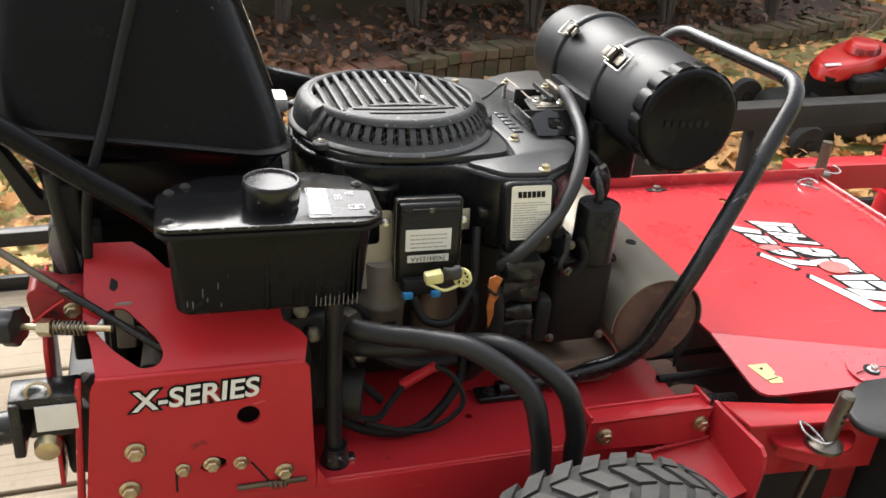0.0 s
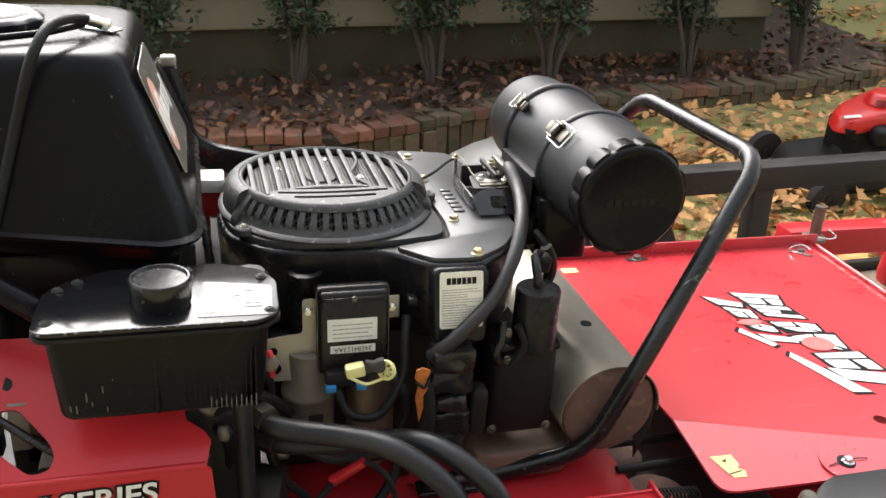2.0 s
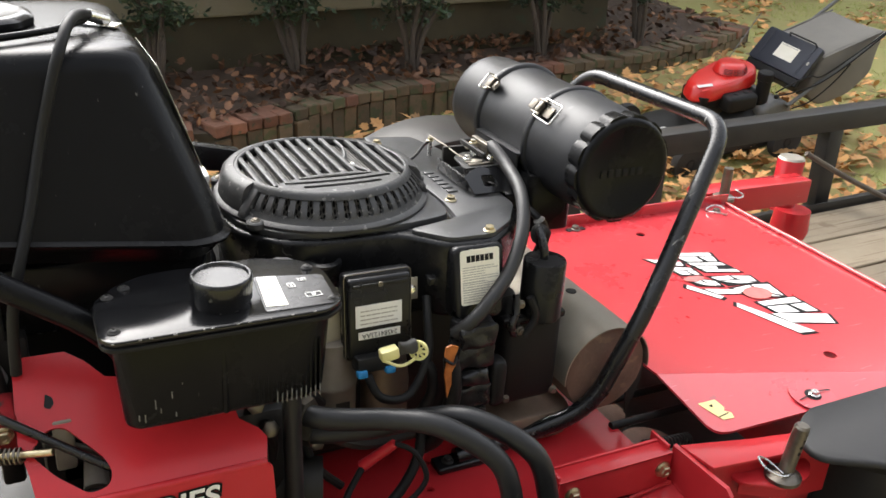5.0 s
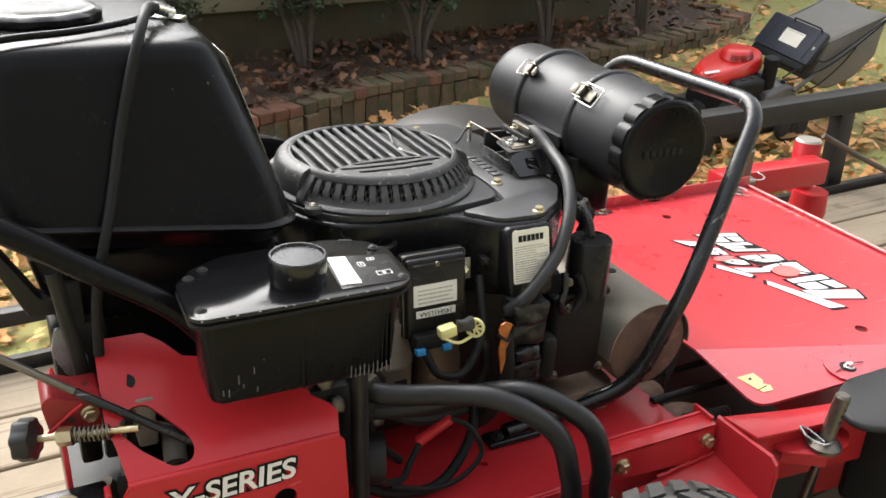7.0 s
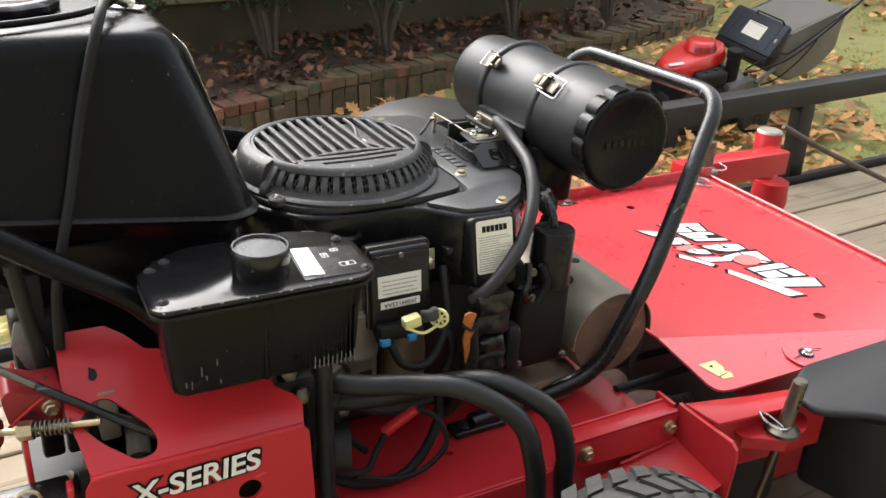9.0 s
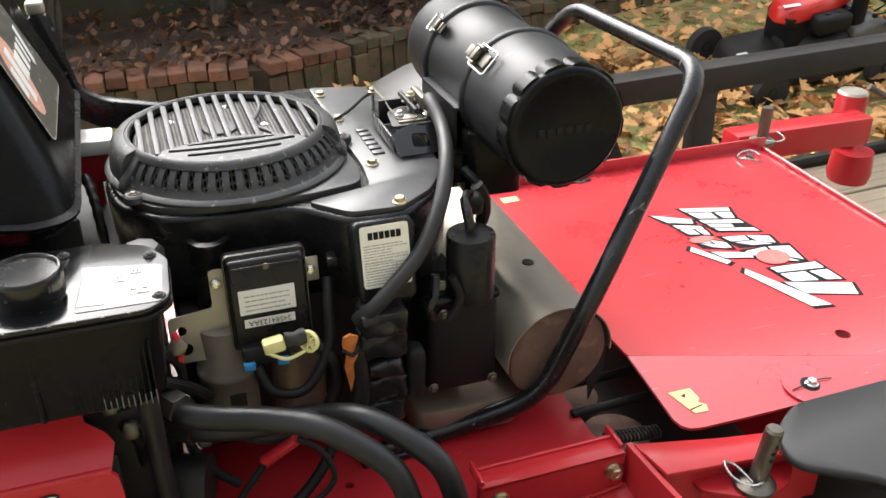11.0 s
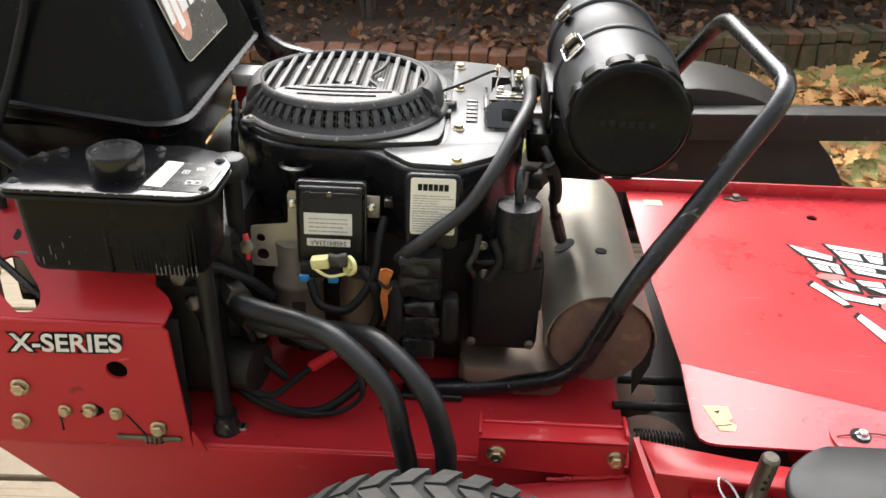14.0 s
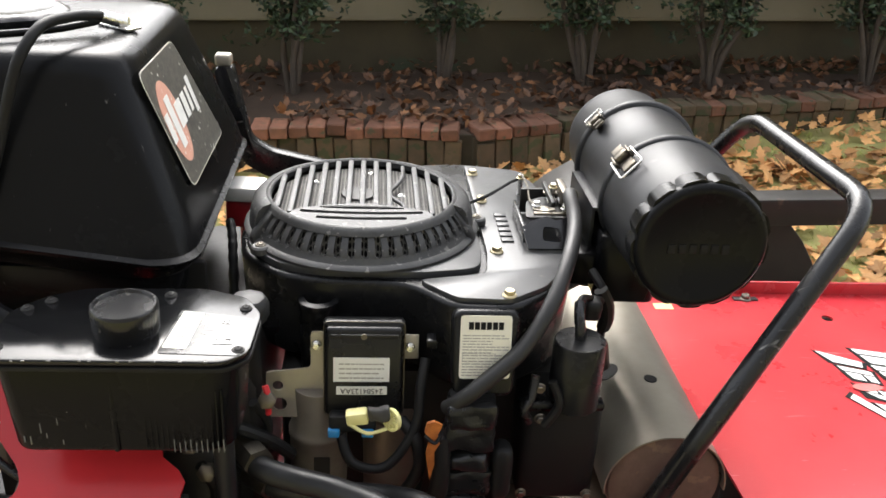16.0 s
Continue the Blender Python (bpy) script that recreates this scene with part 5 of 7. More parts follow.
for quad, kind in (([(1.187, 1.227), (1.250, 1.086), (1.216, 1.092), (1.176, 1.214)], 3), ([(1.222, 1.168), (1.328, 1.130), (1.314, 1.097), (1.234, 1.128)], 3),
                   ([(1.230, 1.216), (1.318, 1.208), (1.322, 1.146), (1.238, 1.166)], 0), ([(1.224, 1.284), (1.314, 1.278), (1.304, 1.216), (1.238, 1.240)], 2),
                   ([(1.216, 1.342), (1.302, 1.318), (1.298, 1.286), (1.232, 1.296)], 2), ([(1.216, 1.410), (1.288, 1.390), (1.298, 1.338), (1.227, 1.362)], 1),
                   ([(1.206, 1.464), (1.300, 1.438), (1.286, 1.396), (1.220, 1.416)], 0),
                   ([(1.138, 1.456), (1.204, 1.418), (1.198, 1.402), (1.154, 1.420)], 3), ([(1.156, 1.408), (1.205, 1.388), (1.203, 1.354), (1.166, 1.368)], 0),
                   ([(1.160, 1.352), (1.212, 1.322), (1.210, 1.296), (1.168, 1.316)], 2), ([(1.143, 1.324), (1.180, 1.257), (1.168, 1.252), (1.132, 1.312)], 3), ([(1.166, 1.298), (1.230, 1.272), (1.226, 1.256), (1.176, 1.272)], 3)):
    logo_cell(quad, BARS[kind])
part("logo_disc", sheet([(1.259 + 0.031 * math.cos(a), 1.246 + 0.025 * math.sin(a)) for a in [k * math.pi / 14 for k in range(28)]], [], 0.0005, FLAT(0.4540)), LOGO_RED, cover, "faded red oval in the logo", smooth=False)
part("logo_disc", sheet([(1.176 + 0.026 * math.cos(a), 1.342 + 0.011 * math.sin(a)) for a in [k * math.pi / 10 for k in range(20)]], [], 0.0005, FLAT(0.4540)), LOGO_RED, cover, smooth=False)

# cutting deck shell under the cover, caster arms and post
mpart("deck_shell", prism(rounded([(0.80, 0.95), (1.50, 0.90), (1.56, 1.66), (0.82, 1.66)], 0.05, 3), 0.13, Matrix.Translation((0, 0, 0.17)), 0.012), RED, "red cutting deck shell")
mpart("idler_arm", rod((0.79, 1.121, 0.38), (0.95, 1.122, 0.38), 0.007), MATT_BLACK)
mpart("idler_arm", rod((0.775, 1.056, 0.38), (0.95, 1.058, 0.38), 0.007), MATT_BLACK)
mpart("belt_pulley", lathe([(0.050, 0), (0.050, 0.006), (0.038, 0.010), (0.038, 0.018), (0.050, 0.022), (0.050, 0.028), (0.02, 0.030)], Matrix.Translation((0.83, 1.02, 0.325)), 28), RUST, "rusty belt pulley")
mpart("belt_pulley", lathe([(0.040, 0), (0.040, 0.02), (0.02, 0.024)], Matrix.Translation((0.815, 1.13, 0.33)), 24), RUST, "rusty belt pulley")
mpart("belt_spring", tube([(0.800 + 0.0008 * i, 0.998 - 0.00035 * i + 0.009 * math.cos(i * 1.05), 0.374 + 0.00022 * i + 0.009 * math.sin(i * 1.05)) for i in range(84)], 0.0019, 5, 2), DARK_PART, "dark steel belt spring")
mpart("rear_shroud", box(0.79, 1.05, 0.905, 1.64, 0.16, 0.315, 0.01), DARK_PART)
mpart("front_beam", box(1.54, 1.93, 1.735, 1.80, 0.385, 0.455, 0.006), RED, "red front caster beam")
post = mpart("caster_post", lathe([(0.038, 0), (0.038, 0.15), (0.035, 0.154), (0.012, 0.154)], Matrix.Translation((1.955, 1.845, 0.325)), 28), RED, "red caster socket with a grey cap")
part("post_cap", lathe([(0.0375, 0), (0.033, 0.006), (0.010, 0.008)], Matrix.Translation((1.955, 1.845, 0.478)), 28), BRACKET, post)
part("socket_boss", lathe([(0.05, 0), (0.055, 0.02), (0.05, 0.08)], Matrix.Translation((1.955, 1.80, 0.26)), 24), RED, post)
# far height-setting pin
pin = mpart("height_pin", rod((1.575, 1.70, 0.44), (1.575, 1.70, 0.535), 0.0125, 16), PIN, "greasy steel height pin with a clip")
part("pin_collar", lathe([(0.028, 0), (0.028, 0.008), (0.018, 0.014)], Matrix.Translation((1.575, 1.70, 0.45)), 20), PIN, pin)
part("pin_clip", tube([(1.56, 1.67, 0.468), (1.585, 1.655, 0.47), (1.61, 1.67, 0.47), (1.612, 1.70, 0.472)], 0.002, 6, 5), STEEL, pin)

# near lift bracket, gusset and pin
brk = mpart("lift_bracket", sheet([(0.572, 0.385), (0.770, 0.372), (0.772, 0.434), (0.572, 0.434)], [], 0.006, Matrix.Translation((0, 0.912, 0)) @ Matrix.Rotation(radians(90), 4, "X")), RED, "red welded lift bracket")
part("bracket_lip", box(0.572, 0.772, 0.906, 0.942, 0.4285, 0.4340, 0.002), RED, brk)
part("bracket_lip", box(0.578, 0.768, 0.936, 0.942, 0.380, 0.438, 0.002), RED, brk)
part("bracket_tab", box(0.5715, 0.5765, 0.910, 0.952, 0.4245, 0.441, 0.0015), RED, brk)
part("bracket_tab", box(0.7685, 0.7740, 0.915, 0.956, 0.4245, 0.441, 0.0015), RED, brk)
fin = bmesh.new()
a = [fin.verts.new(q) for q in ((0.778, 0.914, 0.440), (0.786, 0.846, 0.435), (0.792, 0.812, 0.431), (0.794, 0.802, 0.421), (0.795, 0.799, 0.40), (0.794, 0.805, 0.24), (0.780, 0.905, 0.24), (0.778, 0.914, 0.38))]
b = [fin.verts.new(v.co + Vector((0.0075, 0.002, 0))) for v in a]
fin.faces.new(a)
fin.faces.new(b[::-1])
for i in range(8):
    fin.faces.new((a[i], b[i], b[(i + 1) % 8], a[(i + 1) % 8]))
bevelled(fin, 0.0015, 2)
part("gusset", fin, RED, brk, smooth=False)
wed = bmesh.new()
w = [wed.verts.new(q) for q in ((0.62, 0.908, 0.350), (0.780, 0.908, 0.378), (0.794, 0.812, 0.352), (0.66, 0.80, 0.318), (0.65, 0.912, 0.30), (0.794, 0.84, 0.30))]
wed.faces.new((w[0], w[1], w[2], w[3]))
wed.faces.new((w[3], w[2], w[5], w[4]))
wed.faces.new((w[0], w[3], w[4]))
part("brace", wed, RED, brk, smooth=False)
r_weld = random.Random(8)
for a, b in (((0.668, 0.905, 0.366), (0.776, 0.904, 0.381)), ((0.781, 0.900, 0.379), (0.793, 0.835, 0.360))):
    a, b = Vector(a), Vector(b)
    part("weld_bead", tube([a.lerp(b, k / 24) + Vector((0, 0, r_weld.uniform(-0.0012, 0.0012))) for k in range(25)], 0.0028, 7, 2, radii=lambda t: 0.8 + 0.35 * math.sin(t * 90) ** 2), RED, brk)
for x in (0.596, 0.757):
    mbolt((x, 0.906, 0.408), (0, -1, 0), 0.0125, ZINC, parent=brk)
arm = mpart("lift_arm", prism([(0.786, 0.909), (0.90, 0.882), (0.973, 0.869), (1.12, 0.856), (1.12, 0.822), (0.95, 0.831), (0.915, 0.834), (0.797, 0.846)], 0.006, Matrix.Translation((0, 0, 0.436)), 0.001), RED, "red lift arm")
part("arm_web", prism([(0.80, 0.864), (1.12, 0.838), (1.12, 0.832), (0.80, 0.858)], -0.10, Matrix.Translation((0, 0, 0.436)), 0), RED, arm)
part("pin_plate", prism(rounded([(0.846, 0.866), (0.843, 0.836), (0.905, 0.797), (0.956, 0.806), (0.984, 0.832), (0.984, 0.850)], 0.014, 3), 0.006, Matrix.Translation((0, 0, 0.404)), 0.001), RED, arm)
part("plate_web", prism([(0.850, 0.840), (0.908, 0.803), (0.912, 0.808), (0.854, 0.845)], -0.020, Matrix.Translation((0, 0, 0.404)), 0), RED, arm)
npin = mpart("height_pin", join(rod((0.896, 0.828, 0.24), (0.9128, 0.8193, 0.408), 0.0058, 12), rod((0.9128, 0.8193, 0.406), (0.921, 0.815, 0.502), 0.0115, 16), rod((0.921, 0.815, 0.502), (0.9213, 0.8149, 0.506), 0.0115, 16, 0.009)), PIN, "greasy steel height pin with a clip")
part("pin_collar", lathe([(0.027, 0), (0.027, 0.006), (0.018, 0.012)], Matrix.Translation((0.9125, 0.8195, 0.411)), 20), PIN, npin)
for k in range(4):
    part("pin_hole", lathe([(0.003, 0), (0.003, 0.001)], along((0.9165 + 0.001 * k, 0.8055, 0.462 + 0.011 * k), (0.9165, 0.80, 0.462 + 0.011 * k)), 10), MATT_BLACK, npin)
part("pin_clip", tube([(0.940, 0.828, 0.428), (0.915, 0.808, 0.426), (0.890, 0.806, 0.430), (0.874, 0.820, 0.438), (0.874, 0.838, 0.445), (0.888, 0.834, 0.440), (0.900, 0.810, 0.428)], 0.0018, 6, 5), STEEL, npin)

# discharge chute, dark rubber
chute_plan = rounded([(1.000, 0.880), (1.60, 0.886), (1.60, 0.56), (1.16, 0.60), (1.02, 0.728), (0.948, 0.798), (0.957, 0.850)], 0.03, 5)
shell = prism(chute_plan, 0.012, Matrix.Translation((0, 0, 0.462)), 0.005, 3)
bmesh.ops.subdivide_edges(shell, edges=[e for e in shell.edges if e.calc_length() > 0.1], cuts=3)
for v in shell.verts:
    v.co.z -= 0.5 * max(0.0, 1.015 - v.co.x) ** 1.15 + 0.10 * max(0.0, 0.80 - v.co.y)
chute = mpart("discharge_chute", shell, RUBBER, "dark grey moulded discharge chute")
part("chute_side", prism(rounded([(1.03, 0.868), (1.58, 0.870), (1.58, 0.62), (1.17, 0.66), (1.06, 0.77)], 0.03, 4), 0.20, Matrix.Translation((0, 0, 0.245)), 0.01), DARK_PART, chute)

# drive wheel
TX, TY, TZ, TR = 0.515, 0.685, 0.262, 0.238
wm = Matrix.Translation((TX, TY, TZ)) @ Matrix.Rotation(radians(90), 4, "X")
tyre = mpart("drive_tyre", lathe([(0.11, -0.080), (0.170, -0.098), (0.212, -0.099), (0.229, -0.085), (0.237, -0.045), (0.238, 0.0), (0.237, 0.045), (0.229, 0.085), (0.212, 0.099), (0.170, 0.098), (0.11, 0.080)], wm, 80), TYRE, "black turf tyre with a zigzag tread")
part("rim", lathe([(0.105, -0.075), (0.095, -0.065), (0.085, 0.0), (0.03, 0.02), (0.03, -0.02), (0.085, -0.02), (0.105, 0.075)], wm, 32), GREY_DECK, tyre)


def lug(w0, w1, skew, size):
    """A block of tread lying on the round of the tyre, between two places across it."""
    bm = bmesh.new()
    rows = []
    for h in (-0.004, 0.0066):
        row = []
        for k in range(3):
            w = w0 + (w1 - w0) * k / 2
            r = TR - 0.0012 - 0.0095 * (abs(w) / 0.085) ** 3.2 + h
            for e in (-size, size):
                t = skew * k / 2 + e * (1 - 0.07 * (h > 0))
                row.append(bm.verts.new((r * math.sin(t), w, r * math.cos(t))))
        rows.append(row)
    a, b = rows
    for k in (0, 2):
        bm.faces.new((b[k], b[k + 1], b[k + 3], b[k + 2]))
        bm.faces.new((a[k], b[k], b[k + 2], a[k + 2]))
        bm.faces.new((a[k + 1], a[k + 3], b[k + 3], b[k + 1]))
    bm.faces.new((a[0], a[1], b[1], b[0]))
    bm.faces.new((a[4], b[4], b[5], a[5]))
    return finish(bm, "tread_lug", TREAD)


count = 38
pitch = 2 * math.pi / count
for w0, w1, skew, size, off in ((-0.096, -0.060, 0.09, 0.054, 0.02), (-0.055, -0.021, -0.09, 0.056, 0.11), (-0.015, 0.019, 0.09, 0.056, 0.02), (0.025, 0.057, -0.09, 0.056, 0.11), (0.063, 0.096, 0.09, 0.054, 0.02)):
    shape = lug(w0, w1, skew, size)
    for i in range(count):
        a = pitch * i + off
        if math.cos(a) > 0.1:
            ob = new("tread_lug", shape)
            ob.parent = tyre
            ob.matrix_basis = Matrix.Translation((TX, TY, TZ)) @ Matrix.Rotation(a, 4, "Y")

# fuel tank, strap, handle tubes and levers behind
fuel = bmesh.new()
def ring_at(z, x0, x1, y0, y1, c):
    pts = rounded([(x0, y0), (x1, y0), (x1, y1), (x0, y1)], c, 6)
    lift = 0.042 if z < 0.84 else 0.0
    return [fuel.verts.new((x, y, z + lift * min(1.0, max(0.0, (0.03 - x) / 0.19)) ** 1.6)) for x, y in pts]
levels = [(0.772, -0.168, 0.154, 1.080, 1.50, 0.05), (0.788, -0.178, 0.163, 1.070, 1.52, 0.05), (0.793, -0.184, 0.170, 1.063, 1.53, 0.05), (0.797, -0.185, 0.171, 1.062, 1.53, 0.05), (0.801, -0.180, 0.165, 1.069, 1.525, 0.05), (0.83, -0.180, 0.158, 1.076, 1.52, 0.05), (0.985, -0.176, 0.102, 1.1265, 1.479, 0.05), (0.999, -0.171, 0.0955, 1.132, 1.474, 0.05), (1.0065, -0.165, 0.0885, 1.138, 1.469, 0.05), (1.0105, -0.156, 0.079, 1.147, 1.461, 0.05), (1.0125, -0.126, 0.062, 1.160, 1.450, 0.05), (1.013, -0.10, 0.02, 1.19, 1.42, 0.05)]
rings = [ring_at(*l) for l in levels]
for a, b in zip(rings, rings[1:]):
    for i in range(len(a)):
        fuel.faces.new((a[i], a[(i + 1) % len(a)], b[(i + 1) % len(a)], b[i]))
fuel.faces.new(rings[0][::-1])
fuel.faces.new(rings[-1])
ftank = mpart("fuel_tank", fuel, TANK_BLACK, "large black moulded fuel tank with a decal")
part("tank_cap", fluted([(0.074, 0, 0), (0.076, 0.003, 1), (0.076, 0.010, 1), (0.072, 0.0145, 0), (0.066, 0.016, 0), (0.060, 0.0150, 0), (0.03, 0.0155, 0)], Matrix.Translation((-0.090, 1.30, 1.012)), 48, 0.0022), GLOSS_BLACK, ftank, "wide black tank cap")
part("outlet", join(box(-0.026, 0.026, -0.011, 0.011, 0, 0.004, 0.0015, Matrix.Translation((0.058, 1.268, 1.0125)) @ Matrix.Rotation(radians(-35), 4, "Z")), rod((0.066, 1.262, 1.020), (0.044, 1.245, 1.030), 0.0075, 12), lathe([(0.010, 0), (0.009, 0.012)], Matrix.Translation((0.062, 1.265, 1.014)), 6)), STEEL, ftank, "chrome hose fitting")
strap_line = [(0.058, 1.256, 1.023), (0.044, 1.245, 1.030), (0.028, 1.20, 1.038), (0.014, 1.140, 1.040), (0.000, 1.108, 1.018), (-0.012, 1.098, 0.985), (-0.030, 1.090, 0.925), (-0.050, 1.066, 0.855), (-0.068, 1.045, 0.80), (-0.080, 1.04, 0.75), (-0.085, 1.04, 0.68)]
mpart("vent_line", tube([(-0.20, 1.135, 1.010), (-0.131, 1.150, 1.019), (-0.065, 1.168, 1.020), (0.000, 1.205, 1.021), (0.040, 1.245, 1.024)], 0.0042, 10, 6), TANK_BLACK, "thin black vent line on the tank")
mpart("fuel_hose", tube(strap_line, 0.0062, 12, 8), MATT_BLACK, "black rubber fuel hose")
# decal on the tank's sloping front
up = Vector((0.104 - 0.158, 0, 0.15)).normalized()
right = Vector((0, 1, 0))
nrm = right.cross(up) * -1 if right.cross(up).x < 0 else right.cross(up)
dm = Matrix((( right.x, up.x, nrm.x, 0.130), (right.y, up.y, nrm.y, 1.268), (right.z, up.z, nrm.z, 0.908), (0, 0, 0, 1)))
dm = dm @ Matrix.Translation((0, 0, 0.0035))
part("decal", prism(rounded([(-0.108, -0.060), (0.102, -0.060), (0.051, 0.083), (-0.121, 0.083)], 0.014, 3), 0.0008, dm, 0), DECAL, ftank, "worn grey decal with faded print")
part("decal_edge", prism(rounded([(-0.1095, -0.0615), (0.1038, -0.0615), (0.0523, 0.0845), (-0.1225, 0.0845)], 0.015, 3), 0.0004, dm, 0), LABEL_CREAM, ftank)
part("decal_print", prism([(x * 0.72 - 0.072, y + 0.012) for x, y in circle(0, 0, 0.050, 28)], 0.0004, dm @ Matrix.Translation((0, 0, 0.001)), 0), DECAL_PINK, ftank, "faded orange round print")
for x, w, h in ((-0.098, 0.021, 0.034), (-0.072, 0.024, 0.062), (-0.040, 0.034, 0.030), (-0.008, 0.022, 0.030), (0.016, 0.016, 0.030), (0.038, 0.019, 0.046)):
    part("decal_print", prism([(x - w / 2, -h / 2), (x + w / 2 - 0.004, -h / 2), (x + w / 2, h / 2), (x - w / 2 + 0.004, h / 2)], 0.0004, dm @ Matrix.Rotation(radians(2), 4, "Z") @ Matrix.Translation((0.0, 0.014, 0.0016)), 0), WHITE_PRINT, ftank)
part("tank_sump", prism(rounded([(-0.145, 1.082), (0.148, 1.082), (0.148, 1.48), (-0.145, 1.48)], 0.03, 3), -0.10, Matrix.Translation((0, 0, 0.785)), 0.012, taper=0.86), TANK_BLACK, ftank)
# stands in for the far red panel; the white top paints its sky reflection
far_red = mpart("far_red_block", join(box(0.150, 0.200, 1.385, 1.425, 0.700, 0.742, 0.005), rod((0.175, 1.405, 0.62), (0.175, 1.405, 0.705), 0.008, 10)), RED_PLASTIC, "red block for the far-side panel, its sky glare a white top")
part("sky_glare_top", prism(rounded([(0.146, 1.380), (0.206, 1.376), (0.208, 1.428), (0.148, 1.432)], 0.006, 2), 0.022, Matrix.Translation((0, 0, 0.743)) @ Matrix.Rotation(radians(0), 4, "X"), 0.003), LABEL, far_red)
part("ribbed_hose", tube([(0.165, 1.33, 0.735), (0.172, 1.30, 0.722), (0.176, 1.27, 0.700), (0.180, 1.24, 0.66)], 0.0065, 12, 10, radii=lambda t: 1.0 + 0.10 * math.sin(t * 150)), MATT_BLACK, far_red)
linkage = mpart("linkage_box", box(-0.07, 0.10, 1.03, 1.09, 0.46, 0.60, 0.01), DARK_PART)
# black plate added in place of the deep shadow below the tank
mpart("shade_plate", box(-0.085, 0.16, 1.165, 1.18, 0.44, 0.752, 0.006), MATT_BLACK, "added black plate for the shadows under the tank")
part("lever_boss", rod((-0.020, 0.985, 0.545), (-0.012, 1.04, 0.575), 0.014, 16), FILTER, linkage)
part("lever_plate", box(-0.058, -0.036, 0.990, 1.06, 0.575, 0.640, 0.003), FILTER, linkage)
part("lever_link", rod((-0.045, 1.00, 0.60), (0.03, 1.01, 0.555), 0.006, 10), PIN, linkage)
mpart("handle_tube", tube([(-0.62, 1.10, 1.14), (-0.20, 1.035, 0.875), (-0.09, 1.020, 0.800), (-0.01, 1.01, 0.745), (0.03, 1.005, 0.70)], 0.0142, 14, 6), TANK_BLACK, "black steel handle tube")
mpart("handle_upright", box(-0.118, -0.092, 1.085, 1.112, 0.50, 0.755, 0.005), DARK_PART, "grimy steel upright")
mpart("hanging_bracket", prism(rounded([(-0.195, 0.822), (-0.178, 0.812), (-0.136, 0.735), (-0.100, 0.733), (-0.100, 0.714), (-0.150, 0.714)], 0.006, 2), 0.03, FRONT(0, 1.12, 0), 0.002), DARK_PART, "black hanging bracket")
lever = mpart("far_lever", prism(rounded([(0.114, 0.896), (0.145, 0.900), (0.168, 0.782), (0.200, 0.762), (0.300, 0.740), (0.300, 0.700), (0.190, 0.718), (0.152, 0.742), (0.134, 0.80)], 0.012, 3), 0.025, Matrix.Translation((0.0, 1.575, 0.0)) @ Matrix.Rotation(radians(90), 4, "X"), 0.003), GLOSS_BLACK, "bent black steel lever with a bright end")
part("lever_end", box(0.117, 0.143, 1.552, 1.574, 0.897, 0.916, 0.005, seg=3), BRACKET, lever)
# spring knob, control rod and latch at the back
knob = mpart("spring_knob", fluted([(0.008, 0.006, 0), (0.012, 0.008, 0), (0.0205, 0.009, 1), (0.0215, 0.011, 1), (0.0215, 0.026, 1), (0.0205, 0.028, 1), (0.010, 0.0285, 0)], along((-0.156, 0.990, 0.618), (-0.206, 1.012, 0.612)), 28, 0.0026), RUBBER, "black star knob on a spring bolt")
part("knob_bolt", rod((-0.165, 0.995, 0.616), (-0.060, 0.9535, 0.6292), 0.0042, 10), ZINC, knob)
part("knob_nut", rod((-0.141, 0.984, 0.6195), (-0.126, 0.978, 0.6215), 0.0110, 6), ZINC, knob)
part("knob_spring", tube([Vector((-0.125, 0.978, 0.6215)) + Vector((0.00092, -0.00040, 0.00013)) * i + Vector((0.003 * math.cos(i * 1.26), 0.0075 * math.cos(i * 1.26), 0.0082 * math.sin(i * 1.26))) for i in range(40)], 0.0014, 6, 2), PIN, knob)
mpart("control_rod", tube([(-0.45, 1.133, 0.870), (-0.30, 1.072, 0.780), (-0.118, 0.998, 0.664)], 0.0046, 10, 4), PIN, "greasy steel control rod")
mpart("control_rod", tube([(-0.118, 0.998, 0.664), (-0.062, 0.972, 0.632), (-0.016, 0.950, 0.606), (0.02, 0.95, 0.575)], 0.0050, 10, 4), GLOSS_BLACK, "oil-blackened end of the control rod")
pivot = mpart("pivot_block", prism(rounded([(-0.154, 0.655), (-0.146, 0.664), (-0.118, 0.652), (-0.090, 0.652), (-0.095, 0.608), (-0.129, 0.619), (-0.149, 0.618)], 0.006, 3), 0.055, FRONT(0, 1.052, 0), 0.004), GRIMY_RED, "grimy red pivot casting")
part("weld_bead", tube([(-0.150, 0.996, 0.618), (-0.132, 0.995, 0.634), (-0.112, 0.996, 0.648)], 0.0022, 6, 4), RED, pivot)
mpart("pivot_post", tube([(-0.102, 1.06, 0.60), (-0.105, 1.06, 0.65), (-0.113, 1.062, 0.72), (-0.120, 1.066, 0.78)], 0.0088, 14, 5), DARK_PART, "grimy dark steel post")
mpart("frame_plate", prism([(0.974, 0.385), (1.074, 0.385), (1.074, 0.655), (0.985, 0.606), (0.974, 0.590)], 0.006, Matrix(((0, 0, 1, -0.140), (1, 0, 0, 0), (0, 1, 0, 0), (0, 0, 0, 1))), 0.0015), RED, "red frame plate with scuffed edges")
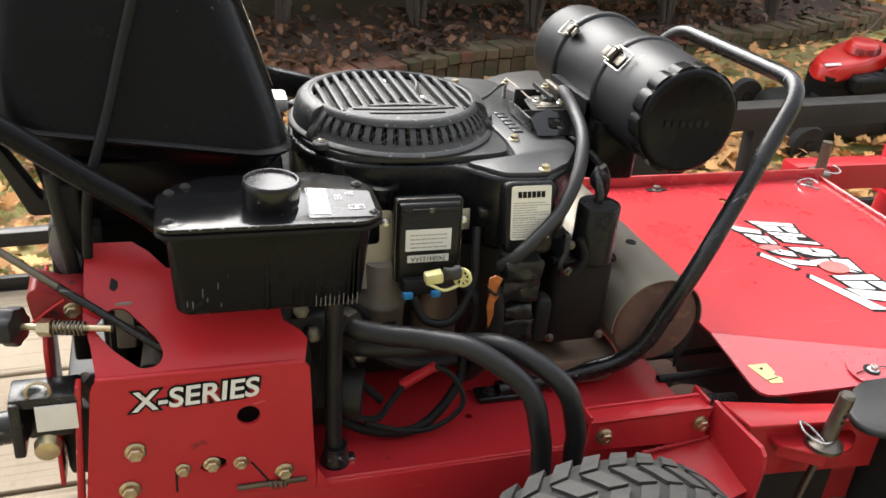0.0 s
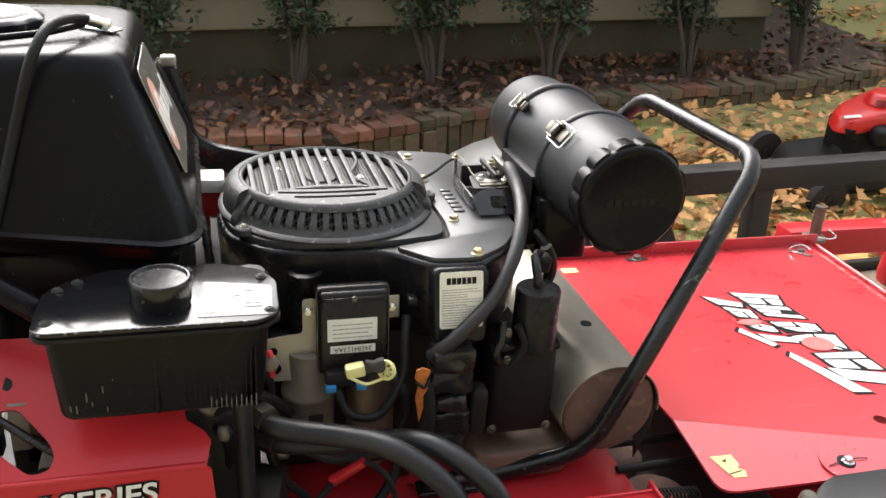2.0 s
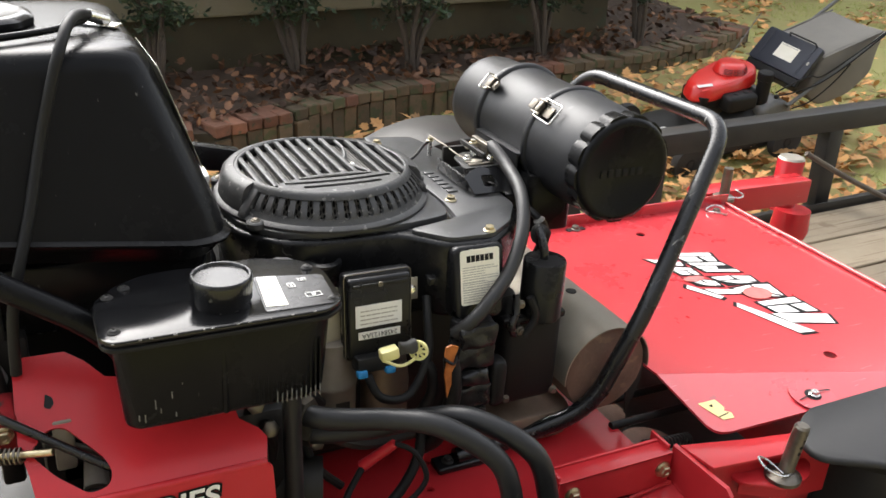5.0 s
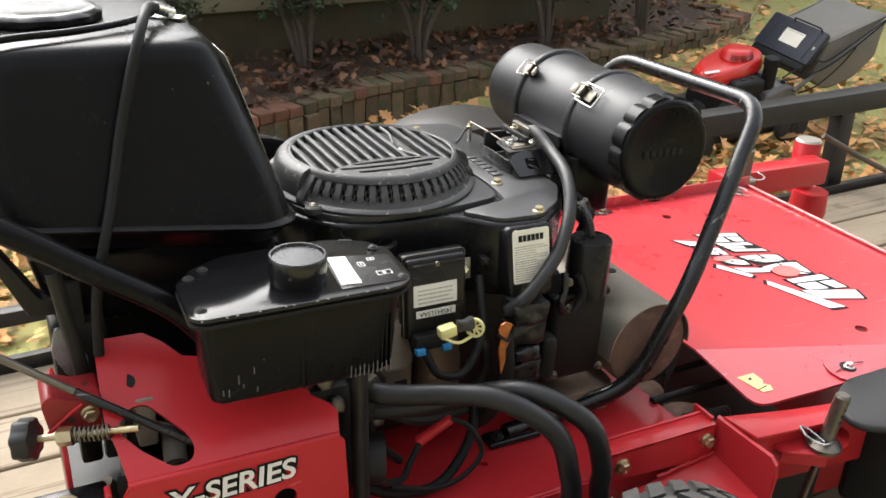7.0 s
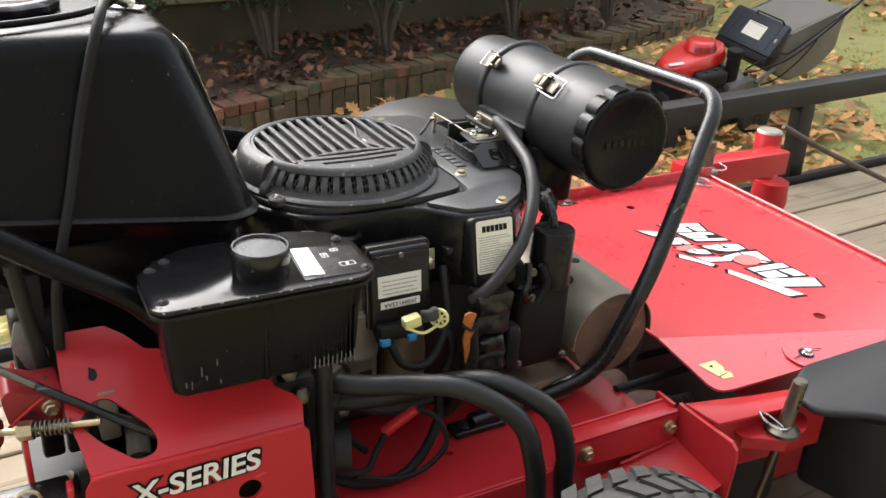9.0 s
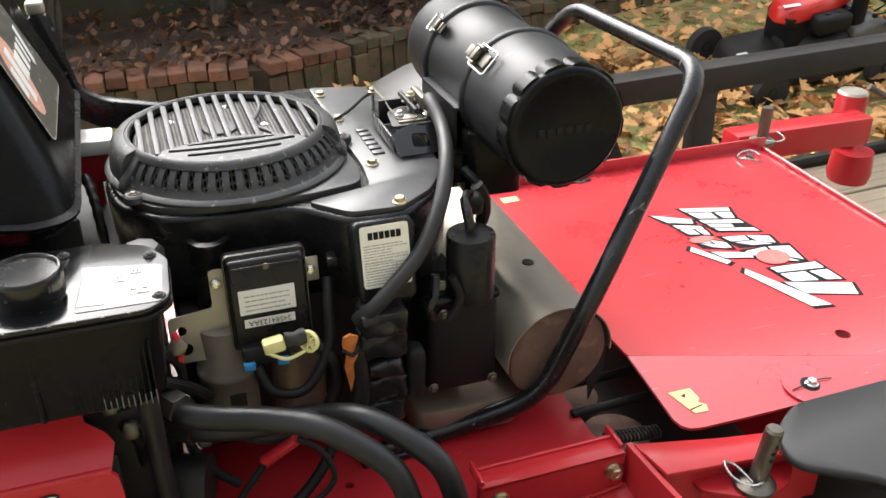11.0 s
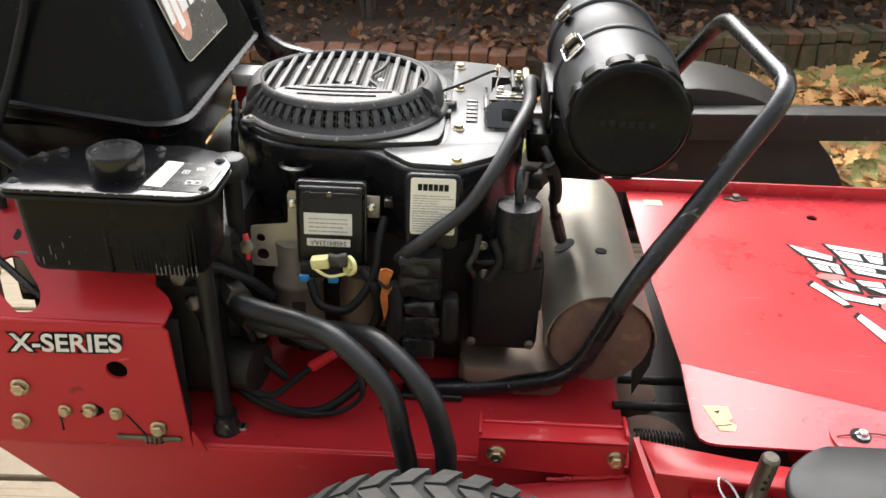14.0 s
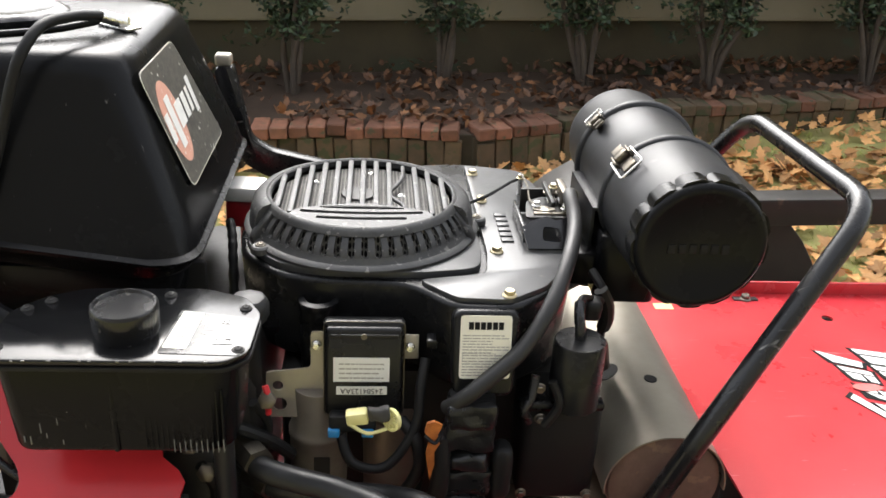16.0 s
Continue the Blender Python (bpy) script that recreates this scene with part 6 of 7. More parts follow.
# dark blocks added to hide the sky-bright deck and keep this gap black
mpart("dark_filler", join(box(-0.132, -0.065, 0.998, 1.065, 0.378, 0.484, 0.010, seg=2), box(-0.140, -0.06, 1.06, 1.34, 0.375, 0.426, 0.010, seg=2), box(-0.070, 0.02, 1.062, 1.16, 0.378, 0.585, 0.012, seg=3), box(-0.132, -0.070, 1.085, 1.15, 0.58, 0.70, 0.006, seg=2)), DARK_PART, "added dark blocks filling the gap behind the panel")
mpart("grease_sleeve", lathe([(0.009, 0), (0.0125, 0.001), (0.0125, 0.060), (0.010, 0.062)], along((-0.104, 0.985, 0.541), (-0.072, 0.985, 0.487)), 18), PIN, "dull steel sleeve")
mbolt((-0.105, 0.999, 0.632), (0, -1, 0), 0.0105, ZINC, parent=pivot)
mpart("side_plate", prism(rounded([(-0.134, 0.672), (-0.127, 0.702), (-0.112, 0.700), (-0.094, 0.655), (-0.104, 0.625), (-0.122, 0.640)], 0.004, 2), 0.006, FRONT(0, 1.083, 0), 0.001), LID_PRINT, "pale grey steel plate")
mpart("green_part", box(-0.060, -0.018, 1.03, 1.08, 0.52, 0.56, 0.01, seg=3), GREEN, "green plastic part seen through the slot")
mpart("rear_edge", prism([(-0.105, 0.57), (-0.098, 0.57), (-0.110, 0.36), (-0.120, 0.36)], 0.02, Matrix.Translation((0, 0.945, 0)) @ Matrix.Rotation(radians(90), 4, "X"), 0.002), RED)
latch = mpart("tie_bracket", join(box(-0.178, -0.100, 0.925, 0.97, 0.545, 0.560, 0.004), box(-0.178, -0.165, 0.92, 0.97, 0.480, 0.556, 0.003), box(-0.165, -0.105, 0.955, 0.97, 0.48, 0.556, 0.003)), GLOSS_BLACK, "black bracket with a pale label")
part("latch_label", box(-0.150, -0.105, 0.922, 0.924, 0.515, 0.550), LABEL, latch)
part("latch_bolt", lathe([(0.016, 0), (0.014, 0.012), (0.008, 0.014)], along((-0.140, 0.92, 0.497), (-0.140, 0.90, 0.495)), 14), ZINC, latch)
part("latch_ring", tube([(-0.145 + 0.013 * math.cos(a), 0.93, 0.566 + 0.013 * math.sin(a)) for a in [k * 0.52 for k in range(13)]], 0.0022, 6, 2), ZINC, latch)
mpart("lower_tube", tube([(-0.50, 0.98, 0.475), (-0.30, 0.955, 0.495), (-0.165, 0.94, 0.515)], 0.02, 14, 3), GLOSS_BLACK, "black steel lower tube")
# hoses, cables and fittings crowded under the tank and beside the oil filter
for pts, rr, mat, name in (
        ([(0.16, 1.0, 0.60), (0.20, 1.015, 0.615), (0.24, 1.03, 0.59), (0.27, 1.05, 0.55)], 0.008, MATT_BLACK, "cable"),
        ([(0.175, 0.985, 0.585), (0.188, 0.99, 0.55), (0.186, 1.0, 0.50), (0.195, 1.01, 0.44)], 0.007, MATT_BLACK, "cable"),
        ([(0.23, 1.03, 0.64), (0.245, 1.04, 0.60), (0.235, 1.03, 0.55), (0.25, 1.02, 0.48), (0.29, 1.02, 0.43)], 0.006, MATT_BLACK, "cable"),
        ([(0.243, 1.04, 0.655), (0.247, 1.035, 0.64), (0.246, 1.035, 0.62)], 0.004, RED_PLASTIC, "red_wire"),
        ([(0.27, 1.06, 0.50), (0.33, 1.05, 0.47), (0.40, 1.06, 0.46), (0.46, 1.05, 0.47)], 0.010, RUBBER, "rubber_hose"),
        ([(0.650, 1.19, 0.735), (0.660, 1.165, 0.722), (0.666, 1.160, 0.70), (0.668, 1.17, 0.66), (0.676, 1.197, 0.62), (0.690, 1.213, 0.578)], 0.0060, MATT_BLACK, "spark_lead"),
        ([(0.656, 1.158, 0.724), (0.666, 1.158, 0.705), (0.670, 1.162, 0.682), (0.669, 1.168, 0.664)], 0.0095, MATT_BLACK, "spark_boot"),
        ([(0.676, 1.192, 0.625), (0.682, 1.201, 0.605), (0.690, 1.213, 0.575)], 0.0095, GRIME, "spark_boot"),
        ([(0.58, 1.045, 0.66), (0.59, 1.04, 0.63), (0.575, 1.04, 0.60)], 0.006, MATT_BLACK, "cable")):
    mpart(name, tube(pts, rr, 9, 6), mat)
for x, y, z in ((0.165, 0.992, 0.612), (0.182, 0.99, 0.575), (0.245, 1.045, 0.635), (0.258, 1.04, 0.50)):
    mpart("hose_nut", lathe([(0.010, 0), (0.011, 0.004), (0.011, 0.014), (0.008, 0.016)], Matrix.Translation((x, y, z)) @ Matrix.Rotation(radians(70), 4, "X"), 6), PIN)

# ---- the small push mower on the lawn ----
push = thing("push_mower", pose(3.513, 3.855, -0.369, 7.4, -3.3, 0), "small push mower with a red cowl and grey bag on lawn", "lawn mower")
part("deck", prism(rounded([(-0.42, -0.235), (0.22, -0.25), (0.30, -0.18), (0.30, 0.20), (0.22, 0.25), (-0.42, 0.235), (-0.47, 0.0)], 0.08, 5), 0.12, Matrix.Translation((0, 0, 0.055)), 0.032, 3, taper=0.92), DARK_PART, push, "grimy dark deck")
part("deck_hump", lathe([(0.22, 0), (0.215, 0.05), (0.18, 0.09), (0.12, 0.115)], Matrix.Translation((0.04, 0.0, 0.16)), 32), DARK_PART, push)
part("deck_label", box(-0.415, -0.355, -0.09, 0.0, 0.1752, 0.1762), LABEL, push, "pale label on the deck")
part("deck_rear", prism(rounded([(0.12, 0.15), (0.36, 0.15), (0.36, 0.27), (0.26, 0.325), (0.12, 0.28)], 0.04, 4), 0.34, FRONT(0, 0.13, 0), 0.03, 3), GREY_DECK, push, "pale grey rear of the deck")
# low wedge-shaped cowl, higher at the back, with a slotted round starter on top
cowl_bm = prism(rounded([(-0.270, -0.05), (-0.205, -0.128), (0.0, -0.128), (0.165, -0.088), (0.250, 0.0), (0.240, 0.12), (0.08, 0.185), (-0.13, 0.12), (-0.240, 0.05)], 0.035, 4), 0.086, Matrix.Translation((0, 0, 0.352)), 0.024, 3, taper=0.88)
for v in cowl_bm.verts:
    v.co.z += 0.10 * v.co.x
cowl = part("cowl", cowl_bm, SMALL_RED, push, "bright red engine cowl")
part("cowl_ridge", tube([(-0.225, -0.095, 0.398), (-0.10, -0.102, 0.418), (0.03, -0.094, 0.434), (0.14, -0.058, 0.448)], 0.006, 8, 5), SMALL_RED, cowl)
part("cowl_skirt", prism(rounded([(-0.22, -0.115), (0.0, -0.115), (0.15, -0.07), (0.20, 0.07), (-0.12, 0.10), (-0.215, 0.02)], 0.03, 3), 0.06, Matrix.Translation((0, 0, 0.305)), 0.01, taper=1.06), MATT_BLACK, cowl)
part("recoil_grille", lathe([(0.094, 0), (0.091, 0.008), (0.078, 0.036), (0.070, 0.047), (0.064, 0.050), (0.02, 0.052)], Matrix.Translation((0.048, 0.012, 0.440)), 32), SMALL_RED, cowl, "slotted round starter cover")
for i in range(4):
    z, r = 0.008 + 0.0073 * i, 0.0922 - 0.0034 * i
    for a0 in (206, 240, 274, 308):
        part("slot", tube([(0.048 + r * math.cos(a), 0.012 + r * math.sin(a), 0.440 + z) for a in [radians(a0 + 6 * k) for k in range(6)]], 0.0019, 5, 1), MATT_BLACK, cowl)
part("cowl_mark", prism([(-0.235, -0.075), (-0.155, -0.098), (-0.145, -0.072), (-0.225, -0.049)], 0.002, Matrix(((1, 0, 0, 0), (0, 1, 0, 0), (0.10, 0, 1, 0.4376), (0, 0, 0, 1))), 0), WHITE_PRINT, cowl)
part("engine_block", box(-0.17, 0.18, -0.11, 0.13, 0.17, 0.355, 0.02), MATT_BLACK, push)
air_box = part("air_box", box(-0.105, 0.095, -0.200, -0.095, 0.285, 0.378, 0.024, seg=4), MATT_BLACK, push, "black air filter cover")
for x in (-0.035, 0.035):
    part("knob", lathe([(0.016, 0), (0.016, 0.005), (0.010, 0.007)], Matrix.Translation((x, -0.150, 0.377)), 14), MATT_BLACK, air_box)
part("filler_tube", lathe([(0.038, 0), (0.038, 0.220), (0.044, 0.223), (0.045, 0.262), (0.040, 0.267), (0.030, 0.264)], Matrix.Translation((0.174, -0.134, 0.200)), 24), MATT_BLACK, push, "black filler neck with a ribbed cap")
for x, y, r in ((-0.403, -0.285, 0.10), (-0.403, 0.285, 0.10), (0.271, -0.285, 0.105), (0.271, 0.285, 0.105)):
    w = part("wheel", lathe([(r * 0.55, -0.024), (r * 0.97, -0.024), (r, -0.012), (r, 0.012), (r * 0.97, 0.024), (r * 0.55, 0.024)], Matrix.Translation((x, y, r)) @ Matrix.Rotation(radians(90), 4, "X"), 28), TYRE, push)
    part("hub", lathe([(r * 0.58, -0.018), (r * 0.2, -0.026), (r * 0.2, 0.026), (r * 0.58, 0.018)], Matrix.Translation((x, y, r)) @ Matrix.Rotation(radians(90), 4, "X"), 20), MATT_BLACK, w)
flap = Matrix.Translation((0.356, 0, 0.419)) @ Matrix.Rotation(radians(-51.5), 4, "Y")
door = part("rear_door", prism(rounded([(0.0, -0.207), (0.205, -0.203), (0.205, 0.203), (0.0, 0.207)], 0.018, 3), -0.030, flap, 0.008, 2), NAVY, push, "dark navy rear flap with a white label")
part("door_lip", box(-0.045, 0.0, -0.20, 0.20, -0.028, -0.006, 0.006, flap), MATT_BLACK, door)
for y in (-0.155, 0.15):
    part("door_rib", box(0.02, 0.196, y - 0.006, y + 0.006, 0, 0.003, 0.0012, flap), NAVY, door)
part("door_label", box(0.062, 0.148, -0.080, 0.060, 0.0004, 0.0014, 0, flap), LABEL_CREAM, door)
part("label_print", box(0.138, 0.142, -0.07, 0.05, 0.0015, 0.0019, 0, flap), GREY_INK, door)
part("door_scuff", box(0.088, 0.108, -0.185, -0.172, 0.0004, 0.0010, 0, flap), GREY_INK, door)
part("door_handle", tube(bent([flap @ Vector(q) for q in ((0.195, -0.16, -0.004), (0.206, -0.16, 0.026), (0.206, 0.04, 0.026), (0.195, 0.04, -0.004))], 0.012, 4), 0.0045, 6, 1), MATT_BLACK, door)
bag_bm = prism(rounded([(0.445, 0.299), (0.581, 0.225), (0.792, 0.261), (0.927, 0.38), (0.948, 0.628), (0.50, 0.520)], 0.045, 5), 0.39, FRONT(0, 0.195, 0), 0.030, 3)
bmesh.ops.subdivide_edges(bag_bm, edges=[e for e in bag_bm.edges if e.calc_length() > 0.15], cuts=5, use_grid_fill=True)
for v in bag_bm.verts:
    v.co += Vector((0, 0.010 * noise.noise(v.co * 5.0), 0.014 * noise.noise(v.co * 4.0 + Vector((3, 0, 0)))))
bag = part("rear_bag", bag_bm, BAG, push, "dusty grey-black fabric bag")
for y in (-0.192, 0.192):
    part("piping", tube([(0.51, y, 0.519), (0.72, y, 0.570), (0.935, y, 0.621)], 0.006, 8, 5), BAG, bag)
for y in (-0.222, 0.222):
    part("handle_tube", tube([(0.29, y, 0.285), (0.507, y, 0.396), (0.641, y, 0.455), (0.908, y, 0.618), (1.55, y, 1.01)], 0.012, 10, 4), GREY_DECK, push, "bare metal handle tube")
for pts in ([(0.215, -0.19, 0.36), (0.27, -0.21, 0.40), (0.40, -0.23, 0.445), (0.52, -0.236, 0.445), (0.92, -0.236, 0.645)], [(0.23, -0.20, 0.345), (0.36, -0.225, 0.365), (0.50, -0.24, 0.405), (0.72, -0.24, 0.515), (1.05, -0.24, 0.725)], [(0.32, -0.235, 0.27), (0.44, -0.245, 0.30), (0.58, -0.246, 0.39), (0.68, -0.240, 0.48)]):
    part("control_cable", tube(pts, 0.0042, 8, 6), MATT_BLACK, push)
part("cable_knob", lathe([(0.012, 0), (0.014, 0.006), (0.014, 0.016), (0.008, 0.02)], Matrix.Translation((0.225, -0.195, 0.33)), 12), MATT_BLACK, push)
part("pull_cord", rod((0.10, 0.10, 0.46), (0.40, 0.22, 0.66), 0.0026, 6), GREY_DECK, push)

# tie-down strap lying over the planks
strap = tube([(1.93, 1.80, 0.44), (2.15, 1.73, 0.32), (2.6, 1.60, 0.12), (2.95, 1.5, 0.01)], 0.008, 8, 6)
solid("tie_down_strap", strap, STRAP, "worn dark tie-down strap on the plank floor", "strap")

# ---- shrubs in the bed ----
def leaf_quad(bm, c, size, rnd):
    d = Vector((rnd.uniform(-1, 1), rnd.uniform(-1, 1), rnd.uniform(-0.5, 0.9))).normalized()
    s = d.orthogonal().normalized()
    s = (Matrix.Rotation(rnd.uniform(0, 6.28), 3, d) @ s)
    n = d.cross(s)
    p = [c, c + d * size * 0.45 + s * size * 0.24 + n * size * 0.05, c + d * size, c + d * size * 0.45 - s * size * 0.24 + n * size * 0.05]
    v = [bm.verts.new(q) for q in p]
    mid = bm.verts.new(c + d * size * 0.5 - n * size * 0.02)
    for i in range(4):
        bm.faces.new((v[i], v[(i + 1) % 4], mid))


def shrub(x, y, h, seed, stems):
    rnd = random.Random(seed)
    ob = thing("shrub", pose(x, y, BED_Z), "leafy evergreen shrub with bare grey stems in the bed", "shrub", "shrubs in the bed")
    crown = bmesh.new()
    for k in range(stems):
        a = rnd.uniform(0, 6.28)
        lean = rnd.uniform(0.12, 0.45)
        line = [(0.02 * math.cos(a), 0.02 * math.sin(a), -0.03)]
        for q in range(1, 6):
            t = q / 5
            line.append((lean * t * math.cos(a) + rnd.uniform(-0.03, 0.03), lean * 0.45 * t * math.sin(a) + rnd.uniform(-0.03, 0.03), h * t))
        part("stem", tube(line, 0.016, 8, 4, radii=lambda t: 1.3 - 1.0 * t), BARK, ob)
        path = smooth_path(line, 4)
        for p in path[len(path) * 3 // 10:]:
            for j in range(2):
                tip = p + Vector((rnd.uniform(-1, 1), rnd.uniform(-0.8, 0.8), rnd.uniform(-0.2, 0.9))) * rnd.uniform(0.08, 0.34)
                for q in range(19):
                    t = rnd.uniform(0.2, 1.1)
                    leaf_quad(crown, p.lerp(tip, t) + Vector((rnd.uniform(-1, 1), rnd.uniform(-1, 1), rnd.uniform(-1, 1))) * 0.035, rnd.uniform(0.030, 0.058), rnd)
    part("crown", crown, SHRUB_LEAF, ob, "small dark green leaves", smooth=False)


for i, (x, y, h, n) in enumerate(((-1.0, 5.40, 1.25, 5), (-0.17, 5.42, 1.15, 5), (0.72, 5.52, 1.2, 4), (1.62, 5.55, 1.3, 6), (2.35, 5.45, 1.2, 5), (3.40, 5.55, 1.3, 6), (4.3, 5.6, 1.2, 5))):
    shrub(x, y, h, 30 + i, n)


# ---- fallen leaves and grass ----
def oak_leaf(bm, place, size, yaw, tilt, roll, rnd):
    half = [(0.0, 0.0), (0.10, 0.10), (0.26, 0.16), (0.20, 0.30), (0.40, 0.44), (0.22, 0.52), (0.34, 0.70), (0.16, 0.74), (0.10, 0.90), (0.0, 1.0)]
    m = Matrix.Translation(place) @ Euler((tilt, roll, yaw)).to_matrix().to_4x4() @ Matrix.Diagonal((size * rnd.uniform(0.7, 1.0), size, size, 1))
    curl = rnd.uniform(0.05, 0.5)
    spine = [bm.verts.new(m @ Vector((0, y, 0.10 * curl * math.sin(y * 3)))) for x, y in half]
    for sgn in (-1, 1):
        out = [bm.verts.new(m @ Vector((sgn * x, y, curl * x * x * 1.6 + 0.1 * curl * math.sin(y * 3)))) for x, y in half]
        for i in range(len(half) - 1):
            if i == 0:
                bm.faces.new((spine[0], out[1], spine[1]))
            elif i == len(half) - 2:
                bm.faces.new((spine[i], out[i], spine[i + 1]))
            else:
                bm.faces.new((spine[i], out[i], out[i + 1], spine[i + 1]))


def bed_line(x):
    pts = BED_A + BED_B
    for (x0, y0), (x1, y1) in zip(pts, pts[1:]):
        if x0 <= x <= x1:
            return y0 + (y1 - y0) * (x - x0) / (x1 - x0)
    return 8.5


bm = bmesh.new()
rnd = random.Random(11)
for i in range(3600):
    x = rnd.uniform(-2.5, 5.55)
    y = bed_line(x) + 0.1 + rnd.random() ** 1.3 * (1.0 if x < 4.2 else 2.0)
    if noise.noise((x * 2.1, y * 2.6, 4.0)) < rnd.uniform(-0.5, 0.15):
        continue
    oak_leaf(bm, (x, y if x > 4.2 else min(y, 5.8), BED_Z + 0.035 + rnd.uniform(0, 0.03) + 0.012 * 8 * max(0, (y - bed_line(x))) / 1.6), rnd.uniform(0.03, 0.085), rnd.uniform(0, 6.28), rnd.gauss(0, 0.6), rnd.gauss(0, 0.6), rnd)
solid("bed_leaves", bm, BED_LEAF, "dry brown oak leaves lying on the bed, darkened for shrub shade", "leaves", kind="stuff", smooth=False)
bm = bmesh.new()
for i in range(8200):
    x = rnd.uniform(-1.6, 9.0)
    y = 2.45 + rnd.random() ** 0.8 * (bed_line(x) - 2.5)
    if noise.noise((x * 1.1 + 9.0, y * 1.4, 2.0)) < rnd.uniform(-0.35, 0.25) + 0.12 * (x > 3.6):
        continue
    oak_leaf(bm, (x, y, ground_z(x, y) + 0.025 + rnd.uniform(0, 0.03)), rnd.uniform(0.04, 0.125), rnd.uniform(0, 6.28), rnd.gauss(0, 0.4), rnd.gauss(0, 0.3), rnd)
for i in range(2600):
    x = rnd.uniform(0.9, 4.6)
    y = 2.45 + rnd.random() * (min(bed_line(x), 4.6) - 2.5)
    if noise.noise((x * 1.3 + 3.0, y * 1.6, 7.0)) < rnd.uniform(-0.45, 0.2):
        continue
    oak_leaf(bm, (x, y, ground_z(x, y) + 0.03 + rnd.uniform(0, 0.03)), rnd.uniform(0.05, 0.13), rnd.uniform(0, 6.28), rnd.gauss(0, 0.4), rnd.gauss(0, 0.3), rnd)
solid("lawn_leaves", bm, DRY_LEAF, "tan oak leaves scattered on the lawn", "leaves", kind="stuff", smooth=False)
bm = bmesh.new()
for i in range(76000):
    x = rnd.uniform(-1.6, 9.0)
    y = 2.4 + rnd.random() * (bed_line(x) - 2.42)
    if noise.noise((x * 1.3, y * 1.3, 5.0)) < -0.12 * rnd.random() - 0.02:
        continue
    h, a = rnd.uniform(0.018, 0.042), rnd.uniform(0, 6.28)
    d = Vector((math.cos(a), math.sin(a), 0))
    lean = Vector((rnd.uniform(-1, 1), rnd.uniform(-1, 1), 0)) * h * 1.3
    c = Vector((x, y, ground_z(x, y) - 0.01))
    bm.faces.new((bm.verts.new(c - d * 0.003), bm.verts.new(c + d * 0.003), bm.verts.new(c + lean + Vector((0, 0, h)))))
solid("grass", bm, GRASS, "short yellow-green grass blades on the lawn", "grass", kind="stuff", smooth=False)

# ---- pieces of the floor and of the bed's edging ----
rnd = random.Random(21)
plank_w = 0.197
y = 2.222
row = 0
while y > -0.3:
    y0, y1 = y - plank_w + 0.006, y - 0.003
    ends = [-2.2, 4.6] if row % 2 else [-2.2, 1.5, 4.6]
    for x0, x1 in zip(ends, ends[1:]):
        ob = tpart("plank", box(x0 + 0.003, x1 - 0.003, y0, y1, -0.045, rnd.uniform(-0.003, 0.001), 0.004, seg=1), WOOD)
    y -= plank_w
    row += 1


def brick_mesh(w, d, h, seed, mat=BRICK):
    r = random.Random(seed)
    bm = box(-w / 2, w / 2, 0, d, -h, 0, 0.006, seg=1)
    for v in bm.verts:
        v.co += Vector((r.uniform(-1, 1), r.uniform(-1, 1), r.uniform(-1, 1))) * 0.0025
    return finish(bm, "brick", mat)


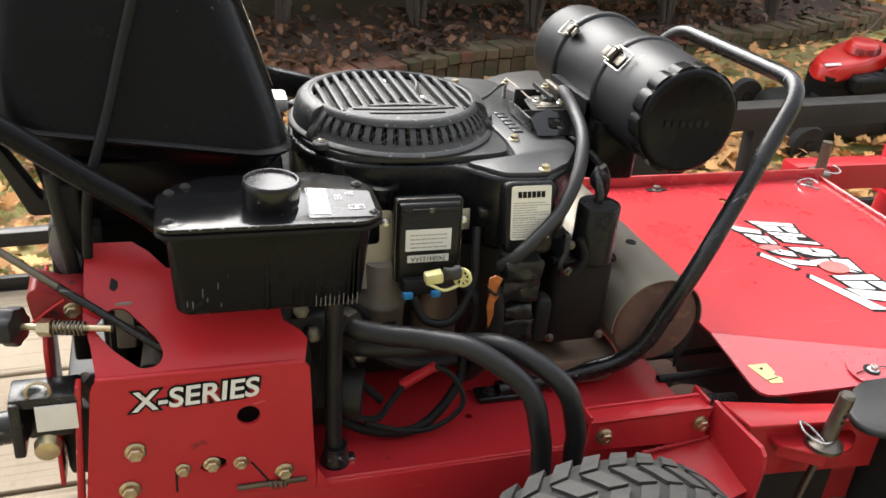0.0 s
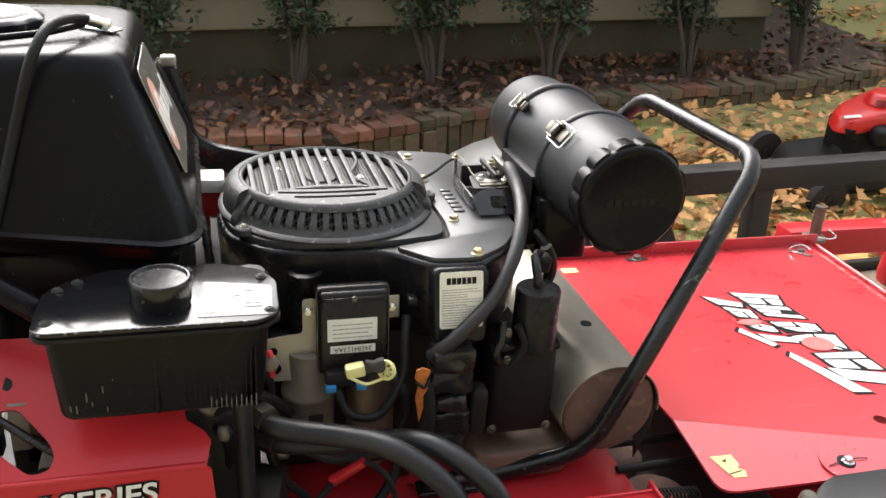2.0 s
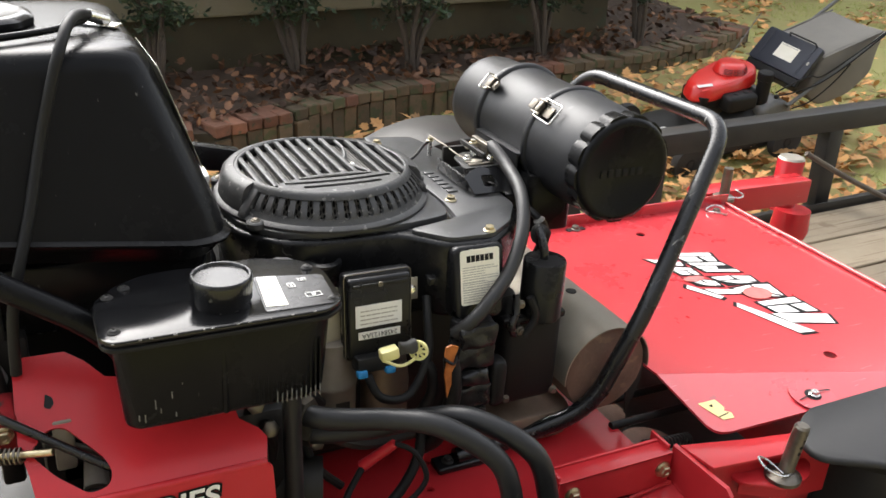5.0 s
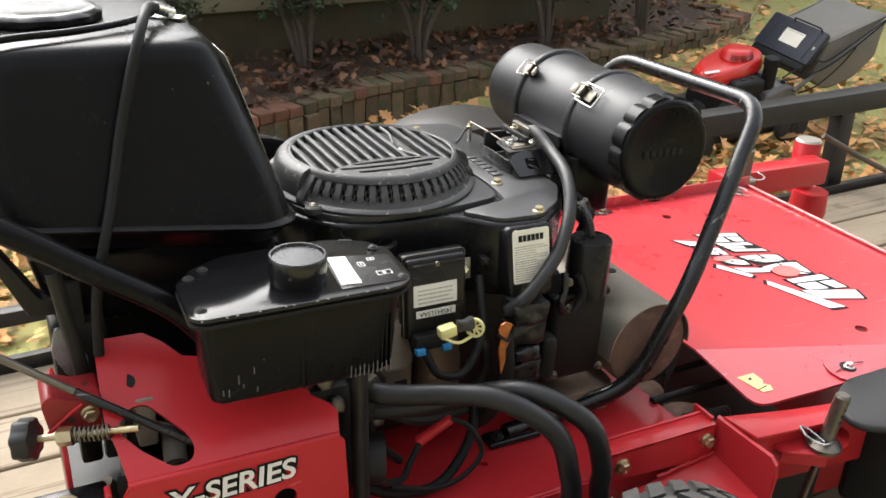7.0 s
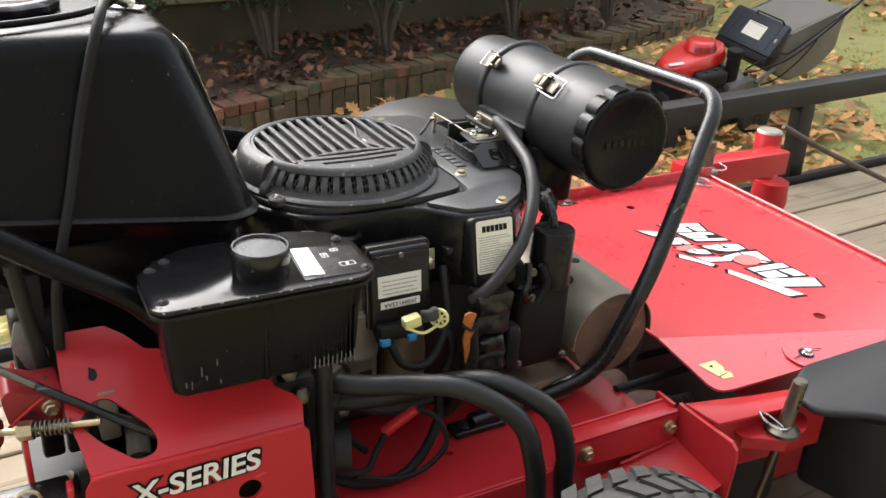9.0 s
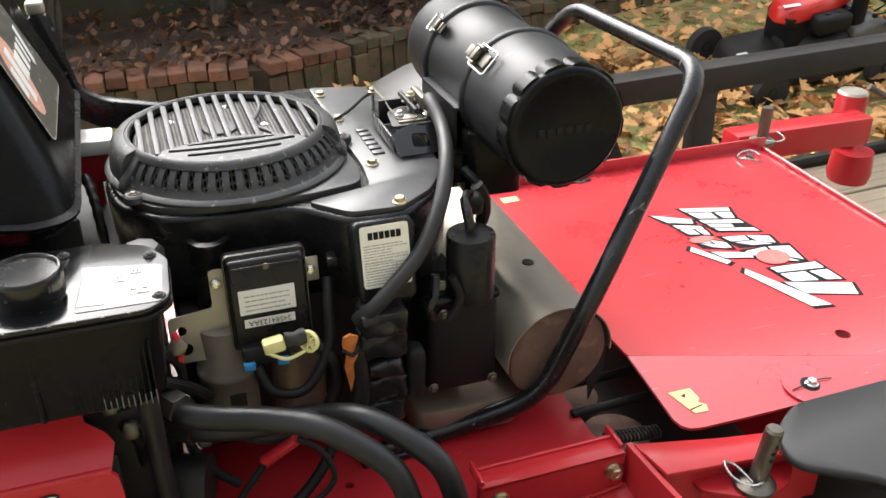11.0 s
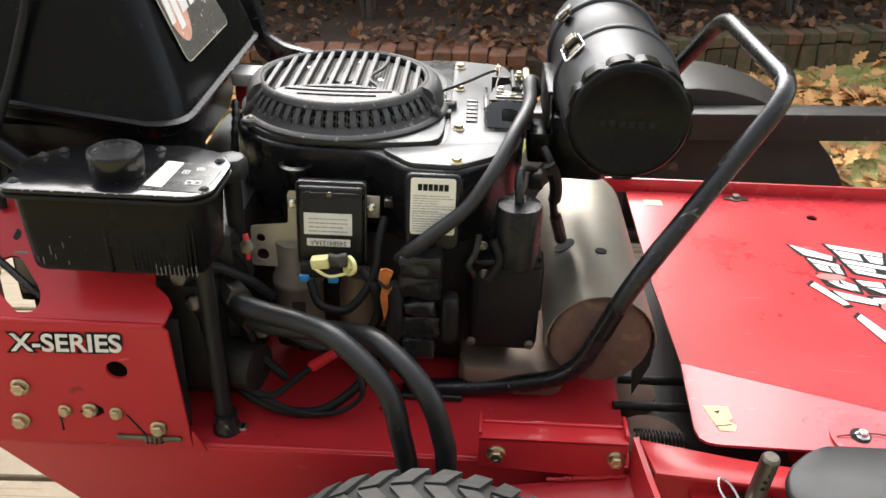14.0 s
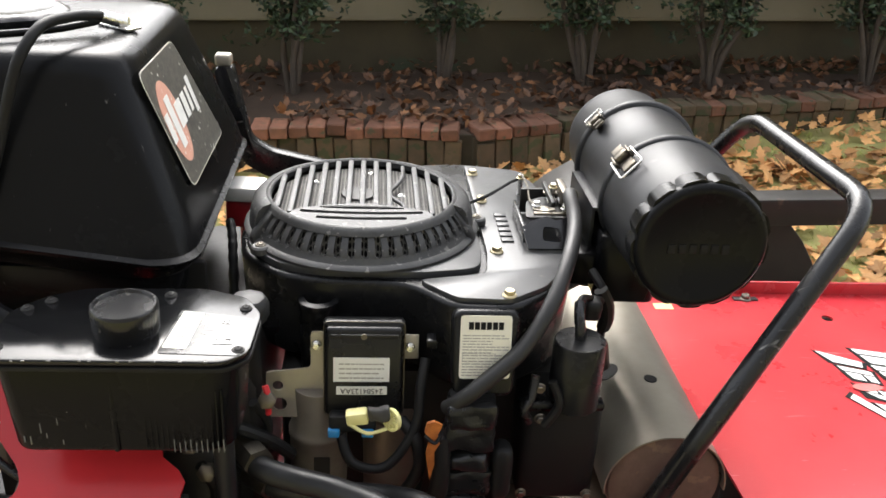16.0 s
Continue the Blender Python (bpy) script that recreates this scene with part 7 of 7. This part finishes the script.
edging = thing("brick_edging", pose(1.0, 4.7, GROUND_Z), "old red brick edging of the flower bed, mossy and uneven", "edging", kind="structure")
soldier = [brick_mesh(0.0915, 0.09, 0.20, s, MOSSY_BRICK) for s in range(6)]
mossy_cap = [brick_mesh(0.092, 0.20, 0.062, 30 + s, MOSSY_BRICK if s else BRICK) for s in range(4)]
capping = [brick_mesh(0.092, 0.20, 0.062, 10 + s) for s in range(6)]


def lay(line, meshes, step, z, jitter, back=0.0):
    p = smooth_path([(x, y, 0) for x, y in line], 10)
    dist, nxt = 0.0, step / 2
    for a, b in zip(p, p[1:]):
        seg = (b - a).length
        while dist + seg > nxt:
            c = a.lerp(b, (nxt - dist) / seg)
            ang = math.degrees(math.atan2(b.y - a.y, b.x - a.x)) + rnd.gauss(0, 2.5)
            ob = new("brick", rnd.choice(meshes))
            ob.parent = edging
            ob.matrix_parent_inverse = pose(1.0, 4.7, GROUND_Z).inverted()
            ob.matrix_basis = pose(c.x, c.y + back + rnd.gauss(0, 0.006), z + rnd.gauss(0, jitter), rnd.gauss(0, 2.0), rnd.gauss(0, 1.5), ang)
            nxt += step
        dist += seg


lay(BED_A, capping, 0.099, BRICK_TOP + 0.012, 0.005)
lay(BED_B[:2], capping, 0.099, BRICK_TOP + 0.014, 0.006)
lay(BED_B[1:], mossy_cap, 0.094, BRICK_TOP + 0.014, 0.006)
lay(BED_A, soldier, 0.097, BRICK_TOP - 0.052, 0.004, 0.012)
lay(BED_B[:2], soldier, 0.097, BRICK_TOP - 0.052, 0.004, 0.012)
lay(BED_B[1:], soldier, 0.094, BRICK_TOP - 0.052, 0.004, 0.012)
lay(BED_C, mossy_cap, 0.094, BRICK_TOP + 0.014, 0.006)
lay(BED_C, soldier, 0.094, BRICK_TOP - 0.052, 0.004)
bm = bmesh.new()
core = smooth_path([(x, y, 0) for x, y in BED_A + BED_B + BED_C], 6)
rows3 = [[bm.verts.new((p.x, p.y + o, z)) for o, z in ((0.035, GROUND_Z - 0.05), (0.035, BRICK_TOP - 0.03), (0.10, BRICK_TOP - 0.03), (0.10, GROUND_Z - 0.05))] for p in core]
for a, b in zip(rows3, rows3[1:]):
    for k in range(3):
        bm.faces.new((a[k], b[k], b[k + 1], a[k + 1]))
ob = part("mortar", bm, MORTAR, edging)
ob.matrix_parent_inverse = pose(1.0, 4.7, GROUND_Z).inverted()
